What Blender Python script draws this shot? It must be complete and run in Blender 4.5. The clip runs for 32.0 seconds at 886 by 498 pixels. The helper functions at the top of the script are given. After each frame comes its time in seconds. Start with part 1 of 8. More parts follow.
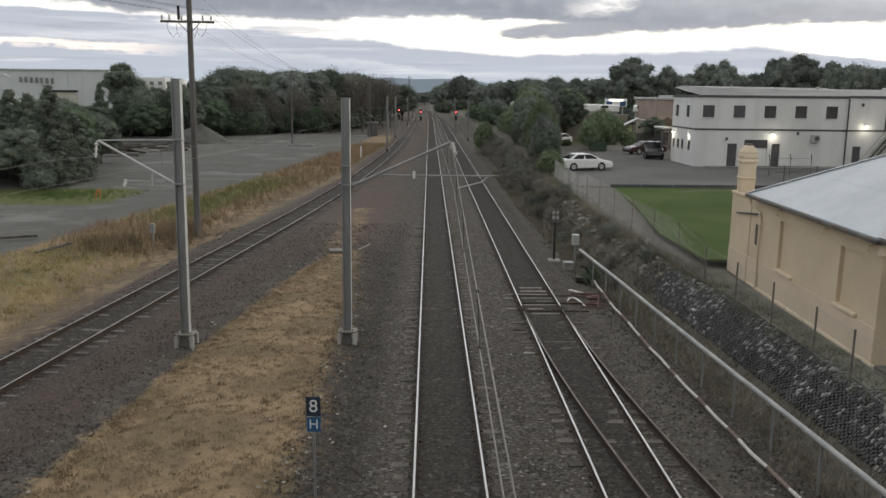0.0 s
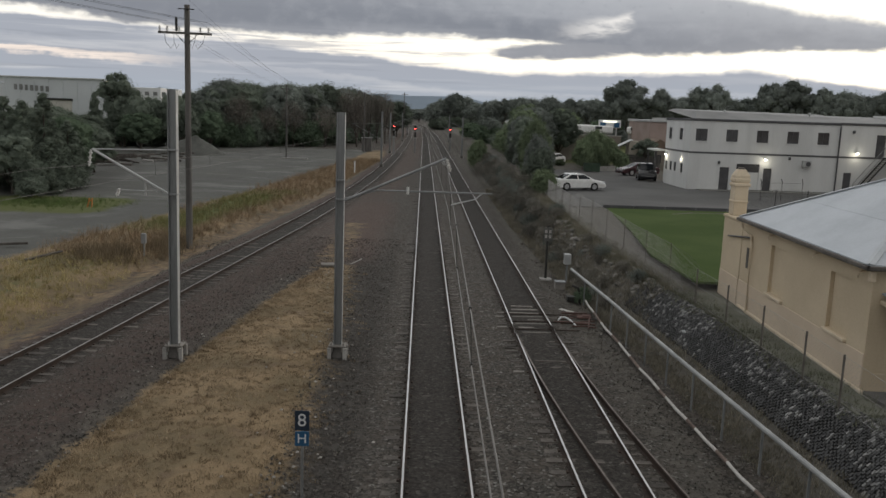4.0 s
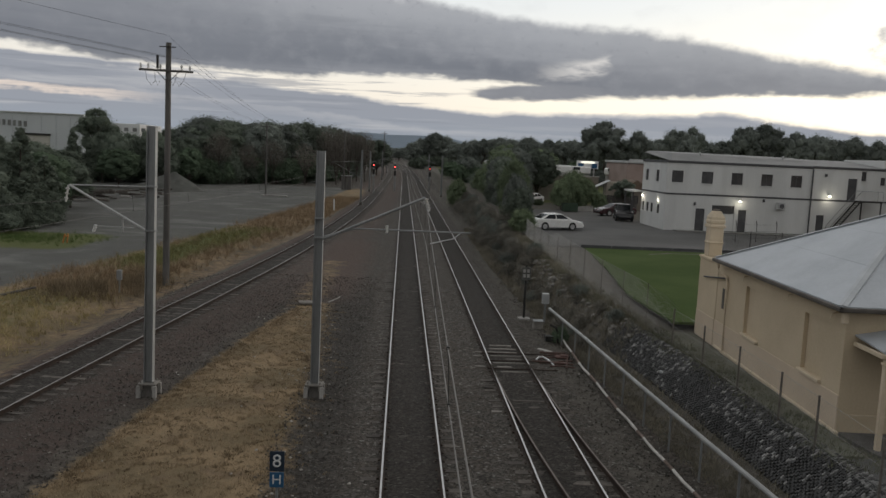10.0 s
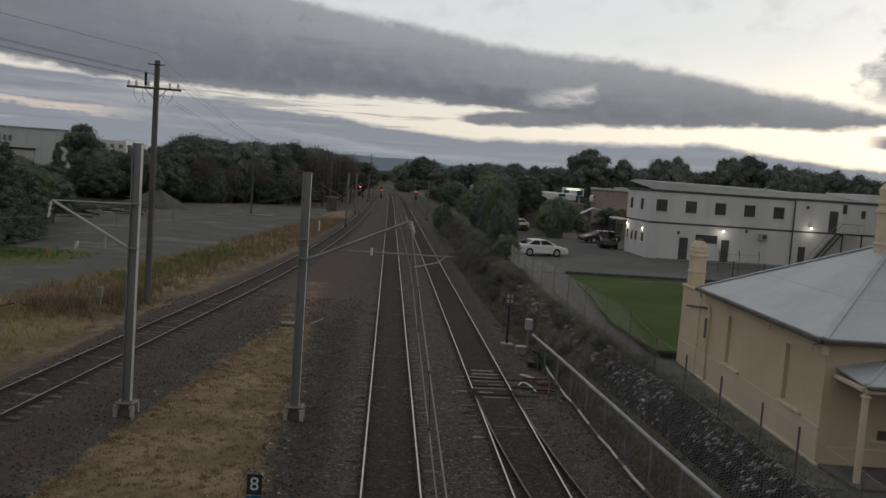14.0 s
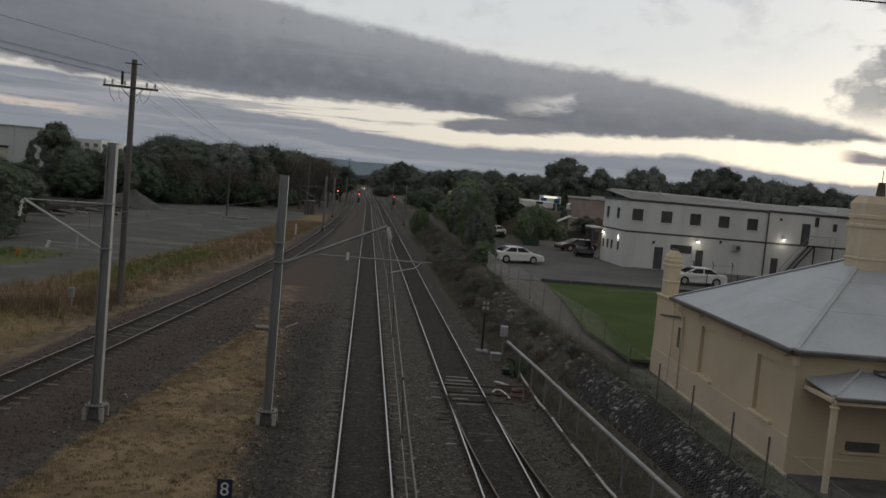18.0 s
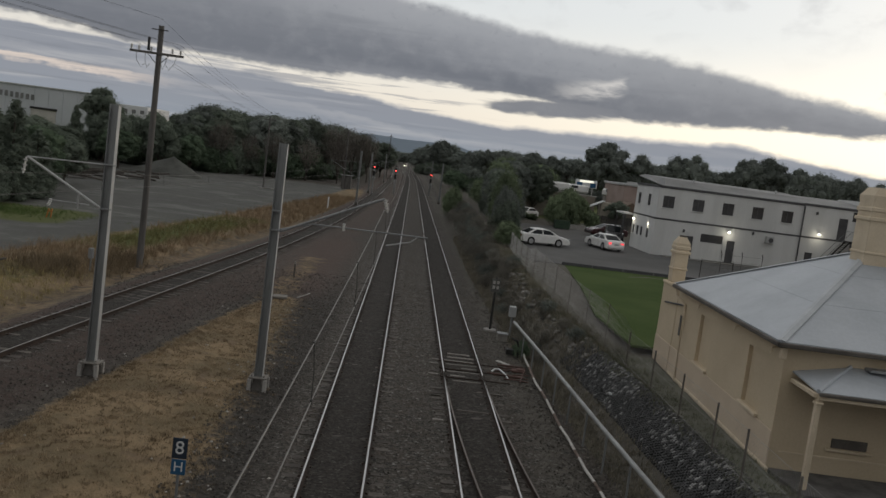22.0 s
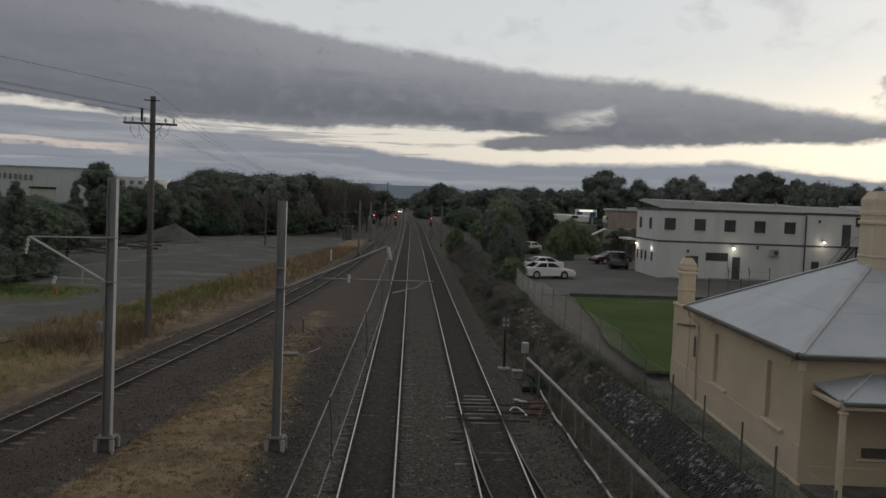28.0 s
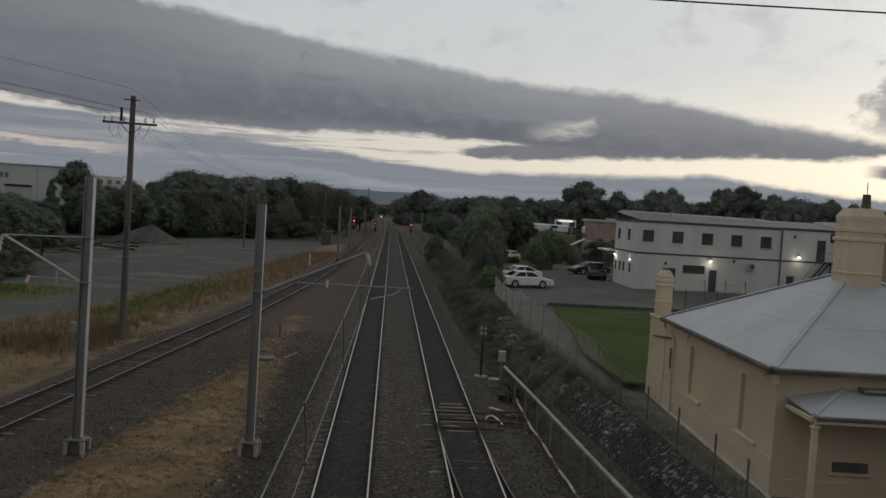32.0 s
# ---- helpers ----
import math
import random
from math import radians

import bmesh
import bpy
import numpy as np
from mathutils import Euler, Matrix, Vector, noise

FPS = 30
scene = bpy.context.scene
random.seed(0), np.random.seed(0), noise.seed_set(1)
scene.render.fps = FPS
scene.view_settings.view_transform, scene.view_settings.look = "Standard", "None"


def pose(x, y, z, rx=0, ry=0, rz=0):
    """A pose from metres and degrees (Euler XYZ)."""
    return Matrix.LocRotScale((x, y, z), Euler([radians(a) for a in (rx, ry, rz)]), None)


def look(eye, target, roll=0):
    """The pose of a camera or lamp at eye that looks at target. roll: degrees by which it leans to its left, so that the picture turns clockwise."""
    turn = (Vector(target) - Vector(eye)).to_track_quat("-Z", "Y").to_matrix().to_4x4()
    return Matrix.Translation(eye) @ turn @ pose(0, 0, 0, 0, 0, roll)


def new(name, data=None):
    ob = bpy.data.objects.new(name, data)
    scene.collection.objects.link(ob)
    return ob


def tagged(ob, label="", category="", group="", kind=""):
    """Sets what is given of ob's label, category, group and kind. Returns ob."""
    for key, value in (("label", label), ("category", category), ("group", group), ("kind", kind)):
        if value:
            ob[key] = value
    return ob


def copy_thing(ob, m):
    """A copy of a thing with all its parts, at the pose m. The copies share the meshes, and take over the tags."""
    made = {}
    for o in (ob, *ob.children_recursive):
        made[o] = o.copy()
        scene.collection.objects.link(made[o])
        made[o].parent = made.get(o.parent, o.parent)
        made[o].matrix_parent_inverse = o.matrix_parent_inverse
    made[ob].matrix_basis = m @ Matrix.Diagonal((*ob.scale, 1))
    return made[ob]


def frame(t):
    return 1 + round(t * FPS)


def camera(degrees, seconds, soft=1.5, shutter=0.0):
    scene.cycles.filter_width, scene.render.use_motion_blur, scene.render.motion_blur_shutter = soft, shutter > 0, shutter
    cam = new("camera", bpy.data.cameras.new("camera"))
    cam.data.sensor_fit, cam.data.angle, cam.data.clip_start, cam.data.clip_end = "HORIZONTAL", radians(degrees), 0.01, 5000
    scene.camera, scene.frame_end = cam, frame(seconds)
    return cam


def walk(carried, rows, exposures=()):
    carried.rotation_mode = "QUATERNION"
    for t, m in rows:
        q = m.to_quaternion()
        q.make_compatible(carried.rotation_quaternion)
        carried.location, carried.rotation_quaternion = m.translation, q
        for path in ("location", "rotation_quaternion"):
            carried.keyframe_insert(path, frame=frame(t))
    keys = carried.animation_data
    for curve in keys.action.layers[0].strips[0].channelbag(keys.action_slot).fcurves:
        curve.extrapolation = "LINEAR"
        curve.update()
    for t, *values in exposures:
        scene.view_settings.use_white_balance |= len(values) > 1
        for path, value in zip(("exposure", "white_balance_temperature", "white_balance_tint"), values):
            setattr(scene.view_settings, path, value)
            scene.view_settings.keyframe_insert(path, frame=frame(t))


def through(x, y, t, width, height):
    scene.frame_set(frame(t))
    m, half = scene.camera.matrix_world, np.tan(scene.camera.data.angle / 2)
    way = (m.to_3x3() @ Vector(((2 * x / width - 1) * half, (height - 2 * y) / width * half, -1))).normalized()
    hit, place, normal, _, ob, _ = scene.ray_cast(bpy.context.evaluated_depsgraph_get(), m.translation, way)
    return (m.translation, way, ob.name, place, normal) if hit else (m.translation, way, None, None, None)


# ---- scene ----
cam = camera(57.3, 32.0)
PATH = [
    (0, (-0.484, 0.134, 7.999), (-0.448, 2.099, 7.626), 0.6),
    (0.5, (-0.506, 0.081, 7.994), (-0.469, 2.047, 7.628), 0.5),
    (1, (-0.511, 0.086, 7.989), (-0.47, 2.053, 7.63), 0.4),
    (1.5, (-0.512, 0.08, 7.997), (-0.474, 2.047, 7.639), 0.5),
    (2, (-0.498, 0.089, 7.99), (-0.451, 2.057, 7.638), 1.1),
    (2.5, (-0.498, 0.087, 7.993), (-0.441, 2.056, 7.649), 1.4),
    (3, (-0.509, 0.088, 8.001), (-0.448, 2.057, 7.657), 1.8),
    (3.5, (-0.517, 0.104, 7.988), (-0.462, 2.075, 7.649), 2.0),
    (5.5, (-0.5, 0.158, 7.998), (-0.423, 2.13, 7.679), 2.2),
    (6, (-0.516, 0.058, 7.993), (-0.427, 2.03, 7.675), 2.5),
    (6.5, (-0.505, 0.05, 8.001), (-0.414, 2.024, 7.692), 2.8),
    (7, (-0.521, 0.056, 8.002), (-0.432, 2.03, 7.698), 2.9),
    (7.5, (-0.511, 0.053, 8.009), (-0.423, 2.028, 7.707), 3.5),
    (8, (-0.527, 0.043, 8.011), (-0.448, 2.019, 7.707), 3.7),
    (8.5, (-0.512, 0.074, 8.018), (-0.427, 2.051, 7.726), 2.9),
    (9, (-0.491, 0.055, 8.012), (-0.397, 2.032, 7.725), 1.6),
    (9.5, (-0.499, 0.072, 8.016), (-0.398, 2.051, 7.745), 1.8),
    (10, (-0.51, 0.089, 8.01), (-0.405, 2.072, 7.774), 2.6),
    (10.5, (-0.506, 0.093, 8.01), (-0.397, 2.077, 7.785), 2.9),
    (11, (-0.5, 0.089, 8.021), (-0.388, 2.074, 7.81), 3.1),
    (11.5, (-0.51, 0.083, 8.023), (-0.399, 2.07, 7.816), 3.0),
    (12, (-0.507, 0.088, 8.022), (-0.393, 2.074, 7.816), 3.2),
    (12.5, (-0.5, 0.089, 8.021), (-0.382, 2.075, 7.819), 3.1),
    (13, (-0.501, 0.098, 8.029), (-0.378, 2.085, 7.842), 3.7),
    (13.5, (-0.5, 0.096, 8.02), (-0.362, 2.083, 7.842), 3.8),
    (15.5, (-0.506, 0.1, 8.019), (-0.37, 2.088, 7.845), 4.2),
    (16, (-0.495, 0.099, 8.027), (-0.349, 2.087, 7.858), 4.4),
    (16.5, (-0.476, 0.102, 8.025), (-0.304, 2.088, 7.862), 4.8),
    (17, (-0.481, 0.184, 8.014), (-0.298, 2.169, 7.852), 4.9),
    (17.5, (-0.486, 0.113, 8.031), (-0.298, 2.098, 7.872), 4.8),
    (18, (-0.486, 0.109, 8.029), (-0.291, 2.093, 7.871), 5.0),
    (18.5, (-0.425, 0.078, 8.055), (-0.222, 2.055, 7.833), 0.2),
    (19, (-0.137, 0.001, 8.063), (0.251, 1.954, 7.883), 5.1),
    (19.5, (0.148, -0.002, 8.069), (0.574, 1.949, 7.962), 5.3),
    (20, (0.401, 0.11, 8.09), (0.812, 2.067, 8.048), 6.4),
    (20.5, (0.773, 0.111, 8.082), (1.172, 2.07, 8.038), 6.4),
    (21, (0.958, 0.148, 8.066), (1.337, 2.11, 7.987), 7.1),
    (21.5, (1.029, 0.133, 8.033), (1.408, 2.089, 7.863), 7.4),
    (22, (1.004, 0.168, 8.013), (1.103, 2.154, 7.796), 7.3),
    (22.5, (0.984, 0.185, 8.011), (1.025, 2.173, 7.793), 8.5),
    (23, (1.001, 0.186, 8.018), (1.04, 2.175, 7.816), 9.8),
    (23.5, (0.997, 0.186, 8.026), (1.034, 2.178, 7.856), 7.5),
    (24, (1.009, 0.193, 8.031), (1.069, 2.187, 7.89), 6.4),
    (24.5, (1.016, 0.198, 8.038), (1.106, 2.192, 7.915), 4.2),
    (25, (1.011, 0.186, 8.024), (1.106, 2.179, 7.879), 1.5),
    (25.5, (1.005, 0.222, 8.027), (1.096, 2.215, 7.884), 1.5),
    (27.5, (0.992, 0.217, 8.03), (1.075, 2.211, 7.902), 2.2),
    (28, (0.99, 0.213, 8.027), (1.07, 2.208, 7.912), 2.1),
    (28.5, (1.017, 0.202, 8.019), (1.099, 2.197, 7.908), 2.4),
    (29, (1.016, 0.209, 8.032), (1.096, 2.205, 7.922), 2.3),
    (29.5, (1.014, 0.206, 8.019), (1.104, 2.201, 7.912), 2.4),
    (30, (1.004, 0.209, 8.029), (1.096, 2.204, 7.925), 2.0),
    (30.5, (1.008, 0.213, 8.038), (1.135, 2.207, 7.935), 2.4),
    (31, (1.011, 0.219, 8.027), (1.14, 2.212, 7.927), 2.3),
    (31.5, (1.021, 0.206, 8.035), (1.15, 2.2, 7.935), 2.7),
    (32, (0.995, 0.224, 8.028), (1.125, 2.218, 7.933), 3.4),
]
EXPOSURE = [(0.0, 1.2), (1.0, 0.97), (2.0, 0.92), (3.0, 0.8), (6.0, 0.72), (7.0, 0.75), (9.0, 0.6), (10.0, 0.4), (12.0, 0.28), (16.0, 0.05), (18.0, 0.05), (19.0, -0.05), (20.0, -0.42), (21.0, -0.05), (22.0, 0.25), (23.0, 0.15), (24.0, 0.0), (25.0, 0.2), (28.0, 0.04), (31.0, 0.03), (32.0, -0.08)]
walk(cam, [(t, look(eye, target, roll)) for t, eye, target, roll in PATH], EXPOSURE)

# ---- light ----
SUN_AZ, SUN_EL = 62.0, 16.0
sun_data = bpy.data.lights.new("sun", "SUN")
sun_data.energy, sun_data.angle, sun_data.color = 0.5, radians(25), (1.0, 0.93, 0.84)
sun = new("sun", sun_data)
_d = Vector((math.sin(radians(SUN_AZ)) * math.cos(radians(SUN_EL)), math.cos(radians(SUN_AZ)) * math.cos(radians(SUN_EL)), math.sin(radians(SUN_EL))))
sun.matrix_world = look(_d * 60, (0, 0, 0))


class Nodes:
    """Short hand for node trees."""
    def __init__(self, tree):
        self.tree = tree
        tree.nodes.clear()

    def put(self, socket, value):
        if isinstance(value, bpy.types.NodeSocket):
            self.tree.links.new(value, socket)
        elif isinstance(value, (tuple, list)) and len(value) == 3 and socket.type == "RGBA":
            socket.default_value = (*value, 1.0)
        else:
            socket.default_value = value

    def add(self, kind, values=()):
        node = self.tree.nodes.new(kind)
        for k, v in dict(values).items():
            self.put(node.inputs[k], v)
        return node

    def math(self, op, a, b=0.0, c=0.0, clamp=False):
        node = self.add("ShaderNodeMath", {0: a, 1: b, 2: c})
        node.operation, node.use_clamp = op, clamp
        return node.outputs[0]

    def vec(self, op, values):
        node = self.tree.nodes.new("ShaderNodeVectorMath")
        node.operation = op
        for k, v in values.items():
            self.put(node.inputs[k], v)
        return node.outputs[0]

    def smooth(self, v, lo, hi, a=0.0, b=1.0):
        node = self.add("ShaderNodeMapRange", {0: v, 1: lo, 2: hi, 3: a, 4: b})
        node.interpolation_type = "SMOOTHSTEP"
        return node.outputs[0]

    def mix(self, f, a, b, blend="MIX"):
        n = self.tree.nodes.new("ShaderNodeMix")
        n.data_type, n.blend_type, n.clamp_factor = "RGBA", blend, True
        self.put(n.inputs[0], f), self.put(n.inputs[6], a), self.put(n.inputs[7], b)
        return n.outputs[2]

    def noise(self, vec, scale, detail=3.0, rough=0.55, distort=0.0):
        return self.add("ShaderNodeTexNoise", {"Vector": vec, "Scale": scale, "Detail": detail, "Roughness": rough, "Distortion": distort}).outputs[0]

    def ramp(self, v, stops):
        n = self.add("ShaderNodeValToRGB", {0: v})
        r = n.color_ramp
        while len(r.elements) < len(stops):
            r.elements.new(0.5)
        for e, (p, c) in zip(r.elements, stops):
            e.position, e.color = p, (*(c if isinstance(c, tuple) else (c, c, c)), 1.0)
        return n.outputs[0]


def build_sky():
    world = bpy.data.worlds.new("dusk_sky")
    scene.world = world
    world.use_nodes = True
    n = Nodes(world.node_tree)
    co = n.add("ShaderNodeTexCoord").outputs["Generated"]
    xyz = n.add("ShaderNodeSeparateXYZ", {0: co})
    az = n.math("MULTIPLY", n.math("ARCTAN2", xyz.outputs[0], xyz.outputs[1]), 57.2958)
    el = n.math("MULTIPLY", n.math("ARCSINE", xyz.outputs[2]), 57.2958)
    u = n.math("MULTIPLY_ADD", az, 1 / 120, 0.5, clamp=True)

    def edge(points):
        return n.math("MULTIPLY", n.ramp(u, [((a + 60) / 120, e / 20) for a, e in points]), 20.0)

    def field(sa, se, scale, detail, seed):
        v = n.add("ShaderNodeCombineXYZ", {0: n.math("MULTIPLY", az, sa), 1: n.math("MULTIPLY", el, se), 2: seed}).outputs[0]
        return n.noise(v, scale, detail, 0.55, 0.2)

    wisp = field(0.05, 0.2, 2.4, 5, 1.7)
    fine = field(0.12, 0.42, 3.2, 6, 4.2)
    puff = field(0.10, 0.16, 3.0, 5, 9.1)
    warp = n.math("ADD", n.math("MULTIPLY", n.math("SUBTRACT", wisp, 0.5), 1.6), n.math("MULTIPLY", n.math("SUBTRACT", fine, 0.5), 0.3))
    billow = field(0.30, 0.42, 2.6, 5, 41.7)
    crisp = field(0.55, 0.75, 2.6, 5, 88.9)
    e1 = n.math("MULTIPLY_ADD", n.math("SUBTRACT", crisp, 0.5), 0.12, n.math("ADD", el, n.math("MULTIPLY_ADD", n.math("SUBTRACT", billow, 0.5), 0.55, warp)))
    e3 = n.math("ADD", n.math("MULTIPLY_ADD", warp, 0.35, el), n.math("ADD", n.math("MULTIPLY", n.math("SUBTRACT", billow, 0.5), 0.7), n.math("MULTIPLY", n.math("SUBTRACT", crisp, 0.5), 0.16)))
    strand = field(0.045, 0.85, 1.9, 7, 13.3)
    strand2 = field(0.06, 1.2, 2.2, 7, 27.9)
    e2a = n.math("MULTIPLY_ADD", n.math("SUBTRACT", fine, 0.5), 0.8, n.math("MULTIPLY_ADD", warp, 0.3, el))
    # the clear dusk sky, pale and veiled
    nishita = n.add("ShaderNodeTexSky")
    nishita.sky_type, nishita.sun_disc, nishita.dust_density = "NISHITA", False, 3.0
    nishita.sun_elevation, nishita.sun_rotation = radians(SUN_EL), radians(SUN_AZ)
    glow = n.smooth(n.math("ABSOLUTE", n.math("SUBTRACT", az, 42.0)), 50.0, 5.0)
    low = n.smooth(el, 11.0, 2.5)
    veil = n.mix(low, (0.535, 0.540, 0.535), (0.63, 0.575, 0.51))
    veil = n.mix(n.math("MULTIPLY", glow, low), veil, (0.84, 0.775, 0.655))
    clear = n.vec("MULTIPLY", {0: nishita.outputs[0], 1: (0.03, 0.03, 0.03)})
    clear = n.mix(1.0, veil, clear, "ADD")
    # thin broken cloud high up
    high = n.math("MULTIPLY", n.smooth(puff, 0.5, 0.72), n.smooth(el, 7.0, 16.0))
    sky = n.mix(n.math("MULTIPLY", high, 0.38), clear, n.mix(wisp, (0.24, 0.245, 0.265), (0.40, 0.40, 0.41)))
    # grey mass of cloud towards the glow
    lumps = field(0.15, 0.36, 1.7, 4, 77.3)
    mass = n.math("MULTIPLY", n.smooth(n.math("ADD", az, n.math("MULTIPLY", n.math("MULTIPLY_ADD", n.math("SUBTRACT", billow, 0.5), 0.5, n.math("SUBTRACT", lumps, 0.5)), 15.0)), 30.5, 34.0), n.smooth(e1, 5.2, 7.5))
    sky = n.mix(n.math("MULTIPLY", mass, 0.95), sky, n.mix(n.smooth(n.math("MULTIPLY_ADD", n.math("SUBTRACT", billow, 0.5), 0.35, lumps), 0.40, 0.64), (0.190, 0.198, 0.220), (0.40, 0.395, 0.385)))
    bar = n.math("MULTIPLY", n.smooth(n.math("ABSOLUTE", n.math("SUBTRACT", az, 33.7)), 3.2, 1.6), n.smooth(n.math("ABSOLUTE", n.math("SUBTRACT", n.math("MULTIPLY_ADD", az, 0.09, e2a), 6.9)), 0.5, 0.15))
    sky = n.mix(bar, sky, (0.27, 0.25, 0.26))
    # the long dark roll of cloud, with a tongue hanging below it and a tear in its underside
    low_edge = edge([(-60, 7.2), (-40, 6.2), (-25, 5.45), (-19, 4.95), (-15, 4.72), (-10, 4.65), (-4, 4.75), (2, 4.9), (6, 4.85), (9, 4.7), (11.5, 4.0), (16, 4.12), (23, 4.5), (30, 4.68), (34.2, 4.75), (60, 5.0)])
    top_edge = edge([(-60, 16), (-30, 14.0), (-18, 12.6), (-12, 12.1), (-5.5, 11.2), (1.5, 10.35), (8, 9.35), (14, 8.9), (18, 8.55), (23.2, 7.5), (28.5, 6.6), (32.6, 5.75), (34.8, 4.9), (60, 4.0)])
    rise = n.math("SUBTRACT", e1, low_edge)
    roll = n.math("MULTIPLY", n.smooth(rise, -0.12, 0.32), n.smooth(n.math("SUBTRACT", top_edge, e3), -0.15, 0.6))
    tip = n.smooth(n.math("ADD", az, n.math("MULTIPLY", n.math("SUBTRACT", fine, 0.5), 2.0)), 4.0, 5.4)
    t_low = edge([(-60, 4.2), (4, 4.2), (6, 3.75), (9, 3.85), (14.5, 4.02), (60, 4.1)])
    t_top = edge([(-60, 4.3), (4, 4.35), (6, 4.7), (8, 4.9), (10.5, 5.1), (60, 5.2)])
    tongue = n.math("MULTIPLY", n.math("MULTIPLY", tip, n.smooth(az, 15.0, 12.0)), n.math("MULTIPLY", n.smooth(n.math("SUBTRACT", e2a, t_low), -0.1, 0.25), n.smooth(n.math("SUBTRACT", t_top, e2a), -0.12, 0.25)))
    roll = n.math("MAXIMUM", roll, tongue)
    lift = n.math("DIVIDE", rise, n.math("MAXIMUM", n.math("SUBTRACT", top_edge, low_edge), 0.5))
    body = n.mix(n.smooth(lift, 0.12, 0.95), (0.140, 0.150, 0.172), (0.285, 0.295, 0.316))
    body = n.mix(n.smooth(rise, 0.9, 0.0, 0.0, 0.35), body, (0.205, 0.21, 0.225))
    band = field(0.03, 0.34, 2.0, 3, 63.1)
    body = n.mix(n.smooth(band, 0.48, 0.70, 0.0, 0.26), body, (0.285, 0.295, 0.315))
    body = n.mix(n.smooth(band, 0.46, 0.28, 0.0, 0.30), body, (0.125, 0.134, 0.155))
    body = n.mix(n.math("MULTIPLY", n.smooth(billow, 0.40, 0.8), 0.22), body, (0.295, 0.303, 0.32))
    body = n.mix(n.smooth(crisp, 0.42, 0.25, 0.0, 0.22), body, (0.12, 0.128, 0.148))
    rim = n.math("SUBTRACT", top_edge, e3)
    body = n.mix(n.math("MULTIPLY", n.smooth(rim, 0.9, 0.1), n.smooth(crisp, 0.35, 0.6, 0.1, 0.4)), body, (0.38, 0.385, 0.395))
    body = n.mix(n.smooth(az, 6.0, 28.0, 0.0, 0.42), body, (0.272, 0.272, 0.278))
    body = n.mix(n.smooth(az, -2.0, -24.0, 0.0, 0.5), body, (0.150, 0.159, 0.180))
    tear = n.math("MULTIPLY_ADD", n.math("SUBTRACT", fine, 0.5), 1.6, az)
    hole = n.math("MULTIPLY", n.math("MULTIPLY", n.smooth(tear, 7.8, 13.2), n.smooth(tear, 14.1, 13.6)), n.smooth(n.math("ABSOLUTE", n.math("SUBTRACT", n.math("MULTIPLY_ADD", az, -0.17, e2a), 4.08)), 0.85, 0.2))
    body = n.mix(n.math("MULTIPLY", hole, n.smooth(fine, 0.34, 0.60, 0.1, 0.82)), body, (0.58, 0.56, 0.535))
    body = n.mix(n.math("MULTIPLY", tongue, 0.4), body, (0.235, 0.24, 0.255))
    sky = n.mix(roll, sky, body)
    # grey banks under the bright gap
    bank_top = edge([(-60, 6.2), (-26, 5.35), (-20.5, 5.15), (-16.2, 4.6), (-11.5, 4.32), (-7, 3.92), (-3.8, 3.75), (0, 3.2), (5.3, 2.95), (14.4, 3.05), (21.6, 3.48), (24, 3.18), (28, 2.72), (31.4, 2.4), (37, 2.15), (60, 2.0)])
    e2 = n.math("ADD", el, n.math("ADD", n.math("MULTIPLY", warp, 0.45), n.math("MULTIPLY", n.math("MULTIPLY", n.math("SUBTRACT", strand, 0.5), n.smooth(az, 8.0, -12.0, 0.25, 1.1)), 1.0)))
    e2 = n.math("MULTIPLY_ADD", n.math("SUBTRACT", billow, 0.5), 0.55, e2)
    under = n.math("SUBTRACT", bank_top, e2)
    bank = n.smooth(under, -0.12, 0.3)
    streak = n.math("MULTIPLY", n.smooth(n.math("SINE", n.math("MULTIPLY_ADD", under, 3.6, n.math("MULTIPLY", wisp, 3.0))), 0.3, 1.0), n.smooth(under, 2.4, 0.3))
    grey = n.mix(n.smooth(el, 0.0, 3.2), (0.235, 0.262, 0.300), (0.235, 0.250, 0.282))
    grey = n.mix(n.math("MULTIPLY", streak, 0.75), grey, (0.43, 0.425, 0.43))
    strip = n.math("MULTIPLY", n.smooth(az, -15.0, -22.0), n.smooth(n.math("ABSOLUTE", n.math("SUBTRACT", e2, 2.9)), 0.32, 0.1))
    grey = n.mix(n.math("MULTIPLY", strip, 0.9), grey, (0.60, 0.52, 0.46))
    grey = n.mix(n.smooth(az, 26.0, 42.0, 0.0, 0.45), grey, (0.45, 0.39, 0.32))
    grey = n.mix(n.math("MULTIPLY", n.smooth(strand, 0.5, 0.68), n.smooth(az, 14.0, -10.0, 0.2, 0.55)), grey, (0.37, 0.375, 0.39))
    grey = n.mix(n.math("MULTIPLY", n.smooth(strand2, 0.54, 0.72), n.smooth(az, 14.0, -10.0, 0.2, 0.6)), grey, (0.185, 0.20, 0.228))
    scud = n.math("MULTIPLY", n.smooth(strand2, 0.52, 0.64), n.math("MULTIPLY", n.smooth(el, 5.6, 4.8), n.smooth(az, 8.0, 0.0)))
    sky = n.mix(n.math("MULTIPLY", scud, 0.75), sky, (0.275, 0.28, 0.30))
    sky = n.mix(bank, sky, grey)
    # heavier cloud overhead
    sky = n.mix(n.smooth(el, 17.0, 40.0, 0.0, 0.85), sky, n.mix(puff, (0.275, 0.272, 0.265), (0.455, 0.450, 0.440)))
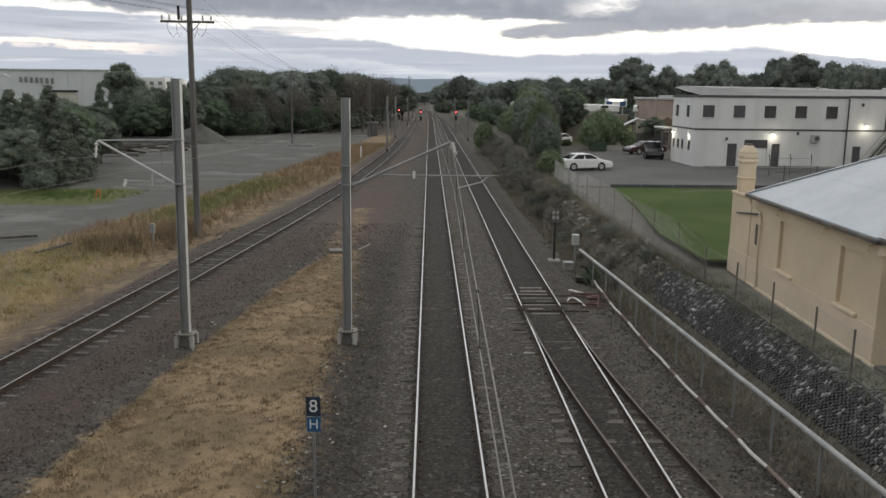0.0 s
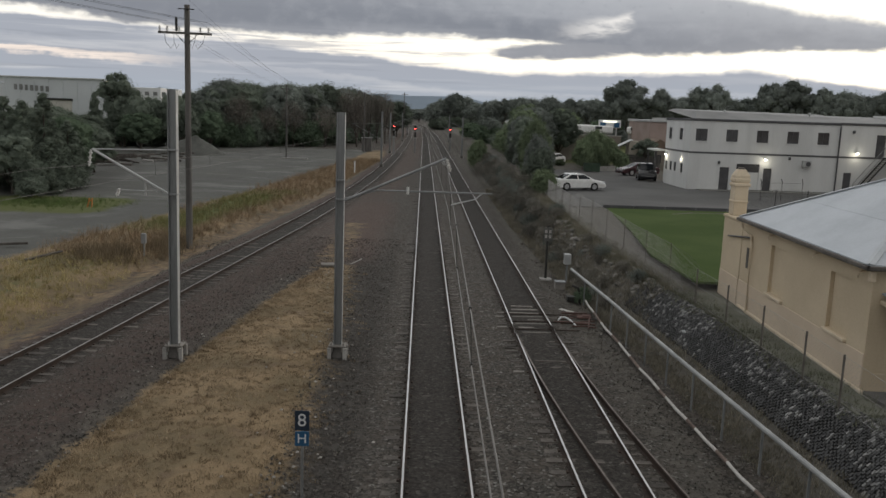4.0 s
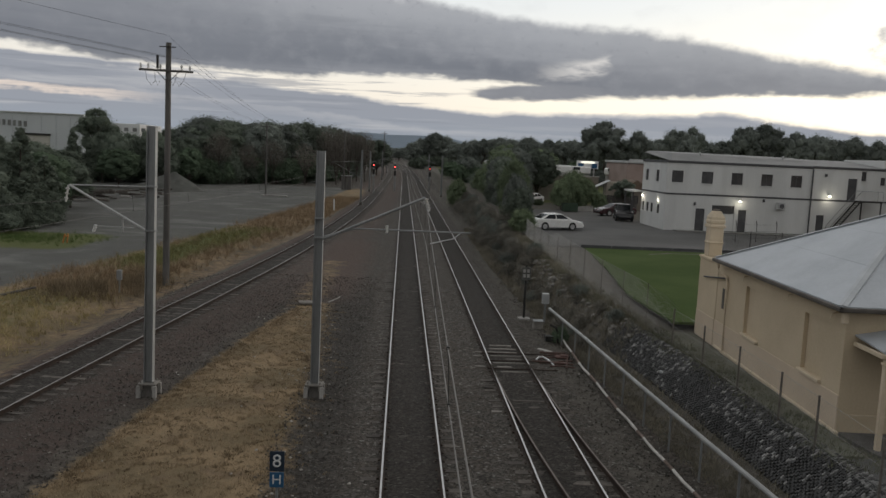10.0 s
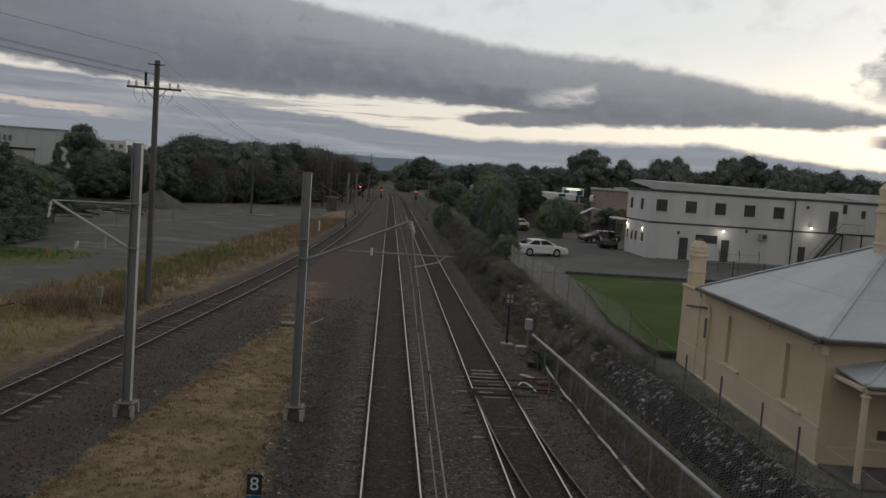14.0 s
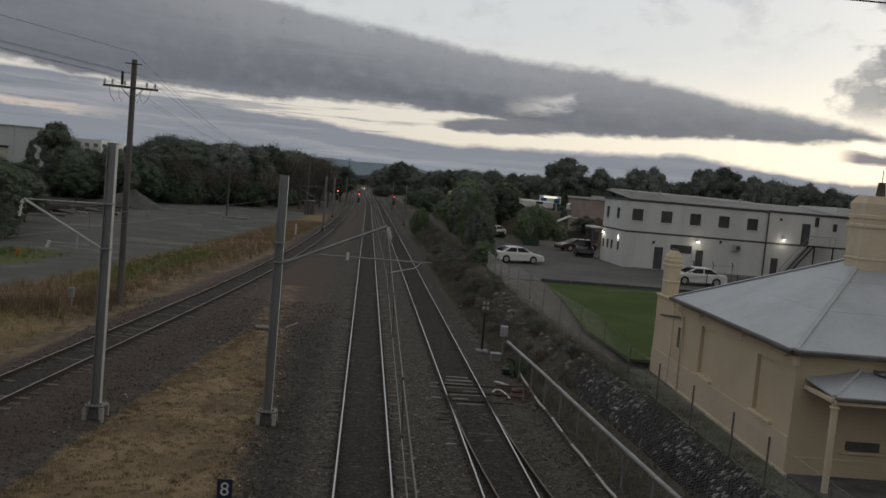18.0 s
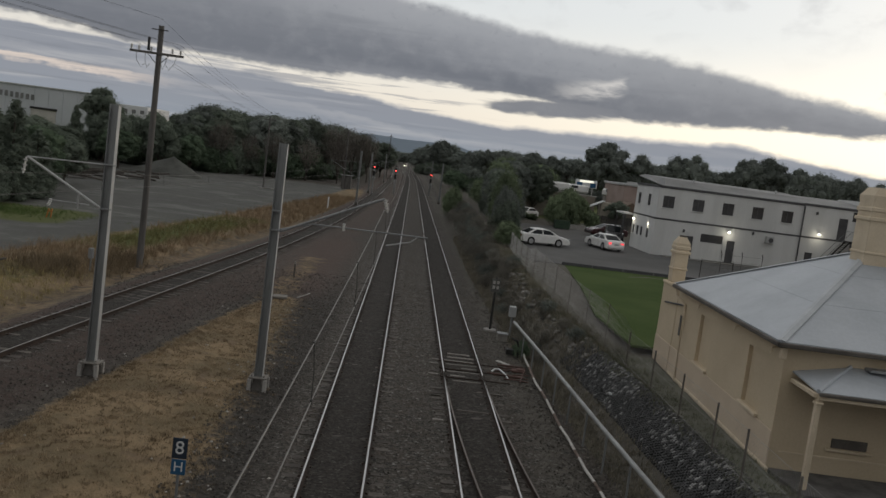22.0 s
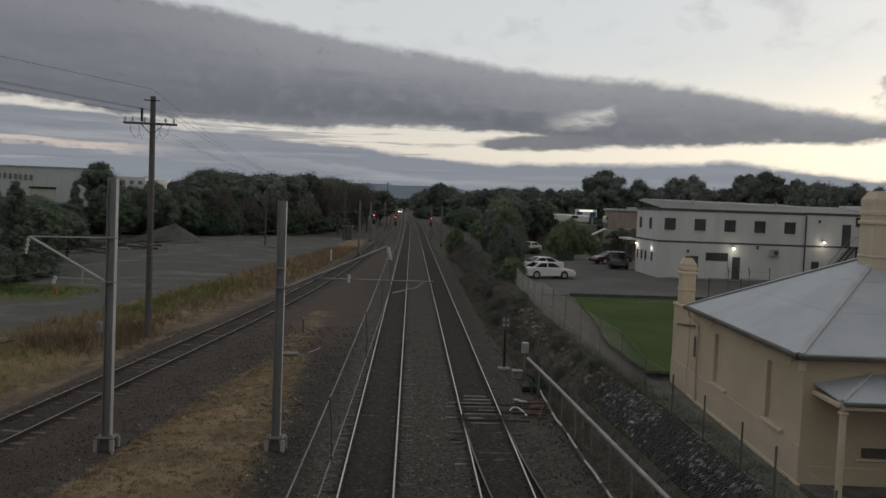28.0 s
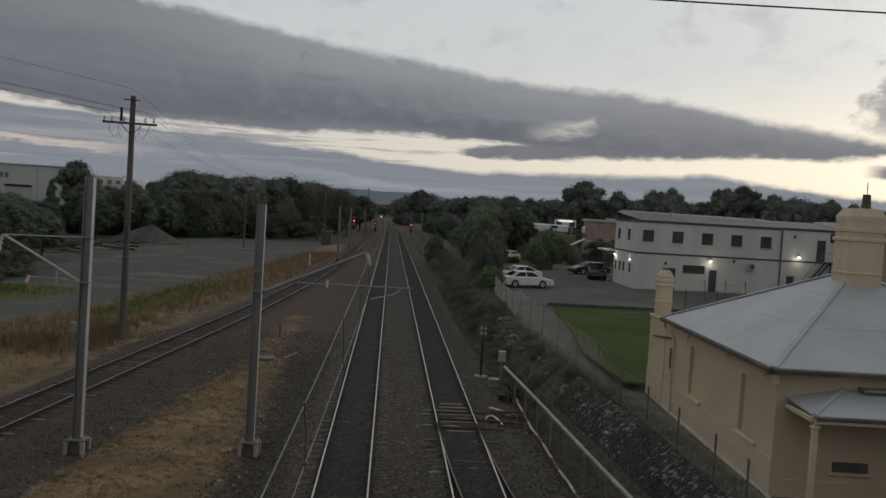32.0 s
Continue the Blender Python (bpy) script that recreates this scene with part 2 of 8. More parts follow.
    # even pale overcast behind
    sky = n.mix(n.smooth(n.math("ABSOLUTE", az), 60.0, 110.0, 0.0, 0.9), sky, (0.345, 0.345, 0.34))
    # below the horizon: dull ground tone
    sky = n.mix(n.smooth(el, -0.2, -2.0), sky, (0.06, 0.06, 0.055))
    n.add("ShaderNodeOutputWorld", {0: n.add("ShaderNodeBackground", {0: sky, 1: 1.0}).outputs[0]})


build_sky()

# ---- materials ----
_mats = {}


def surface(name, dark, light, rough=0.8, metal=0.0, grain=30.0, stain=1.2, bump=0.25, depth=0.01, vary=0.0, spec=0.5, glow=None, streaks=False, space="Object", rough2=None):
    """Opaque surface: fine grain and broad stains between two tones, relief, and a little change from piece to piece."""
    if name in _mats:
        return _mats[name]
    m = bpy.data.materials.new(name)
    m.use_nodes = True
    n = Nodes(m.node_tree)
    co = n.add("ShaderNodeTexCoord").outputs[space]
    if streaks:
        co = n.add("ShaderNodeMapping", {0: co, 3: (1.0, 1.0, 0.12)}).outputs[0]
    a, b = n.noise(co, stain, 4), n.noise(co, grain, 3, 0.7)
    f = n.math("ADD", n.math("MULTIPLY", n.smooth(a, 0.3, 0.7), 0.62), n.math("MULTIPLY", n.smooth(b, 0.25, 0.75), 0.38))
    col = n.mix(f, dark, light)
    if vary:
        rnd = n.add("ShaderNodeObjectInfo").outputs["Random"]
        isl = n.add("ShaderNodeNewGeometry").outputs["Random Per Island"]
        k = n.math("MULTIPLY_ADD", n.math("FRACT", n.math("ADD", rnd, isl)), 2 * vary, 1 - vary)
        col = n.vec("SCALE", {0: col, 3: k})
    r = n.smooth(b, 0.2, 0.8, rough, rough2 if rough2 is not None else min(1.0, rough + 0.12))
    nor = n.add("ShaderNodeBump", {"Strength": bump, "Distance": depth, "Height": b}).outputs[0]
    p = n.add("ShaderNodeBsdfPrincipled", {"Base Color": col, "Roughness": r, "Metallic": metal, "Normal": nor, "Specular IOR Level": spec})
    if glow:
        n.put(p.inputs["Emission Color"], glow[0]), n.put(p.inputs["Emission Strength"], glow[1])
    n.add("ShaderNodeOutputMaterial", {0: p.outputs[0]})
    _mats[name] = m
    return m


def leafy(name, dark, light, through=0.15):
    """Thin leaves: matt, a little light coming through, each spray of its own tone."""
    m = bpy.data.materials.new(name)
    m.use_nodes = True
    n = Nodes(m.node_tree)
    co = n.add("ShaderNodeTexCoord").outputs["Object"]
    f = n.smooth(n.noise(co, 0.6, 6, 0.7), 0.3, 0.7)
    isl = n.add("ShaderNodeNewGeometry").outputs["Random Per Island"]
    rnd = n.add("ShaderNodeObjectInfo").outputs["Random"]
    col = n.mix(n.math("ADD", n.math("MULTIPLY", f, 0.8), n.math("MULTIPLY", isl, 0.2)), dark, light)
    col = n.vec("SCALE", {0: col, 3: n.math("MULTIPLY_ADD", rnd, 0.5, 0.75)})
    a, b = n.add("ShaderNodeBsdfDiffuse", {0: col, 1: 0.6}).outputs[0], n.add("ShaderNodeBsdfTranslucent", {0: col}).outputs[0]
    n.add("ShaderNodeOutputMaterial", {0: n.add("ShaderNodeMixShader", {0: through, 1: a, 2: b}).outputs[0]})
    return m


def glass(name, tint=(0.02, 0.024, 0.028)):
    """Dark window glass: a glossy, nearly black pane."""
    return surface(name, tint, tuple(v * 1.6 for v in tint), 0.06, 0.0, 3.0, 0.6, 0.02, 0.002, rough2=0.12)


BALLAST = surface("ballast_stone", (0.038, 0.034, 0.030), (0.165, 0.149, 0.132), 0.9, 0, 6.0, 0.8, 0.4, 0.02, 0.45)
RUST = surface("rusted_rail_steel", (0.022, 0.014, 0.010), (0.060, 0.040, 0.030), 0.75, 0.2, 40, 3, 0.3, 0.003)
POLISHED = surface("polished_rail_head", (0.38, 0.37, 0.36), (0.52, 0.51, 0.50), 0.28, 1.0, 50, 2, 0.04, 0.001, rough2=0.34)
DULLHEAD = surface("worn_rail_head", (0.23, 0.215, 0.205), (0.37, 0.35, 0.335), 0.35, 0.9, 50, 2, 0.04, 0.001)
BROWNHEAD = surface("brown_rail_head", (0.10, 0.082, 0.070), (0.22, 0.19, 0.17), 0.5, 0.5, 50, 2, 0.05, 0.001)
SLEEPER = surface("weathered_timber", (0.050, 0.043, 0.038), (0.130, 0.116, 0.103), 0.9, 0, 25, 3, 0.5, 0.006, 0.35)
CONC = surface("aged_concrete", (0.22, 0.21, 0.20), (0.42, 0.41, 0.39), 0.9, 0, 22, 1.6, 0.3, 0.004, 0.1)
PIERCONC = surface("weathered_pier_concrete", (0.14, 0.13, 0.12), (0.30, 0.285, 0.26), 0.95, 0, 18, 2, 0.3, 0.004)
DARKCONC = surface("dark_concrete", (0.07, 0.066, 0.06), (0.16, 0.15, 0.14), 0.95, 0, 18, 2, 0.3, 0.004)
GALV = surface("galvanised_steel", (0.16, 0.168, 0.172), (0.34, 0.35, 0.355), 0.5, 0.35, 18, 1.1, 0.08, 0.002, streaks=True)
GALVMID = surface("dull_galvanised_pipe", (0.24, 0.245, 0.245), (0.42, 0.425, 0.42), 0.5, 0.3, 18, 1.1, 0.08, 0.002)
GALVPALE = surface("pale_galvanised_steel", (0.34, 0.35, 0.355), (0.52, 0.53, 0.53), 0.5, 0.3, 18, 1.1, 0.08, 0.002)
DARKSTEEL = surface("dark_steel", (0.020, 0.020, 0.020), (0.055, 0.053, 0.05), 0.6, 0.4, 20, 2, 0.1, 0.002)
WIRE = surface("oxidised_copper_wire", (0.12, 0.115, 0.11), (0.24, 0.23, 0.22), 0.45, 0.6, 10, 1, 0.0)
PORCELAIN = surface("white_porcelain", (0.50, 0.50, 0.49), (0.72, 0.72, 0.70), 0.25, 0, 10, 2, 0.02)
POLEWOOD = surface("grey_pole_timber", (0.055, 0.052, 0.050), (0.155, 0.148, 0.142), 0.88, 0, 14, 2, 0.5, 0.01, streaks=True)
CREAM = surface("cream_render", (0.49, 0.402, 0.282), (0.62, 0.518, 0.375), 0.9, 0, 16, 0.5, 0.15, 0.004)
CREAMTRIM = surface("cream_trim", (0.54, 0.45, 0.33), (0.68, 0.58, 0.44), 0.85, 0, 16, 1.2, 0.12, 0.003)
DADO = surface("buff_dado_render", (0.53, 0.432, 0.325), (0.63, 0.525, 0.405), 0.9, 0, 16, 0.6, 0.15, 0.004)
ROOFMETAL = surface("pale_metal_roofing", (0.36, 0.39, 0.425), (0.50, 0.53, 0.57), 0.45, 0.15, 9, 0.5, 0.06, 0.003)
CAPMETAL = surface("pale_ridge_capping", (0.38, 0.405, 0.43), (0.50, 0.525, 0.55), 0.5, 0.15, 9, 1.5, 0.06, 0.003)
GUTTER = surface("gutter_paint", (0.060, 0.054, 0.048), (0.14, 0.125, 0.11), 0.75, 0, 14, 1.4, 0.06)
WHITEWALL = surface("white_painted_render", (0.53, 0.535, 0.53), (0.66, 0.665, 0.66), 0.85, 0, 14, 0.7, 0.1, 0.004, streaks=True)
DARKTRIM = surface("dark_grey_trim", (0.045, 0.045, 0.05), (0.09, 0.09, 0.095), 0.6, 0, 14, 1, 0.05)
GREYROOF = surface("grey_sheet_roof", (0.14, 0.145, 0.147), (0.245, 0.245, 0.243), 0.6, 0.1, 8, 0.4, 0.1)
GLASS = glass("dark_window_glass")
OFFICEGLASS = glass("grey_curtained_glass", (0.055, 0.055, 0.058))
BRICKBROWN = surface("brown_brickwork", (0.215, 0.155, 0.098), (0.37, 0.28, 0.19), 0.92, 0, 12, 0.4, 0.25, 0.006, 0.2)
LAMPGLOW = surface("lit_lamp_glass", (0.9, 0.88, 0.8), (0.95, 0.93, 0.85), 0.4, 0, 4, 1, 0, glow=((1.0, 0.93, 0.74), 8.0))
REDGLOW = surface("red_signal_light", (0.5, 0.02, 0.02), (0.6, 0.03, 0.03), 0.3, 0, 4, 1, 0, glow=((1.0, 0.07, 0.06), 7.0))
TRAINGLOW = surface("train_headlight_glass", (0.9, 0.9, 0.8), (1, 1, 0.9), 0.3, 0, 4, 1, 0, glow=((1.0, 0.93, 0.75), 40.0))
BARK = surface("rough_bark", (0.040, 0.034, 0.028), (0.12, 0.105, 0.09), 0.95, 0, 9, 2, 0.6, 0.03, streaks=True)
# leaf tones lifted above natural foliage to stand for veiling haze
LEAFDARK = leafy("dark_leaves", (0.094, 0.114, 0.092), (0.188, 0.218, 0.176))
LEAFGREEN = leafy("green_leaves", (0.076, 0.110, 0.074), (0.165, 0.212, 0.146))
# paler still: the haze over far trees is put into this grey-green
LEAFHAZED = leafy("hazed_grey_green_gum_leaves", (0.138, 0.156, 0.142), (0.252, 0.278, 0.252))
LEAFGARDEN = leafy("fresh_garden_leaves", (0.118, 0.152, 0.094), (0.235, 0.285, 0.180), 0.2)
# olive needles lightened and warmed to stand for the dusk glow behind
LITPINE = leafy("glow_tinted_olive_needles", (0.23, 0.205, 0.10), (0.36, 0.315, 0.17), 0.45)
TWIG = leafy("bare_brown_twigs", (0.120, 0.108, 0.096), (0.225, 0.205, 0.182), 0.1)
BLUESIGN = surface("blue_enamel", (0.012, 0.075, 0.17), (0.022, 0.11, 0.23), 0.4, 0, 10, 2, 0.03)
NAVYSIGN = surface("navy_enamel", (0.010, 0.022, 0.042), (0.018, 0.034, 0.060), 0.4, 0, 10, 2, 0.03)
WHITEENAMEL = surface("white_enamel", (0.60, 0.62, 0.63), (0.75, 0.76, 0.77), 0.4, 0, 10, 2, 0.03)
TYRE = surface("tyre_rubber", (0.012, 0.012, 0.012), (0.028, 0.028, 0.028), 0.85, 0, 30, 3, 0.2, 0.003)
ALLOY = surface("alloy_wheel", (0.35, 0.35, 0.36), (0.55, 0.55, 0.56), 0.35, 0.8, 20, 3, 0.02)
WHITECAR = surface("white_car_paint", (0.68, 0.68, 0.67), (0.80, 0.80, 0.79), 0.22, 0, 4, 0.6, 0.01, 0.001, rough2=0.3)
BLACKCAR = surface("black_car_paint", (0.010, 0.010, 0.012), (0.022, 0.022, 0.025), 0.2, 0, 4, 0.6, 0.01, 0.001, rough2=0.28)
MAROONCAR = surface("dark_maroon_car_paint", (0.035, 0.010, 0.014), (0.060, 0.018, 0.022), 0.22, 0, 4, 0.6, 0.01, 0.001, rough2=0.3)
TAILRED = surface("red_tail_lamp", (0.30, 0.015, 0.015), (0.42, 0.02, 0.02), 0.2, 0, 4, 1, 0, glow=((1.0, 0.06, 0.07), 1.5))
TAILOFF = surface("red_lamp_lens", (0.22, 0.012, 0.012), (0.34, 0.02, 0.02), 0.2, 0, 4, 1, 0)
HEADLENS = surface("clear_headlamp_lens", (0.45, 0.46, 0.47), (0.65, 0.66, 0.67), 0.12, 0.2, 4, 1, 0)

# ---- mesh helpers ----


def part(name, bm, material, parent=None, label="", smooth=False):
    """Links a bmesh as one mesh object, under a thing or a part when one is given."""
    me = bpy.data.meshes.new(name)
    bmesh.ops.recalc_face_normals(bm, faces=bm.faces[:])
    bm.to_mesh(me)
    bm.free()
    for m in material if isinstance(material, (list, tuple)) else [material]:
        me.materials.append(m)
    if smooth:
        me.polygons.foreach_set("use_smooth", [True] * len(me.polygons))
    ob = new(name, me)
    if parent is not None:
        ob.parent = parent
    if label:
        ob["label"] = label
    return ob


def raw(name, verts, faces, material, parent=None, smooth=False):
    me = bpy.data.meshes.new(name)
    me.from_pydata(verts, [], faces)
    for m in material if isinstance(material, (list, tuple)) else [material]:
        me.materials.append(m)
    if smooth:
        me.polygons.foreach_set("use_smooth", [True] * len(me.polygons))
    ob = new(name, me)
    if parent is not None:
        ob.parent = parent
    return ob


def thing(name, label, category, m=None, group="", kind=""):
    e = new(name)
    e.empty_display_size = 0.2
    if m is not None:
        e.matrix_basis = m
    return tagged(e, label, category, group, kind)


def box(bm, c, s, rz=0.0, rx=0.0, ry=0.0, bevel=0.0, mi=0):
    """A box of size s about c, its edges eased by bevel."""
    m = pose(*c, rx, ry, rz) @ Matrix.Diagonal((*s, 1))
    made = bmesh.ops.create_cube(bm, size=1.0, matrix=m)["verts"]
    faces = {f for v in made for f in v.link_faces}
    if bevel:
        edges = {e for v in made for e in v.link_edges}
        out = bmesh.ops.bevel(bm, geom=list(edges), offset=bevel, segments=1, affect="EDGES")
        faces = set(out["faces"]) | {f for f in faces if f.is_valid}
    for f in faces:
        if f.is_valid:
            f.material_index = mi
    return bm


def rod(bm, p, q, r, r2=None, seg=8, mi=0, caps=True):
    """A round bar from p to q."""
    p, q = Vector(p), Vector(q)
    d = q - p
    m = Matrix.Translation((p + q) / 2) @ d.to_track_quat("Z", "Y").to_matrix().to_4x4()
    made = bmesh.ops.create_cone(bm, cap_ends=caps, segments=seg, radius1=r, radius2=r if r2 is None else r2, depth=d.length, matrix=m)["verts"]
    if mi:
        for f in {f for v in made for f in v.link_faces}:
            f.material_index = mi
    return bm


def tube(bm, pts, r, seg=6):
    """A round bar along a line of points, mitred at the bends."""
    pts = [Vector(p) for p in pts]
    rings = []
    for i, p in enumerate(pts):
        d = (pts[min(i + 1, len(pts) - 1)] - pts[max(i - 1, 0)]).normalized()
        side = d.cross(Vector((0, 0, 1)))
        side = Vector((1, 0, 0)) if side.length < 1e-4 else side.normalized()
        up = side.cross(d)
        rings.append([bm.verts.new(p + r * (math.cos(a) * side + math.sin(a) * up)) for a in (2 * math.pi * k / seg for k in range(seg))])
    for a, b in zip(rings, rings[1:]):
        for k in range(seg):
            bm.faces.new((a[k], a[(k + 1) % seg], b[(k + 1) % seg], b[k]))
    bm.faces.new(rings[0][::-1]), bm.faces.new(rings[-1])
    return bm


def prism(bm, poly, h, m=None, mi=0):
    """A flat outline (x, y) raised by h along z, then moved by m."""
    m = m or Matrix()
    a = [bm.verts.new(m @ Vector((x, y, 0))) for x, y in poly]
    b = [bm.verts.new(m @ Vector((x, y, h))) for x, y in poly]
    k = len(poly)
    fs = [bm.faces.new(a[::-1]), bm.faces.new(b)] + [bm.faces.new((a[i], a[(i + 1) % k], b[(i + 1) % k], b[i])) for i in range(k)]
    for f in fs:
        f.material_index = mi
    return bm


def quad(bm, pts, mi=0):
    f = bm.faces.new([bm.verts.new(p) for p in pts])
    f.material_index = mi
    return f


def B():
    return bmesh.new()


def pierced(bm, ln, zb, zt, th, opens):
    """One wall along +x, its face at y = 0, with openings (along, width, bottom, top) cut through it."""
    xs = sorted({0.0, ln, *[round(a - w / 2, 4) for a, w, _, _ in opens], *[round(a + w / 2, 4) for a, w, _, _ in opens]})
    zs = sorted({zb, zt, *[lo for _, _, lo, _ in opens], *[hi for _, _, _, hi in opens]})
    xs, zs = [x for x in xs if 0 <= x <= ln], [z for z in zs if zb <= z <= zt]

    def solid(i, j):
        if not (0 <= i < len(xs) - 1 and 0 <= j < len(zs) - 1):
            return False
        x, z = (xs[i] + xs[i + 1]) / 2, (zs[j] + zs[j + 1]) / 2
        return not any(abs(x - a) < w / 2 and lo < z < hi for a, w, lo, hi in opens)
    made = {}

    def v(i, j, k):
        if (i, j, k) not in made:
            made[i, j, k] = bm.verts.new((xs[i], th * k, zs[j]))
        return made[i, j, k]
    for i in range(len(xs) - 1):
        for j in range(len(zs) - 1):
            if not solid(i, j):
                continue
            for k in (0, 1):
                bm.faces.new((v(i, j, k), v(i + 1, j, k), v(i + 1, j + 1, k), v(i, j + 1, k)))
            for di, dj, a, b in ((-1, 0, (i, j), (i, j + 1)), (1, 0, (i + 1, j), (i + 1, j + 1)), (0, -1, (i, j), (i + 1, j)), (0, 1, (i, j + 1), (i + 1, j + 1))):
                if not solid(i + di, j + dj):
                    bm.faces.new((v(*a, 0), v(*b, 0), v(*b, 1), v(*a, 1)))
    return bm


def sstep(a, b, x):
    t = np.clip((x - a) / (b - a), 0, 1)
    return t * t * (3 - 2 * t)


# ---- lie of the land ----


def bend(y):
    """The lines swing a little to the left far away."""
    return -0.0001 * np.maximum(0.0, np.asarray(y, float) - 230) ** 2


def left_x(y):
    """Centre line of the branch track."""
    y = np.asarray(y, float)
    return bend(y) + np.where(y < 50, -9.87 + 0.106 * (y - 50), -9.87 + 5.0 * (1 - np.exp(-(y - 50) * 0.106 / 5.0)))


def right_x(y):
    return 3.93 - 0.0016 * (np.asarray(y, float) - 15) + bend(y)


def spur_x(y):
    """Centre line of the track that leaves by the points."""
    y = np.asarray(y, float)
    return right_x(y) + np.where(y < 31, (31 - y) ** 2 / 285, 0)


def bank_foot(y):
    return np.interp(y, [0, 15, 28, 37, 60, 90, 140, 400], [8.6, 8.3, 7.7, 7.0, 6.6, 6.8, 7.5, 9.0])


def land(x, y):
    """Height of the ground."""
    x, y = np.asarray(x, float), np.asarray(y, float)
    foot = bank_foot(y)
    top = np.interp(y, [0, 30, 55, 100, 200, 500], [1.25, 1.3, 1.65, 1.65, 1.5, 0.6])
    z = -0.2 + (top + 0.2) * sstep(0, 1, (x - foot) / 1.9)
    swale = -0.35 * np.exp(-((x - (left_x(y) - 3.6)) / 1.3) ** 2) * sstep(160, 90, y)
    mound = 0.12 * np.exp(-((x + 5.9) / 1.6) ** 2) * sstep(42, 34, y)
    return z + swale + mound


def ground_material():
    m = bpy.data.materials.new("ground_cover")
    m.use_nodes = True
    n = Nodes(m.node_tree)
    co = n.add("ShaderNodeTexCoord").outputs["Object"]
    big, mid, fine = n.noise(co, 0.35, 4), n.noise(co, 2.2, 5, 0.65), n.noise(co, 14.0, 4, 0.75)
    cell = n.add("ShaderNodeTexVoronoi", {"Vector": co, "Scale": 15.0}).outputs["Color"]
    stone = n.add("ShaderNodeSeparateColor", {0: cell}).outputs[0]

    def zone(name, soft=0.35):
        a = n.tree.nodes.new("ShaderNodeAttribute")
        a.attribute_name = name
        v = n.math("ADD", a.outputs["Fac"], n.math("MULTIPLY_ADD", mid, 0.9, -0.45))
        return n.smooth(n.math("ADD", v, n.math("MULTIPLY_ADD", fine, 0.4, -0.2)), 0.5 - soft / 2, 0.5 + soft / 2)

    col = n.mix(stone, (0.027, 0.025, 0.022), (0.120, 0.111, 0.099))
    col = n.mix(n.smooth(mid, 0.35, 0.7), col, n.mix(stone, (0.044, 0.037, 0.031), (0.103, 0.088, 0.075)))
    col = n.mix(n.math("MULTIPLY", n.smooth(stone, 0.93, 0.99), 0.7), col, (0.24, 0.235, 0.22))
    oil = zone("soiled", 0.6)
    col = n.mix(n.math("MULTIPLY", oil, 0.74), col, n.mix(stone, (0.020, 0.018, 0.016), (0.044, 0.039, 0.035)))
    rust = zone("rusty", 0.7)
    col = n.mix(n.math("MULTIPLY", rust, 0.6), col, n.mix(fine, (0.075, 0.048, 0.040), (0.150, 0.105, 0.090)))
    dirt = zone("dirt", 0.4)
    col = n.mix(dirt, col, n.mix(mid, (0.064, 0.059, 0.050), (0.150, 0.139, 0.120)))
    yard = zone("yard", 0.25)
    lane = n.add("ShaderNodeMapping", {0: co, 2: (0, 0, radians(24)), 3: (0.34, 0.5, 1.0)}).outputs[0]
    rut = n.noise(lane, 0.55, 6, 0.68)
    gravel = n.mix(n.math("ADD", n.math("MULTIPLY", big, 0.65), n.math("MULTIPLY", fine, 0.35)), (0.066, 0.067, 0.063), (0.142, 0.143, 0.135))
    gravel = n.mix(n.math("MULTIPLY", n.smooth(n.noise(co, 0.09, 6, 0.7), 0.45, 0.7), 0.5), gravel, (0.115, 0.118, 0.100))
    gravel = n.mix(n.math("MULTIPLY", n.smooth(n.math("ADD", n.math("MULTIPLY", rut, 0.6), n.math("MULTIPLY", n.noise(co, 0.16, 6, 0.72), 0.4)), 0.49, 0.64), 0.55), gravel, (0.24, 0.24, 0.23))
    gravel = n.mix(n.math("MULTIPLY", n.smooth(rut, 0.46, 0.28), 0.55), gravel, (0.085, 0.084, 0.076))
    col = n.mix(yard, col, gravel)
    dry = zone("dry", 0.4)
    straw = n.mix(mid, n.mix(fine, (0.138, 0.097, 0.052), (0.30, 0.221, 0.131)), n.mix(fine, (0.215, 0.154, 0.088), (0.42, 0.316, 0.200)))
    straw = n.mix(n.smooth(big, 0.42, 0.62), straw, n.mix(fine, (0.112, 0.085, 0.048), (0.235, 0.182, 0.110)))
    straw = n.mix(n.math("MULTIPLY", n.smooth(n.noise(co, 7.0, 2), 0.56, 0.68), 0.42), straw, (0.068, 0.054, 0.033))
    straw = n.mix(n.math("MULTIPLY", n.smooth(n.noise(co, 0.9, 3), 0.56, 0.7), 0.55), straw, (0.15, 0.105, 0.072))
    col = n.mix(dry, col, straw)
    green = zone("green", 0.4)
    col = n.mix(green, col, n.mix(fine, (0.060, 0.074, 0.024), (0.135, 0.148, 0.052)))
    nor = n.add("ShaderNodeBump", {"Strength": 0.7, "Distance": 0.05, "Height": n.math("ADD", stone, n.math("MULTIPLY", fine, 0.8))}).outputs[0]
    p = n.add("ShaderNodeBsdfPrincipled", {"Base Color": col, "Roughness": 0.95, "Specular IOR Level": 0.25, "Normal": nor})
    n.add("ShaderNodeOutputMaterial", {0: p.outputs[0]})
    return m


def strip_inner(y):
    return np.interp(y, [0, 30, 45, 60, 87, 131, 200], [-16.5, -15.6, -14.9, -13.6, -10.3, -7.8, -7.4])


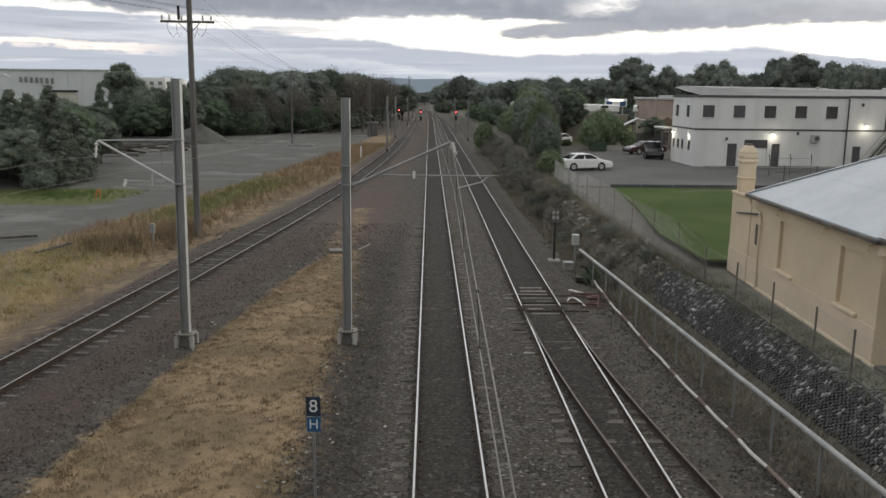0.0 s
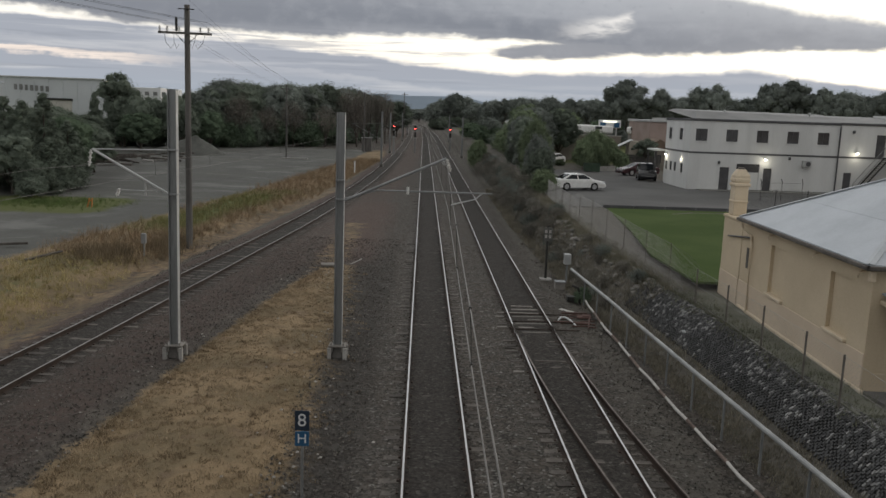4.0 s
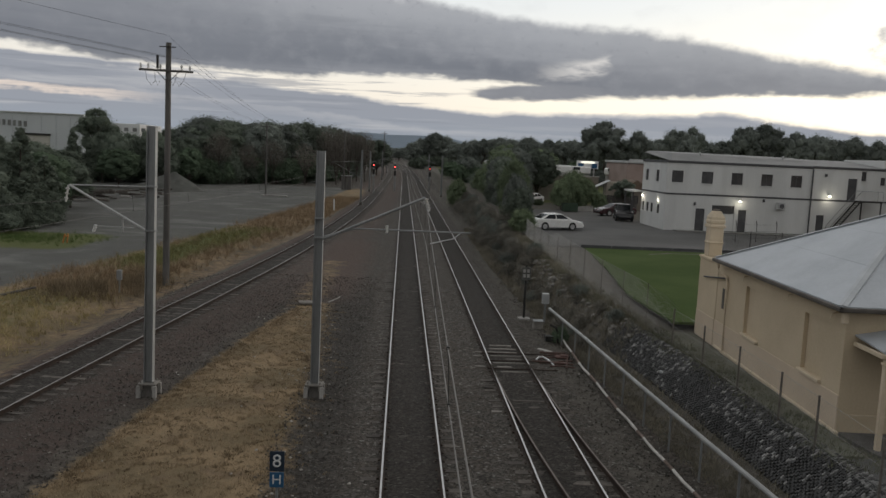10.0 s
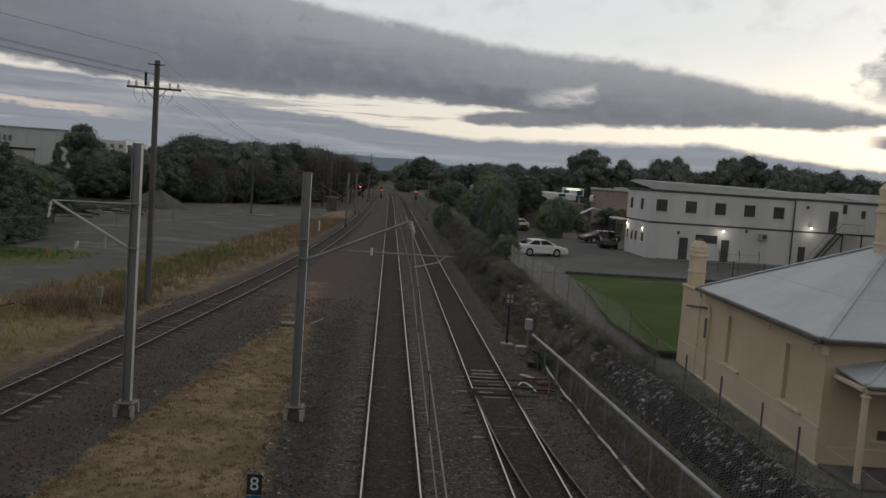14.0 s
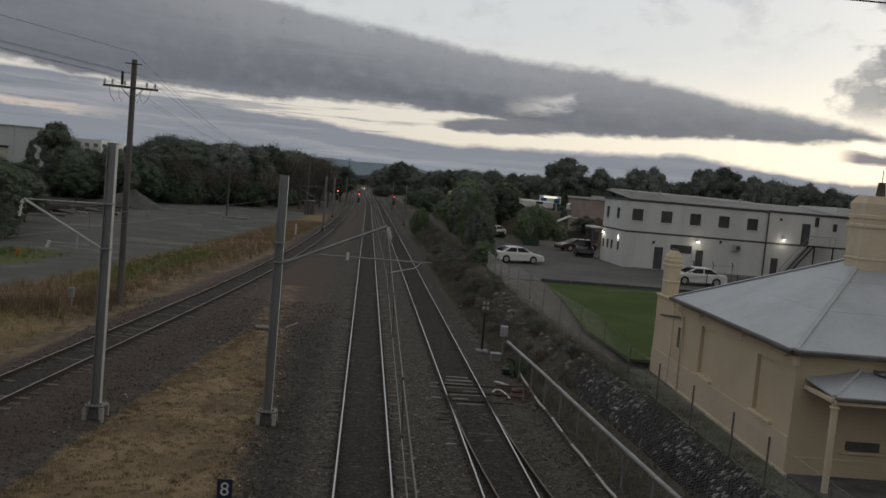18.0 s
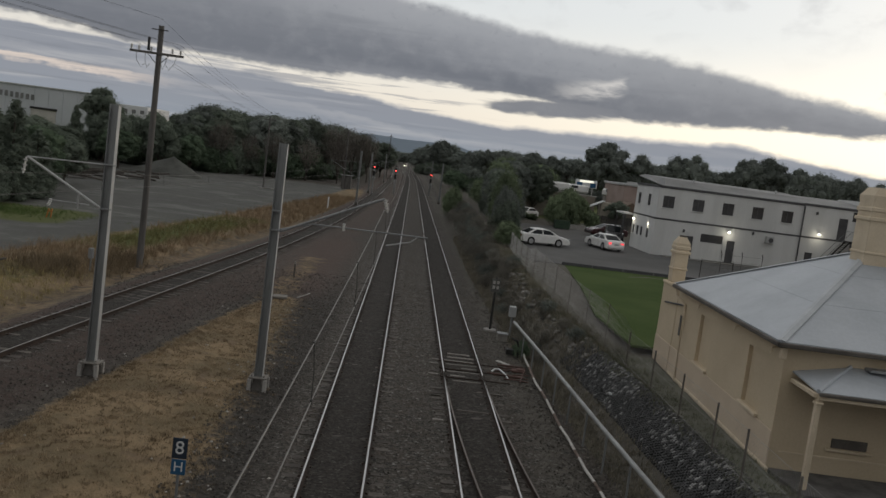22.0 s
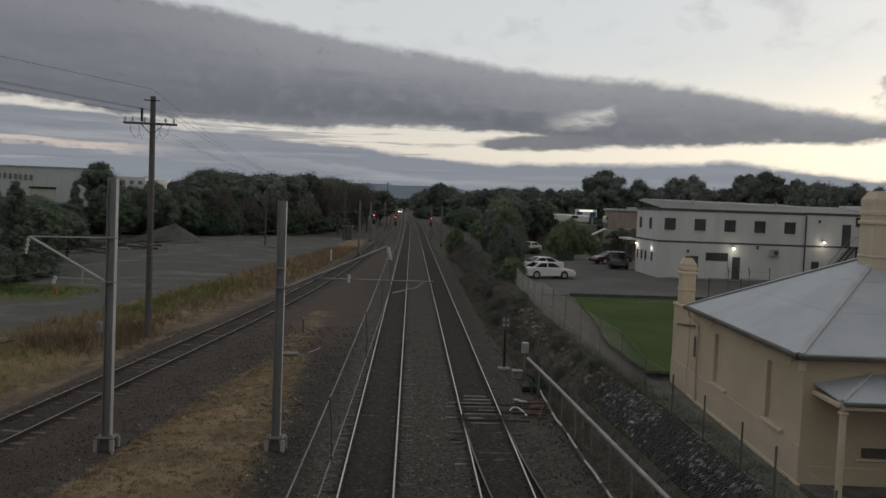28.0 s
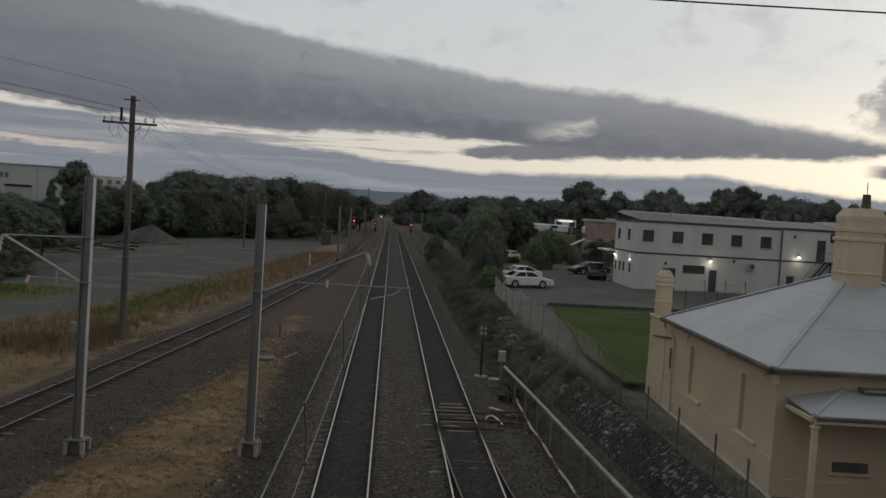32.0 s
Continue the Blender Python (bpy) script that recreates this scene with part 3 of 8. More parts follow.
def strip_outer(y):
    return np.interp(y, [0, 41, 52, 61, 83, 134, 200], [-25, -21.7, -20.3, -19.2, -16.6, -11.9, -10.5])


def inside(x, lo, hi, w, w2=None):
    return np.clip((x - lo) / w + 0.5, 0, 1) * np.clip((hi - x) / (w2 or w) + 0.5, 0, 1)


def build_ground():
    xs = np.unique(np.round(np.concatenate([[-4500, -2500, -1200, -600, -350, -220, -150], np.arange(-120, -30, 5), np.arange(-30, -14, 0.8), np.arange(-14, 12, 0.3), np.arange(12, 40, 1.6), np.arange(40, 120, 8), [150, 220, 350, 600, 1200, 2500, 4500]]), 3))
    ys = np.unique(np.round(np.concatenate([[-300, -80, -30, -10, 0, 5], np.arange(8, 50, 0.35), np.arange(50, 110, 1.0), np.arange(110, 260, 6), [280, 320, 400, 520, 700, 1000, 1500, 2300, 3300, 4700]]), 3))
    X, Y = np.meshgrid(xs, ys)
    Z = land(X, Y)
    rng = np.random.default_rng(3)
    rough = (np.abs(X) < 30) & (Y < 60)
    Z = Z + np.where(rough, rng.normal(0, 0.012, X.shape), 0)
    for f in (bend, right_x, left_x):
        d = np.abs(X - f(Y))
        Z = Z + np.where(d < 3.0, 0.030 * sstep(2.4, 1.5, d) + 0.030 * sstep(0.75, 0.55, d), 0)
    Z = np.where(np.hypot(X, Y - 100) > 900, np.minimum(Z, -0.2), Z)
    nx, ny = len(xs), len(ys)
    idx = np.arange(nx * ny).reshape(ny, nx)
    faces = np.stack([idx[:-1, :-1], idx[:-1, 1:], idx[1:, 1:], idx[1:, :-1]], -1).reshape(-1, 4)
    ob = raw("ground", np.stack([X, Y, Z], -1).reshape(-1, 3).tolist(), faces.tolist(), ground_material(), smooth=True)
    me = ob.data
    lx = left_x(Y)
    zones = {
        "dry": np.maximum.reduce([
            inside(X, np.interp(Y, [0, 18, 21, 27, 32, 38, 42], [-9.4, -8.7, -8.3, -7.8, -7.1, -6.3, -5.6]), np.interp(Y, [0, 17, 25, 30, 36, 40], [-3.4, -3.6, -3.7, -3.8, -4.1, -4.3]), 1.3, 3.0) * (Y < 43) * 1.15,
            0.95 * inside(X, strip_outer(Y) - 0.5, strip_inner(Y), 2.0) * sstep(185, 150, Y), 0.52 * inside(X, strip_inner(Y) - 0.5, strip_inner(Y) + 2.0, 1.0) * sstep(120, 80, Y),
            0.5 * inside(X, -6.6, -4.0, 2.0) * (Y < 60) * (Y > 40)]),
        "green": np.maximum.reduce([
            0.9 * inside(X, strip_outer(Y) + 0.2, strip_inner(Y) - 1.8, 2.0) * inside(Y, 53, 78, 8), 0.45 * inside(X, strip_outer(Y), strip_inner(Y) - 1.0, 2.0) * (Y < 44),
            inside(X, -36, -24.6, 3) * inside(Y, 59.5, 70, 3),
            0.75 * (X > 14) * (Y > 110) * (Y < 900), 0.7 * (X < -60) * (Y < 900),
            0.6 * (np.hypot(X, Y) > 420) * (np.abs(X) > 14) * 1.0]),
        "yard": inside(X, -62, strip_outer(Y) + 0.4, 1.4) * sstep(175, 165, Y),
        "rusty": np.maximum(inside(X, -6.8, -2.8, 2.5) * inside(Y, 42, 75, 10) * 0.9, np.maximum(inside(X, lx - 4.6, lx - 1.0, 1.6) * 0.75, inside(X, lx + 0.9, lx + 4.6, 1.6) * 0.55)),
        "soiled": np.maximum(inside(np.abs(X), -1, 0.85, 0.5), inside(np.abs(X - right_x(Y)), -1, 0.8, 0.6) * np.where(Y > 33, 1.0, 0.72)) * (Y < 400) + np.maximum(0.62 * inside(X, -18, -1.6, 1.0) * sstep(62, 40, Y), 0.8 * inside(np.abs(X - lx), -1, 1.6, 0.8) * (Y < 160)),
        "dirt": np.maximum.reduce([inside(X, bank_foot(Y) - 0.2, 60, 1.2), inside(X, lx - 3.2, lx - 2.0, 1.2) * 0.7, inside(X, 5.2, 7.0, 1.2) * 0.5,
                                   inside(X, np.interp(Y, [0, 18, 27, 38], [-10.6, -9.9, -8.9, -7.6]), np.interp(Y, [0, 18, 27, 38], [-9.0, -8.4, -7.6, -6.2]), 0.8) * (Y < 40) * 0.45]),
    }
    for name, v in zones.items():
        at = me.attributes.new(name, "FLOAT", "POINT")
        at.data.foreach_set("value", np.ascontiguousarray(v, dtype=np.float32).ravel())
    return tagged(ob, "dark ballast, dry grass, dirt and gravel ground", "ground", kind="structure")


ground = build_ground()


def sheet(name, poly, z, material, label, category, thick=0.06):
    """A paved or grassed slab just proud of the ground; z a height or a function of x, y."""
    bm = B()
    prism(bm, poly, thick, Matrix.Translation((0, 0, z - thick)))
    return tagged(part(name, bm, material), label, category, kind="structure")


ASPHALT = surface("worn_asphalt", (0.060, 0.060, 0.060), (0.118, 0.117, 0.115), 0.9, 0, 18, 0.18, 0.3, 0.004)
PATHCONC = surface("dull_concrete_path", (0.12, 0.12, 0.115), (0.22, 0.215, 0.20), 0.9, 0, 12, 0.5, 0.2, 0.004)
LAWN = surface("mown_lawn", (0.046, 0.074, 0.022), (0.078, 0.108, 0.040), 1.0, 0, 9, 0.25, 0.5, 0.02, spec=0.05)
sheet("car_park", [(10.2, 57.8), (46, 56.5), (70, 58), (70, 77), (25.2, 76.0), (24.4, 98), (13.5, 98), (12.2, 82), (10.2, 70)], 1.69, ASPHALT, "worn grey asphalt car park beside the lawn", "car park")
sheet("lawn", [(10.6, 31.7), (19.5, 31.8), (26, 42), (28.5, 57.4), (12.7, 57.6), (11.7, 47), (10.5, 38)], 1.66, LAWN, "close-mown green lawn behind the house", "lawn", 0.1)
sheet("footpath", [(9.85, 18), (10.62, 18), (10.72, 20), (11.2, 31.2), (9.95, 31.2), (9.85, 24)], 1.34, surface("dirty_path", (0.090, 0.093, 0.072), (0.19, 0.192, 0.160), 0.95, 0, 9, 0.9, 0.4, 0.01, spec=0.15), "dirty grey path along the house wall", "path", 0.12)
sheet("forecourt", [(25.2, 74.2), (41, 73.6), (41, 75.4), (25.2, 76.0)], 1.76, PATHCONC, "pale concrete apron along the white building", "pavement", 0.15)


# ---- railway ----
RAIL = [(-0.07, -0.172), (0.07, -0.172), (0.07, -0.160), (0.012, -0.145), (0.012, -0.045), (0.036, -0.035), (0.036, -0.006), (0.023, 0.0), (-0.023, 0.0), (-0.036, -0.006), (-0.036, -0.035), (-0.012, -0.045), (-0.012, -0.145), (-0.07, -0.160)]


def rail(name, line, off, ys, head, parent):
    """A flat-bottomed rail swept along a centre line, its running face bright."""
    k = len(RAIL)
    verts, faces, mi = [], [], []
    for y in ys:
        x = float(line(y)) + off
        verts += [(x + a, y, b) for a, b in RAIL]
    for i in range(len(ys) - 1):
        for j in range(k):
            a, b = i * k + j, i * k + (j + 1) % k
            faces.append((a, b, b + k, a + k))
            mi.append(1 if j == 7 else 0)
    ob = raw(name, verts, faces, [RUST, head], parent)
    ob.data.polygons.foreach_set("material_index", mi)
    return ob


def sleeper_mesh(length=2.55, worn=0):
    bm = B()
    box(bm, (0, 0, -0.075), (length, 0.23, 0.15), bevel=0.012)
    rng = random.Random(worn)
    for v in bm.verts:
        v.co += Vector((rng.uniform(-0.02, 0.02), rng.uniform(-0.012, 0.012), rng.uniform(-0.008, 0.008)))
    me = bpy.data.meshes.new("sleeper")
    bm.to_mesh(me)
    bm.free()
    me.materials.append(SLEEPER)
    return me


SLEEPERS = [sleeper_mesh(worn=k) for k in range(5)]


def clip_mesh():
    """Tie plate under the rail with its two raised shoulders."""
    bm = B()
    poly = [(-0.14, -0.176), (0.14, -0.176), (0.14, -0.150), (0.115, -0.128), (0.085, -0.128), (0.080, -0.160), (-0.080, -0.160), (-0.085, -0.128), (-0.115, -0.128), (-0.14, -0.150)]
    prism(bm, poly, 0.12, pose(0, 0.06, 0, 90))
    me = bpy.data.meshes.new("rail_clip")
    bm.to_mesh(me)
    bm.free()
    me.materials.append(RUST)
    return me


CLIP = clip_mesh()


def track(name, label, line, y0, y1, ysl, head, ztop, dz=0.02):
    t = thing(name, label, "railway track")
    ys = list(np.arange(y0, min(y1, 130), 1.2)) + list(np.arange(130, y1 + 1, 10.0))
    rail("rail", line, -0.7525, ys, head, t)
    rail("rail", line, 0.7525, ys, head, t)
    rng = random.Random(len(name))
    y = y0
    while y < ysl:
        me = SLEEPERS[rng.randrange(5)]
        s = new("sleeper", me)
        s.parent = t
        sl = math.degrees(math.atan2(float(line(y + 1)) - float(line(y)), 1))
        s.matrix_basis = pose(float(line(y)) + rng.uniform(-0.06, 0.06), y, ztop - (0.02 if ztop == -0.162 and y > 33 else 0.0) + rng.uniform(-dz, dz), 0, 0, -sl + rng.uniform(-0.8, 0.8))
        if y < 48:
            for o in (-0.7525, 0.7525):
                c = new("rail_clip", CLIP)
                c.parent = t
                c.matrix_basis = pose(float(line(y)) + o, y, 0)
        y += 0.61
    return t


track("main_track", "bright-railed main line on soiled dark ballast", bend, -6, 700, 95, POLISHED, -0.163, 0.012)
track("junction_track", "bright-railed line with points and bare sleepers", right_x, -6, 500, 95, POLISHED, -0.162)
track("branch_track", "curving branch line with rusty ballast", left_x, -6, 420, 95, DULLHEAD, -0.150)
spur = thing("turnout", "diverging points rails with rodding and worn sleepers", "railway points")
rail("stock_rail", spur_x, -0.7525, list(np.arange(6, 30.6, 0.6)), BROWNHEAD, spur)
rail("closure_rail", spur_x, 0.7525, list(np.arange(6, 30.6, 0.6)), BROWNHEAD, spur)
worn = surface("bleached_timber", (0.13, 0.12, 0.108), (0.27, 0.25, 0.23), 0.9, 0, 25, 3, 0.5, 0.006, 0.3)
redwood = surface("red_stained_timber", (0.060, 0.035, 0.028), (0.135, 0.088, 0.074), 0.9, 0, 20, 3, 0.4, 0.006, 0.3)
for k, (y, xa, xb, mt) in enumerate(((29.9, 3.45, 4.55, worn), (30.6, 3.4, 4.0, worn), (31.2, 3.3, 4.6, worn), (31.8, 3.9, 4.55, worn), (32.3, 3.3, 4.6, worn), (32.9, 3.25, 4.5, worn), (33.5, 3.4, 4.55, worn), (34.1, 3.45, 4.4, worn), (32.9, 2.75, 3.05, worn), (32.2, 2.6, 3.0, worn), (30.6, 2.55, 2.95, worn), (26.3, 3.45, 4.5, SLEEPER), (25.1, 2.6, 2.95, worn), (33.2, 5.5, 6.6, redwood), (31.5, 5.2, 6.4, redwood), (27.8, 2.6, 2.95, SLEEPER))):
    bm = B()
    box(bm, ((xa + xb) / 2, y, -0.165), (xb - xa, 0.13, 0.10), rz=(-1) ** k * 1.6, bevel=0.015)
    part("bearer", bm, mt, spur)
for y in (30.2, 31.4, 32.6):
    bm = B()
    rod(bm, (3.0, y, -0.10), (5.7, y, -0.10), 0.022, seg=6)
    part("stretcher_rod", bm, RUST, spur)


PALEPLATE = surface("pale_scuffed_plate", (0.34, 0.33, 0.31), (0.55, 0.54, 0.51), 0.8, 0, 18, 3, 0.2)


def point_machine():
    t = thing("point_machine", "rusty red-brown point machine with rods beside the points", "point machine", pose(6.05, 32.6, -0.19))
    red = surface("rust_red_paint", (0.070, 0.040, 0.034), (0.150, 0.090, 0.078), 0.8, 0, 12, 3, 0.2)
    bm = B()
    box(bm, (0.0, 0.2, 0.0), (1.3, 0.22, 0.08), bevel=0.01)
    part("bearer", bm, SLEEPER, t)
    bm = B()
    box(bm, (0.25, -0.15, 0.06), (0.55, 0.32, 0.10), bevel=0.03), box(bm, (0.32, -0.15, 0.13), (0.3, 0.24, 0.05), bevel=0.02)
    part("motor_case", bm, red, t)
    for k, (xa, ya, xb, yb) in enumerate(((-0.75, -0.15, 0.65, 0.35), (-0.7, -0.5, 0.55, -0.1), (-0.5, -1.6, 0.45, -1.75), (-0.45, -1.2, 0.6, -0.7), (0.1, -1.9, 0.62, 0.4), (-1.1, -0.9, 0.5, -1.3))):
        bm = B()
        tube(bm, [(xa, ya, 0.05), ((xa + xb) / 2, (ya + yb) / 2 + 0.06, 0.07), (xb, yb, 0.05)], 0.028)
        part("operating_rod", bm, red, t)
    bm = B()
    tube(bm, [(-0.9, -0.72, 0.07), (-0.75, -0.4, 0.1), (-0.57, -0.34, 0.1), (-0.42, -0.7, 0.07), (-0.32, -1.45, 0.05)], 0.035)
    part("cable", bm, WHITEENAMEL, t)
    bm = B()
    box(bm, (-0.25, 1.05, 0.03), (0.72, 0.2, 0.04), rz=-52, bevel=0.01)
    part("cover_plate", bm, PALEPLATE, t)
    bm = B()
    box(bm, (0.5, 2.9, 0.15), (0.85, 0.4, 0.22), bevel=0.02)
    part("junction_box", bm, DARKSTEEL, t)


point_machine()


def drain_pipe():
    t = thing("surface_pipe", "white pipe with rusted bare lengths lying beside the track", "pipe")
    rng = random.Random(4)
    pts = [(6.87, 35.2, 0.02), (6.74, 31.2, -0.02), (6.82, 28.5, -0.06), (6.79, 25.5, -0.06), (6.85, 22.8, -0.06), (6.93, 20.4, -0.06), (7.01, 18.3, -0.06), (7.14, 15.8, -0.06), (7.4, 11, -0.06)]
    white = surface("chalky_white_pipe", (0.38, 0.36, 0.34), (0.62, 0.60, 0.57), 0.7, 0, 8, 2, 0.1)
    pink = surface("rust_stained_pipe", (0.10, 0.070, 0.058), (0.24, 0.185, 0.16), 0.8, 0, 8, 2, 0.2)
    for a, b in zip(pts, pts[1:]):
        a, b = Vector(a), Vector(b)
        cut = a.lerp(b, rng.uniform(0.55, 0.8))
        bm = B()
        tube(bm, [a, a.lerp(cut, 0.5) + Vector((rng.uniform(-0.05, 0.05), 0, 0)), cut], 0.042, 8)
        part("pipe_length", bm, white, t, "chalky white pipe length")
        bm = B()
        tube(bm, [cut, b], 0.045, 8)
        part("pipe_length", bm, pink, t, "rust-stained pipe length")


drain_pipe()


def handrail():
    t = thing("pipe_barrier", "long grey galvanised pipe rail on thin posts", "pipe rail")
    pts = [(6.58, 37.2, 0.97), (6.77, 34, 0.97), (6.93, 31, 0.98), (7.12, 27, 0.98), (7.34, 22.6, 0.98), (7.49, 19.9, 0.98), (7.71, 16.2, 0.98), (7.83, 13.9, 0.98), (7.98, 10, 0.98), (8.08, 7, 0.98)]
    for a, b in zip(pts, pts[1:]):
        bm = B()
        a, b = Vector(a), Vector(b)
        tube(bm, [a, a.lerp(b, 0.5), b + (b - a).normalized() * 0.04], 0.064, 10)
        part("pipe", bm, GALVMID, t)
    for i, y in enumerate(np.arange(9.5, 36.6, 2.1)):
        x = float(np.interp(y, [p[1] for p in pts[::-1]], [p[0] for p in pts[::-1]]))
        bm = B()
        box(bm, (x, y, 0.36), (0.05, 0.05, 1.25), bevel=0.006)
        part("post", bm, GALV, t)


handrail()


# ---- overhead line ----


def h_column(bm, h, w=0.25, tw=0.016):
    """Rolled H section standing on z = 0."""
    a, b, c = w / 2 + 0.011, w / 2 - 0.011, tw / 2
    prism(bm, [(-a, -a), (-b, -a), (-b, -c), (b, -c), (b, -a), (a, -a), (a, a), (b, a), (b, c), (-b, c), (-b, a), (-a, a)], h)


def insulator(bm, p, q, r=0.06, sheds=4):
    p, q = Vector(p), Vector(q)
    rod(bm, p, q, r * 0.4, seg=8)
    for k in range(sheds):
        c = p.lerp(q, (k + 0.7) / (sheds + 0.4))
        d = (q - p).normalized() * 0.018
        rod(bm, c - d, c + d, r, r * 0.55, seg=10)


def mast(x, y, h, lean, label, group="overhead line masts"):
    """Steel catenary mast on a concrete footing."""
    t = thing("catenary_mast", label, "overhead mast", pose(x, y, float(land(x, y)), -lean), group)
    # core coloured dark for the shade between the corner piers
    bm = B()
    box(bm, (0, 0, -0.05), (0.38, 0.38, 0.9), bevel=0.03)
    part("footing", bm, DARKCONC, t)
    for sx in (-1, 1):
        for sy in (-1, 1):
            bm = B()
            box(bm, (sx * 0.255, sy * 0.255, 0.06), (0.13, 0.13, 0.64), bevel=0.02)
            part("corner_pier", bm, CONC, t)
    bm = B()
    box(bm, (0, 0, 0.42), (0.58, 0.58, 0.05), bevel=0.008)
    for sx in (-1, 1):
        for sy in (-1, 1):
            rod(bm, (sx * 0.2, sy * 0.2, 0.24), (sx * 0.2, sy * 0.2, 0.52), 0.025, seg=6)
            box(bm, (sx * 0.2, sy * 0.2, 0.32), (0.12, 0.12, 0.18), bevel=0.01)
    part("base_plate", bm, PIERCONC, t)
    bm = B()
    h_column(bm, h - 0.44)
    bmesh.ops.translate(bm, vec=(0, 0, 0.44), verts=bm.verts[:])
    part("column", bm, GALV, t)
    # paler facing stands for light falling on the right-hand flange
    bm = B()
    box(bm, (0.132, -0.005, h * 0.5 + 0.2), (0.010, 0.22, h - 0.5))
    part("flange_strip", bm, GALVPALE, t)
    return t


mL = mast(-8.42, 25.9, 8.62, 2.0, "grey steel mast carrying a bracket arm over the branch line")
mR = mast(-3.17, 26.35, 8.08, 1.5, "grey steel mast carrying a long bracket arm over the main line")


def arm_left(t):
    bm = B()
    tube(bm, [(-0.15, -0.1, 5.35), (-2.5, -0.1, 6.68)], 0.04, 8)
    part("cantilever_tube", bm, GALVPALE, t)
    bm = B()
    tube(bm, [(-2.5, -0.1, 6.68), (-0.15, -0.1, 6.72)], 0.022, 6)
    part("tie_rod", bm, GALVPALE, t)
    bm = B()
    insulator(bm, (-2.53, -0.1, 6.66), (-2.60, -0.1, 6.14), 0.08, 3)
    part("insulator", bm, PORCELAIN, t)
    bm = B()
    tube(bm, [(-0.5, -0.1, 5.40), (-1.2, -0.1, 5.41), (-1.75, -0.1, 5.42)], 0.022, 6)
    rod(bm, (-0.85, -0.1, 5.25), (-0.85, -0.1, 5.75), 0.03, seg=6)
    part("registration_tube", bm, GALVMID, t)
    bm = B()
    insulator(bm, (-1.66, -0.1, 5.46), (-1.76, -0.1, 5.22), 0.06)
    part("insulator", bm, PORCELAIN, t)
    for z in (5.32, 6.72):
        bm = B()
        box(bm, (0, 0, z), (0.30, 0.30, 0.06), bevel=0.01)
        part("clamp_band", bm, GALV, t)


def arm_right(t):
    bm = B()
    tube(bm, [(0.15, 0, 5.25), (3.42, 0, 6.72)], 0.044, 8)
    part("cantilever_tube", bm, GALV, t)
    bm = B()
    tube(bm, [(0.15, 0, 5.32), (1.2, 0, 5.62), (4.95, 0, 5.62)], 0.026, 8)
    part("registration_tube", bm, GALV, t)
    bm = B()
    rod(bm, (2.2, 0, 5.52), (2.2, 0, 5.76), 0.045, seg=8)
    part("insulator", bm, PORCELAIN, t)
    bm = B()
    insulator(bm, (3.42, 0, 6.70), (3.55, -0.05, 6.30), 0.10)
    part("insulator", bm, PORCELAIN, t)
    bm = B()
    tube(bm, [(4.6, 0, 5.6), (4.4, 0, 5.42), (3.62, 0, 5.22)], 0.02, 6)
    part("steady_arm", bm, GALVPALE, t)
    for z in (5.28, 5.9):
        bm = B()
        box(bm, (0, 0, z), (0.30, 0.30, 0.06), bevel=0.01)
        part("clamp_band", bm, GALV, t)


arm_left(mL)
arm_right(mR)


def catenary(label, line, y0, y1, zm0, zm1, zc, supports, r=0.007):
    """Messenger and contact wire with droppers, slung between supports."""
    t = thing("overhead_wire", label, "overhead wire", group="overhead wires")
    ys = np.concatenate([np.arange(y0, 80, 2.0), np.arange(80, y1 + 1, 8.0)])

    def zm(y):
        s = sorted(supports)
        for a, b in zip(s, s[1:]):
            if a <= y <= b:
                u = 2 * (y - a) / (b - a) - 1
                return zm0 + (zm1 - zm0) * u * u
        return zm1
    bm = B()
    tube(bm, [(float(line(y)), y, zm(y)) for y in ys], r * 1.15, 5)
    part("messenger_wire", bm, WIRE, t)
    bm = B()
    tube(bm, [(float(line(y)) + 0.04, y, zc) for y in ys], r * 1.2, 5)
    part("contact_wire", bm, WIRE, t)
    for y in np.arange(y0 + 3, 110, 6.2):
        bm = B()
        x = float(line(y))
        tube(bm, [(x, y, zm(y)), (x + 0.03, y + 0.05, (zm(y) + zc) / 2), (x + 0.04, y, zc)], 0.006, 4)
        if 8 < y < 40:
            box(bm, (x, y, zm(y)), (0.03, 0.07, 0.04)), box(bm, (x + 0.04, y, zc), (0.03, 0.06, 0.04))
        part("dropper", bm, DARKSTEEL, t)
    return t


catenary("bare copper overhead wires with droppers above the main line", lambda y: 0.0 + 0.011 * min(y, 26.7) - 0.004 * max(0, y - 26.7) + float(bend(y)), -12, 330, 5.58, 6.25, 4.98, (-30, 26.7, 80, 135, 190, 245, 300, 355))
catenary("bare copper overhead wires above the branch line", lambda y: float(left_x(y)) - 0.2, -12, 300, 5.45, 5.82, 5.02, (-30, 26.1, 78, 133, 190, 245, 300), 0.006)


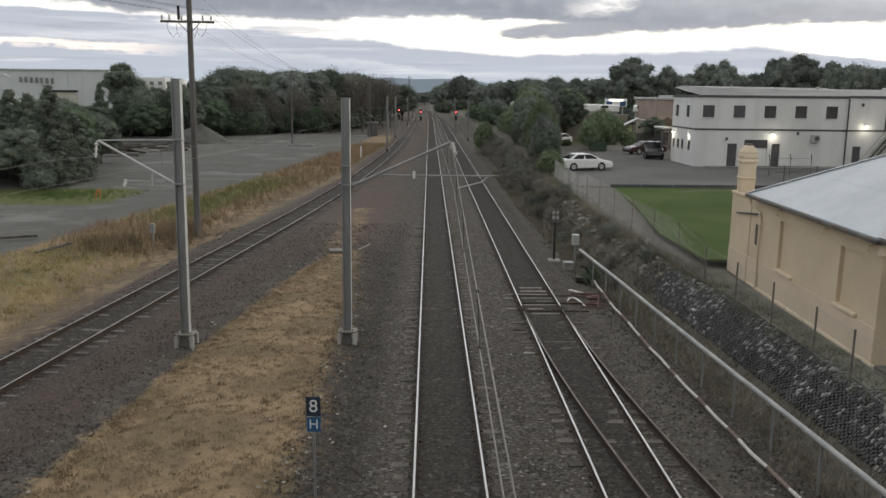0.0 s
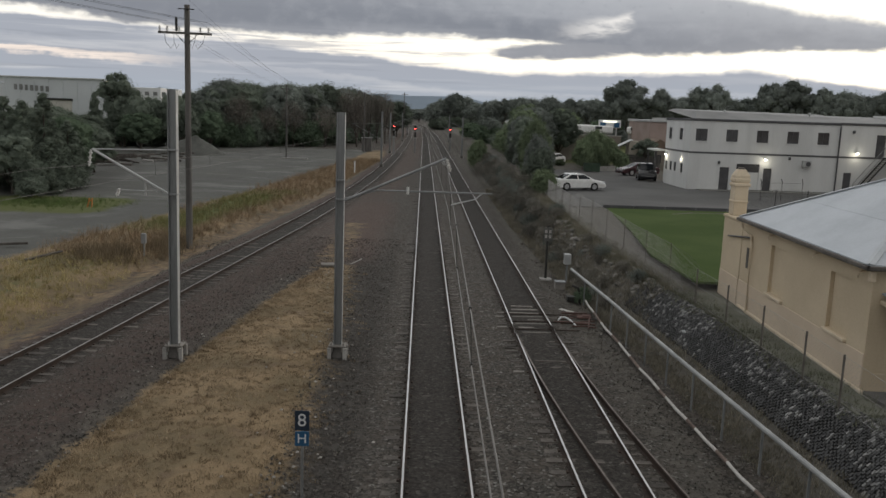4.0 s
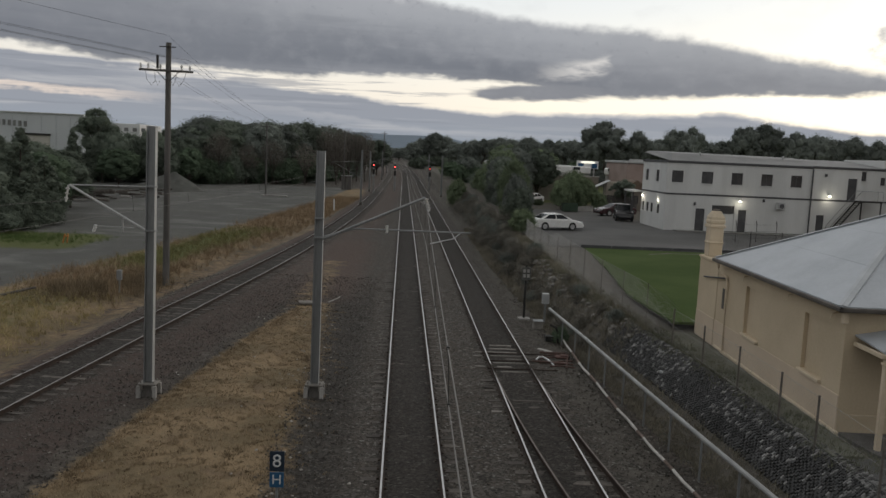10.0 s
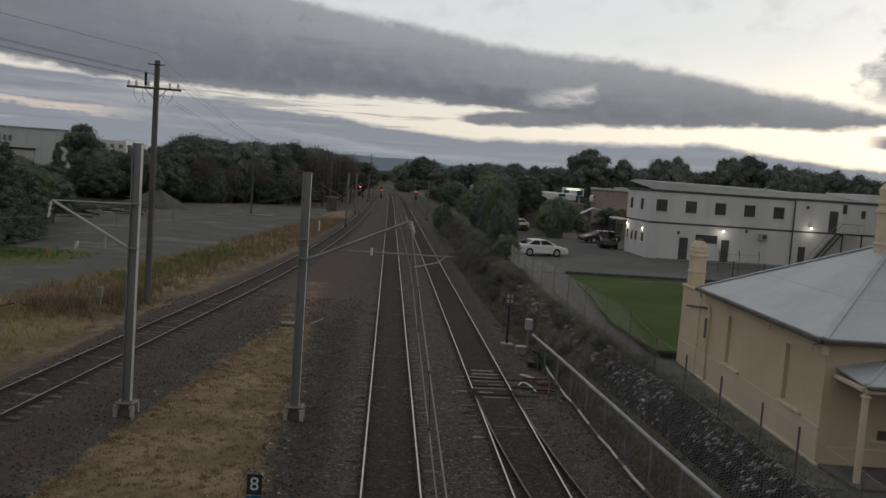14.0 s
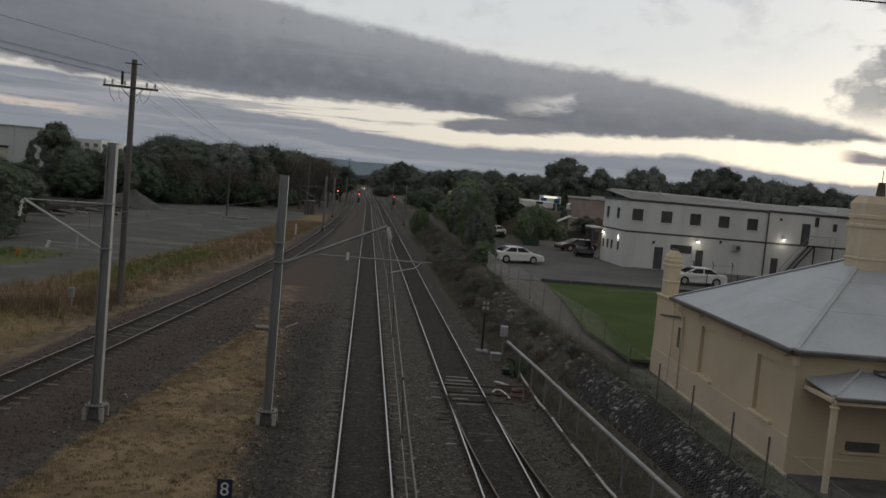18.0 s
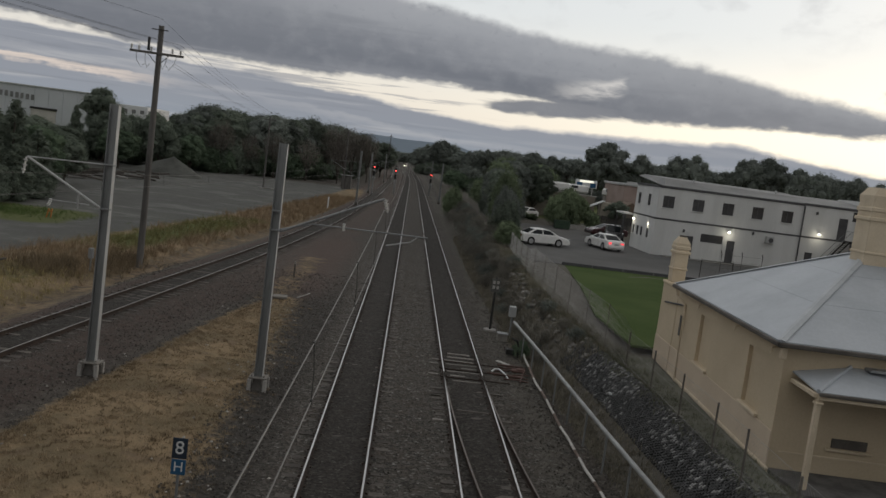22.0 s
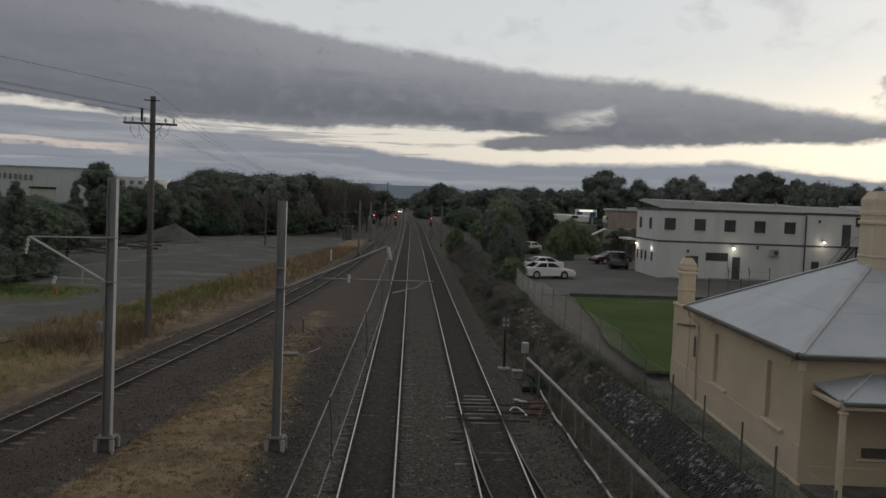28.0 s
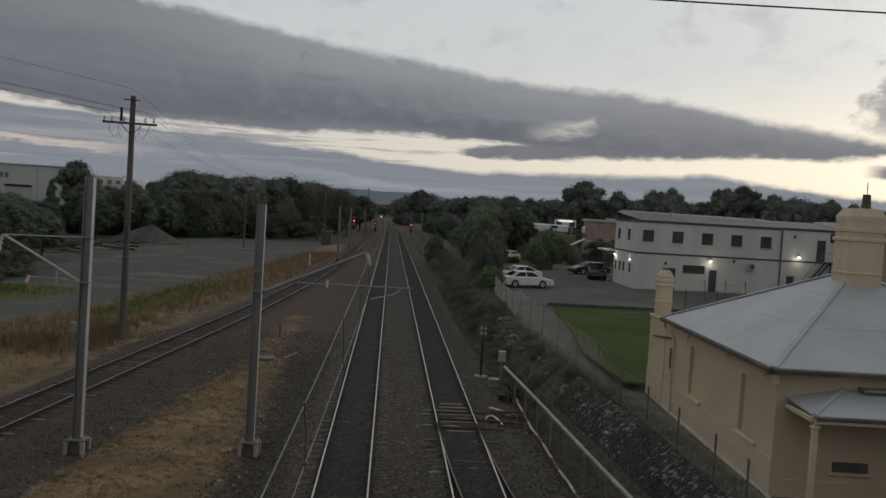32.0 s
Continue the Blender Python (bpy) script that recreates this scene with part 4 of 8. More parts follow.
# ---- unseen bridge at the viewer's back, added to block low sky ----


def unseen_overbridge():
    # keeps low sky off the house front and the near ground
    t = thing("road_bridge", "plain unseen concrete bridge added across the railway to block low sky", "bridge", kind="structure")
    bm = B()
    box(bm, (0, -5.6, 5.75), (64, 9.0, 0.9), bevel=0.05)
    part("deck", bm, DARKCONC, t)
    for y in (-9.95, -1.2):
        bm = B()
        box(bm, (0, y, 6.75), (64, 0.25, 1.1), bevel=0.03)
        part("parapet", bm, PIERCONC, t)
    for x in (-5.2, 9.8, -17.5):
        bm = B()
        box(bm, (x, -5.6, 2.4), (0.9, 8.0, 5.8), bevel=0.05)
        part("pier", bm, PIERCONC, t)
    for x, w in ((31.5, 40.0), (-34, 30.0)):
        bm = B()
        box(bm, (x, -5.6, 2.9), (w, 8.9, 6.9), bevel=0.05)
        part("abutment", bm, PIERCONC, t)


unseen_overbridge()


# ---- the cream house ----


def house():
    g = 1.28
    x0, y0, x1, y1, yc, ez = 10.75, 19.75, 19.05, 29.3, 31.0, 4.55
    t = thing("station_house", "cream rendered single-storey house with pale metal hipped roof", "house")
    t.matrix_basis = Matrix.Translation((x0 + 0.09, y0, 0)) @ pose(0, 0, 0, 0, 0, -2.8) @ Matrix.Translation((-x0, -y0, 0))
    panels = [(25.2, 26.5), (20.8, 22.05)]
    bm = B()
    pierced(bm, y1 - y0, g - 0.3, ez, 0.30, [(y1 - (p + q) / 2, q - p, 2.42, 4.02) for p, q in panels])
    bmesh.ops.transform(bm, matrix=pose(x0, y1, 0, 0, 0, -90), verts=bm.verts[:])
    part("side_wall", bm, CREAM, t)
    for p, q in panels:
        bm = B()
        box(bm, (x0 + 0.20, (p + q) / 2, 3.22), (0.18, q - p - 0.006, 1.59))
        part("blind_panel", bm, CREAM, t)
    bm = B()
    box(bm, ((x0 + 0.30 + x1) / 2, y0 + 0.15, (g - 0.3 + ez) / 2), (x1 - x0 - 0.30, 0.30, ez - g + 0.3))
    part("front_wall", bm, CREAM, t)
    bm = B()
    box(bm, ((x0 + 0.30 + x1) / 2, y1 - 0.15, (g - 0.3 + ez) / 2), (x1 - x0 - 0.30, 0.30, ez - g + 0.3))
    part("rear_wall", bm, CREAM, t)
    bm = B()
    box(bm, (x1 - 0.15, (y0 + y1) / 2, (g - 0.3 + ez) / 2), (0.30, y1 - y0 - 0.62, ez - g + 0.3))
    part("far_wall", bm, CREAM, t)
    for a, b in panels:
        bm = B()
        box(bm, (x0 - 0.03, (a + b) / 2, 2.37), (0.16, b - a + 0.12, 0.09), bevel=0.015)
        part("window_sill", bm, CREAMTRIM, t)
    bm = B()
    box(bm, (x0 - 0.012, (y0 + y1) / 2, g + 0.42), (0.03, y1 - y0 + 0.02, 1.2), bevel=0.01)
    part("dado", bm, DADO, t)
    bm = B()
    box(bm, (x0 - 0.04, (y0 + y1) / 2 - 0.2, g - 0.02), (0.10, y1 - y0, 0.26), bevel=0.03)
    part("plinth", bm, CREAMTRIM, t)
    bm = B()
    box(bm, (x0 - 0.004, 28.62, 3.20), (0.02, 0.22, 0.74), bevel=0.004)
    part("slot_window", bm, GUTTER, t, "narrow brown slot window")
    # chimney breast and corner chimney
    bm = B()
    box(bm, (x0 + 0.28, 30.38, (g + 4.45) / 2 - 0.1), (0.62, 2.14, 4.45 - g + 0.2), bevel=0.015)
    box(bm, (x0 + 0.28, 30.42, 4.42), (0.70, 2.2, 0.12), bevel=0.03)
    part("chimney_breast", bm, CREAM, t)
    bm = B()
    box(bm, (x0 - 0.035, 30.38, g + 0.42), (0.03, 2.12, 1.2), bevel=0.01)
    part("dado", bm, DADO, t)

    def chimney(cx, cy, z0, z1, w, d, name, taper=0.15):
        bm = B()
        box(bm, (cx, cy, (z0 + z1 - 0.35) / 2), (w, d, z1 - 0.35 - z0), bevel=0.02)
        part(name, bm, CREAMTRIM, t)
        for k, (z, e, h) in enumerate(((z0 + (z1 - z0) * 0.30, 0.06, 0.09), (z0 + (z1 - z0) * 0.66, 0.11, 0.12), (z0 + (z1 - z0) * 0.76, 0.07, 0.14))):
            bm = B()
            box(bm, (cx, cy, z), (w + e, d + e, h), bevel=0.025)
            part("moulding", bm, CREAMTRIM, t)
        bm = B()
        prism(bm, [(-0.5, -0.5), (0.5, -0.5), (0.5, 0.5), (-0.5, 0.5)], 0.14, Matrix.Translation((cx, cy, z1 - 0.40)) @ Matrix.Diagonal((w + 0.02, d + 0.02, 1, 1)))
        a, b = w / 2 + 0.01, d / 2 + 0.01
        base = [bm.verts.new((cx + sx * a, cy + sy * b, z1 - 0.26)) for sx, sy in ((-1, -1), (1, -1), (1, 1), (-1, 1))]
        topv = [bm.verts.new((cx + sx * a * taper, cy + sy * b * taper, z1 - 0.02)) for sx, sy in ((-1, -1), (1, -1), (1, 1), (-1, 1))]
        for i in range(4):
            bm.faces.new((base[i], base[(i + 1) % 4], topv[(i + 1) % 4], topv[i]))
        bm.faces.new(topv)
        part("chimney_cap", bm, CREAMTRIM, t)

    chimney(x0 + 0.30, yc + 0.02, 4.48, 6.26, 0.52, 0.52, "corner_chimney", 0.5)
    bm = B()
    box(bm, (x0 + 0.30, yc + 0.02, 6.26), (0.22, 0.22, 0.10), bevel=0.02)
    part("flue_top", bm, GUTTER, t)
    # roof: hipped sheet metal with ridge caps and seams
    o = 0.28
    ax0, ay0, ax1, ay1 = x0 - o, y0 - o, x1 + o, 29.0
    rz, rx0, rx1, ry, ryb = 6.94, 14.82, 14.82, 24.4, 24.5
    ez2 = ez + 0.10
    c = [(ax0, ay0, ez2), (ax1, ay0, ez2), (ax1, ay1, ez2), (ax0, ay1, ez2)]
    ra, rb = (rx0, ry, rz), (rx0, ryb, rz)
    faces = (("roof_slope", [c[0], c[1], ra]), ("roof_slope", [c[1], c[2], rb, ra]), ("roof_slope", [c[2], c[3], rb]), ("roof_slope", [c[3], c[0], ra, rb]))
    for name, pts in faces:
        bm = B()
        f = quad(bm, pts)
        up = f.normal if f.normal.z > 0 else -f.normal
        bmesh.ops.recalc_face_normals(bm, faces=[f])
        ext = bmesh.ops.extrude_face_region(bm, geom=[f])
        bmesh.ops.translate(bm, vec=(0, 0, -0.05), verts=[v for v in ext["geom"] if isinstance(v, bmesh.types.BMVert)])
        part(name, bm, ROOFMETAL, t)
    # lapped sheet joints on the two seen slopes
    for u in (0.36, 0.68):
        for e in (c[1], c[3]):
            p, q = Vector(c[0]).lerp(Vector(ra), u), Vector(e).lerp(Vector(ra), u)
            bm = B()
            rod(bm, p + Vector((0, 0, 0.008)), q + Vector((0, 0, 0.002)), 0.0025, seg=4)
            part("sheet_lap", bm, ROOFMETAL, t)
    for p, q in ((c[0], ra), (c[1], ra), (c[3], rb), (c[2], rb), (ra, rb)):
        bm = B()
        p, q = Vector(p) + Vector((0, 0, 0.02)), Vector(q) + Vector((0, 0, 0.02))
        d = (q - p).normalized()
        side = d.cross(Vector((0, 0, 1))).normalized()
        up = side.cross(d)
        m = Matrix((( *d, 0), (*side, 0), (*up, 0), (0, 0, 0, 1))).transposed()
        m.translation = (p + q) / 2
        for o, tilt in ((-0.055, 14), (0.055, -14)):
            box(bm, (0, 0, 0), ((q - p).length, 0.115, 0.018))
            bmesh.ops.transform(bm, matrix=m @ pose(0, o, 0, tilt), verts=bm.verts[-8:])
        part("hip_cap", bm, CAPMETAL, t)
    # gutters, fascia, downpipes
    for p, q in (((ax0 - 0.05, ay0 - 0.06, ez2 - 0.08), (ax1, ay0 - 0.06, ez2 - 0.08)), ((ax0 - 0.05, ay0 - 0.06, ez2 - 0.08), (ax0 - 0.05, ay1, ez2 - 0.08))):
        bm = B()
        p, q = Vector(p), Vector(q)
        d = q - p
        s = (abs(d.x) + 0.11, abs(d.y) + 0.11, 0.11)
        box(bm, (p + q) / 2, s, bevel=0.02)
        part("gutter", bm, GUTTER, t)
    bm = B()
    box(bm, (x0 - 0.12, (ay0 + ay1) / 2, ez - 0.02), (0.24, ay1 - ay0 - 0.1, 0.03))
    box(bm, ((ax0 + ax1) / 2 + 0.3, y0 - 0.12, ez - 0.02), (ax1 - ax0 - 0.6, 0.24, 0.03))
    part("eave_soffit", bm, CREAMTRIM, t)
    bm = B()
    tube(bm, [(x0 - 0.3, 28.7, 4.52), (x0 - 0.28, 28.6, 4.25), (x0 - 0.08, 28.2, 4.02), (x0 - 0.08, 28.1, 3.7), (x0 - 0.08, 28.1, g)], 0.045, 8)
    part("downpipe", bm, CREAMTRIM, t)
    bm = B()
    tube(bm, [(x0 - 0.08, 28.2, 4.0), (x0 - 0.10, 30.6, 3.72)], 0.035, 6)
    part("overflow_pipe", bm, DARKTRIM, t)
    for y in (26.4, 22.9, 20.2):
        bm = B()
        tube(bm, [(x0 - 0.03, y, 4.38), (x0 - 0.16, y, 4.34), (x0 - 0.18, y, 4.2)], 0.025, 6)
        part("wall_bracket", bm, CREAMTRIM, t)
    bm = B()
    box(bm, (x0 - 0.12, y0 - 0.15, 4.35), (0.14, 0.16, 0.30), bevel=0.02)
    part("rainwater_head", bm, CREAMTRIM, t)
    bm = B()
    rod(bm, (12.0, 29.25, 4.2), (12.0, 29.25, 5.05), 0.05, seg=8)
    part("vent_pipe", bm, WHITEENAMEL, t, "white vent pipe")
    # big ridge chimney
    chimney(14.74, 23.95, 6.05, 8.84, 1.08, 0.85, "main_chimney", 0.72)
    bm = B()
    rod(bm, (14.86, 23.95, 8.7), (14.86, 23.95, 9.25), 0.15, 0.11, seg=10)
    rod(bm, (14.86, 23.95, 9.25), (14.86, 23.95, 9.62), 0.012, seg=5)
    part("chimney_pot", bm, surface("terracotta_pot", (0.085, 0.068, 0.050), (0.155, 0.125, 0.092), 0.9, 0, 12, 3, 0.2), t, "dark terracotta chimney pot with a thin rod")
    # verandah
    vz0, vz1, vy, vx = 3.76, 4.16, 18.36, 11.06
    corner = (vx, vy, vz0)
    roofp = [[(vx, vy, vz0), (x1 + 1.5, vy, vz0), (x1 + 1.5, y0, vz1), (12.42, y0, vz1)], [(vx - 0.05, y0, vz0 + 0.14), (vx, vy, vz0), (12.42, y0, vz1)]]
    for pts in roofp:
        bm = B()
        f = quad(bm, pts)
        ext = bmesh.ops.extrude_face_region(bm, geom=[f])
        bmesh.ops.translate(bm, vec=(0, 0, -0.04), verts=[v for v in ext["geom"] if isinstance(v, bmesh.types.BMVert)])
        part("verandah_roof", bm, ROOFMETAL, t)
    bm = B()
    tube(bm, [(vx, vy, vz0 + 0.02), (12.42, y0, vz1 + 0.02)], 0.05, 6)
    part("verandah_hip_cap", bm, ROOFMETAL, t)
    bm = B()
    box(bm, ((vx + x1 + 1.5) / 2, vy - 0.03, vz0 - 0.13), (x1 + 1.5 - vx, 0.10, 0.11), bevel=0.015)
    box(bm, (vx - 0.03, (vy + y0) / 2, vz0 - 0.10), (0.10, y0 - vy, 0.11), bevel=0.015)
    part("verandah_beam", bm, CREAMTRIM, t)
    bm = B()
    box(bm, ((vx + x1 + 1.5) / 2, vy - 0.09, vz0 - 0.045), (x1 + 1.5 - vx, 0.10, 0.08), bevel=0.015)
    part("verandah_gutter", bm, GUTTER, t)
    for k, x in enumerate((vx + 0.06, vx + 2.48, vx + 5.08, vx + 7.6, vx + 9.5)):
        bm = B()
        box(bm, (x, vy + 0.05, (g + vz0 - 0.18) / 2), (0.13, 0.13, vz0 - 0.18 - g), bevel=0.015)
        part("verandah_post", bm, CREAMTRIM, t)
        bm = B()
        box(bm, (x, vy + 0.05, vz0 - 0.28), (0.19, 0.19, 0.06), bevel=0.012)
        part("post_collar", bm, CREAMTRIM, t)
    for x in (13.14, 17.07):
        bm = B()
        box(bm, (x, y0 - 0.17, 4.19), (0.74, 0.34, 0.07), bevel=0.01)
        part("wall_vent", bm, GALV, t)
    for x in (12.74, 17.15):
        bm = B()
        box(bm, (x, y0 - 0.02, 2.18), (0.9, 0.06, 0.24), bevel=0.01)
        part("vent_slot", bm, GUTTER, t, "dull recessed vent slot")
        bm = B()
        box(bm, (x, y0 - 0.04, 2.0), (1.2, 0.08, 0.06), bevel=0.012)
        part("window_sill", bm, CREAMTRIM, t)
    bm = B()
    box(bm, (15.0, y0 - 0.01, 1.78), (8.0, 0.02, 0.04))
    part("front_dado_rail", bm, CREAMTRIM, t)
    return t


house()
# floor out of view, dark so little light bounces onto the front wall
sheet("verandah_floor", [(10.95, 18.0), (24, 17.5), (24, 18.95), (10.8, 19.66)], 1.36, POLEWOOD, "unseen dark timber verandah floor, cutting the light bounced onto the wall", "floor", 0.2)
sheet("house_yard", [(9.9, 4), (60, 4), (60, 17.2), (24, 17.45), (9.9, 17.95)], 1.31, ASPHALT, "grey paved yard before the house", "yard", 0.1)


# ---- stone-pitched bank and chain fence ----


def pitched_bank():
    t = thing("stone_bank", "dark stone-pitched bank, some stones paled as highlights", "retaining bank", kind="structure")
    dark = surface("dark_bank_stone", (0.020, 0.020, 0.020), (0.060, 0.060, 0.060), 0.5, 0, 8, 1.1, 0.3, 0.01, 0.45, rough2=0.8)
    # paler copy of the stone, for light caught on the stones' tops
    pale = surface("highlight_bank_stone", (0.11, 0.11, 0.108), (0.27, 0.268, 0.26), 0.6, 0, 9, 1.4, 0.3, 0.01, 0.4)
    rng = random.Random(11)
    meshes = []
    for k in range(6):
        bm = B()
        box(bm, (0, 0, 0), (0.105 + rng.uniform(-0.02, 0.02), 0.066 + rng.uniform(-0.012, 0.012), 0.08), bevel=0.012)
        for v in bm.verts:
            v.co += Vector([rng.uniform(-0.009, 0.009) for _ in range(3)])
        me = bpy.data.meshes.new("stone")
        bm.to_mesh(me)
        bm.free()
        me.materials.append(dark if k < 3 else pale)
        meshes.append(me)
    V, F, M = [], [], []
    near = 0
    y = 13.0
    row = 0
    while y < 33:
        n = 13
        for k in range(n):
            u = (k + 0.5 + 0.5 * (row % 2)) / n
            if u > 1:
                continue
            f = float(bank_foot(y))
            x = f + 0.72 + 1.15 * u
            z = float(land(x, y)) + 0.03
            sl = math.degrees(math.atan((float(land(x + 0.1, y)) - float(land(x - 0.1, y))) / 0.2))
            patch = noise.noise(Vector((x * 0.7, y * 0.45, 2)))
            # random stones take the highlight colour, more of them near the viewer
            highlight_here = rng.random() < (0.46 if y < 17.0 else 0.26 if y < 20 else 0.13) * (1 + 1.3 * patch) * (0.25 if u < 0.25 else 1.0)
            me = meshes[rng.randrange(3) + (3 if highlight_here else 0)]
            m = pose(x, y + rng.uniform(-0.015, 0.015), z, rng.uniform(-7, 7), -sl + rng.uniform(-9, 9), rng.uniform(-7, 7))
            if 15.6 < y < 17.6 and near < 300:
                o = new("stone", me)
                o.parent = t
                o.matrix_basis = m
                near += 1
            else:
                b = len(V)
                V += [tuple(m @ v.co) for v in me.vertices]
                F += [tuple(b + i for i in p.vertices) for p in me.polygons]
                M += [1 if highlight_here else 0] * len(me.polygons)
        y += 0.082
        row += 1
    rest = raw("pitching", V, F, [dark, pale], t)
    rest.data.polygons.foreach_set("material_index", M)
    rest["kind"] = "stuff"


pitched_bank()


def rubble():
    rng = random.Random(31)
    stone = surface("pale_rubble", (0.12, 0.114, 0.103), (0.31, 0.298, 0.275), 0.9, 0, 8, 1.5, 0.5, 0.02, 0.35)
    kinds = []
    for k in range(5):
        bm = B()
        bmesh.ops.create_icosphere(bm, subdivisions=1, radius=0.2)
        for v in bm.verts:
            v.co = Vector((v.co.x * 1.3, v.co.y, v.co.z * 0.7)) * rng.uniform(0.7, 1.2)
        me = bpy.data.meshes.new("rock")
        bm.to_mesh(me)
        bm.free()
        me.materials.append(stone)
        kinds.append(me)
    for k in range(190):
        y = rng.uniform(31, 62)
        x = float(bank_foot(y)) + 1.55 + rng.gauss(0, 0.3)
        o = new("rock", kinds[rng.randrange(5)])
        q = rng.uniform(0.3, 0.95)
        o.matrix_basis = pose(x, y, float(land(x, y)) + 0.02, rng.uniform(-20, 20), rng.uniform(-20, 20), rng.uniform(0, 360)) @ Matrix.Diagonal((q, q, q, 1))
        tagged(o, "rough pale grey rock on the crest of the bank", "rock", "crest rocks")


rubble()


def chain_fence():
    t = thing("chain_fence", "rusty-posted chain-link fence along the bank", "fence")
    post = surface("rusty_fence_post", (0.10, 0.088, 0.078), (0.22, 0.20, 0.18), 0.8, 0.2, 15, 3, 0.15)
    mesh = surface("dull_fence_wire", (0.22, 0.22, 0.215), (0.40, 0.40, 0.39), 0.55, 0.2, 10, 2, 0.0)
    ys = [7.5, 10.3, 13.1, 16.0, 18.7, 20.65, 23.35, 26.2, 29.0, 32.0, 35.0, 38.2, 41.5, 45, 48.5, 52, 55.5, 59, 62.5, 66, 69.5]

    def fx(y):
        return float(np.interp(y, [0, 26, 32, 40, 50, 60, 70], [9.8, 9.75, 9.55, 9.1, 9.0, 9.3, 9.9]))

    def fz(y):
        return float(land(fx(y), y))

    def tall(y):
        return float(np.interp(y, [29.5, 31.5, 47, 50, 70], [1.38, 1.82, 1.95, 1.5, 1.35]))
    tops = []
    for y in ys:
        bm = B()
        h = tall(y)
        rod(bm, (fx(y), y, fz(y) - 0.2), (fx(y), y, fz(y) + h), 0.03 if y < 31 else 0.02, seg=8)
        part("fence_post", bm, post, t)
        tops.append((fx(y), y, fz(y) + h - 0.04))
    for dz in (0.0, -0.6, -1.2):
        bm = B()
        tube(bm, [(x, y, z + dz) for x, y, z in tops], 0.005, 4)
        part("strand", bm, mesh, t)
    V, F = [], []
    y = 8.0
    while y < 69:
        w, step = (0.0019, 0.13) if y < 30 else (0.0022, 0.08)
        h = tall(y) - 0.08
        for s in (-1, 1):
            a, b = y, min(max(y + s * h, 7.6), 69.4)
            pa, pb = (fx(a), a, fz(a) + 0.03), (fx(b), b, fz(b) + 0.03 + abs(b - a))
            k = len(V)
            V += [(pa[0] - w, pa[1], pa[2]), (pa[0] + w, pa[1] + w, pa[2]), (pa[0], pa[1] - w, pa[2]), (pb[0] - w, pb[1], pb[2]), (pb[0] + w, pb[1] + w, pb[2]), (pb[0], pb[1] - w, pb[2])]
            F += [(k, k + 1, k + 4, k + 3), (k + 1, k + 2, k + 5, k + 4), (k + 2, k, k + 3, k + 5)]
        y += step
    wire = raw("chain_link", V, F, mesh, t)
    wire["kind"] = "stuff"


chain_fence()


# ---- the white two-storey building ----


def wall_lamp(x, y, z, nx, ny, parent_label="lit white wall lamp on the white building"):
    t = thing("wall_lamp", parent_label, "lamp", pose(x, y, z, 0, 0, math.degrees(math.atan2(nx, -ny))), "wall lamps")
    bm = B()
    box(bm, (0, -0.06, 0.05), (0.22, 0.12, 0.14), bevel=0.02)
    part("lamp_housing", bm, DARKTRIM, t)
    bm = B()
    box(bm, (0, -0.15, -0.02), (0.20, 0.14, 0.12), bevel=0.03)
    part("lamp_glass", bm, LAMPGLOW, t)
    d = bpy.data.lights.new("lamp_light", "POINT")
    d.energy, d.color, d.shadow_soft_size = 9.0, (1.0, 0.92, 0.72), 0.12
    lo = new("lamp_light", d)
    lo.location = (x + nx * 0.42, y + ny * 0.42, z - 0.25)
    return t


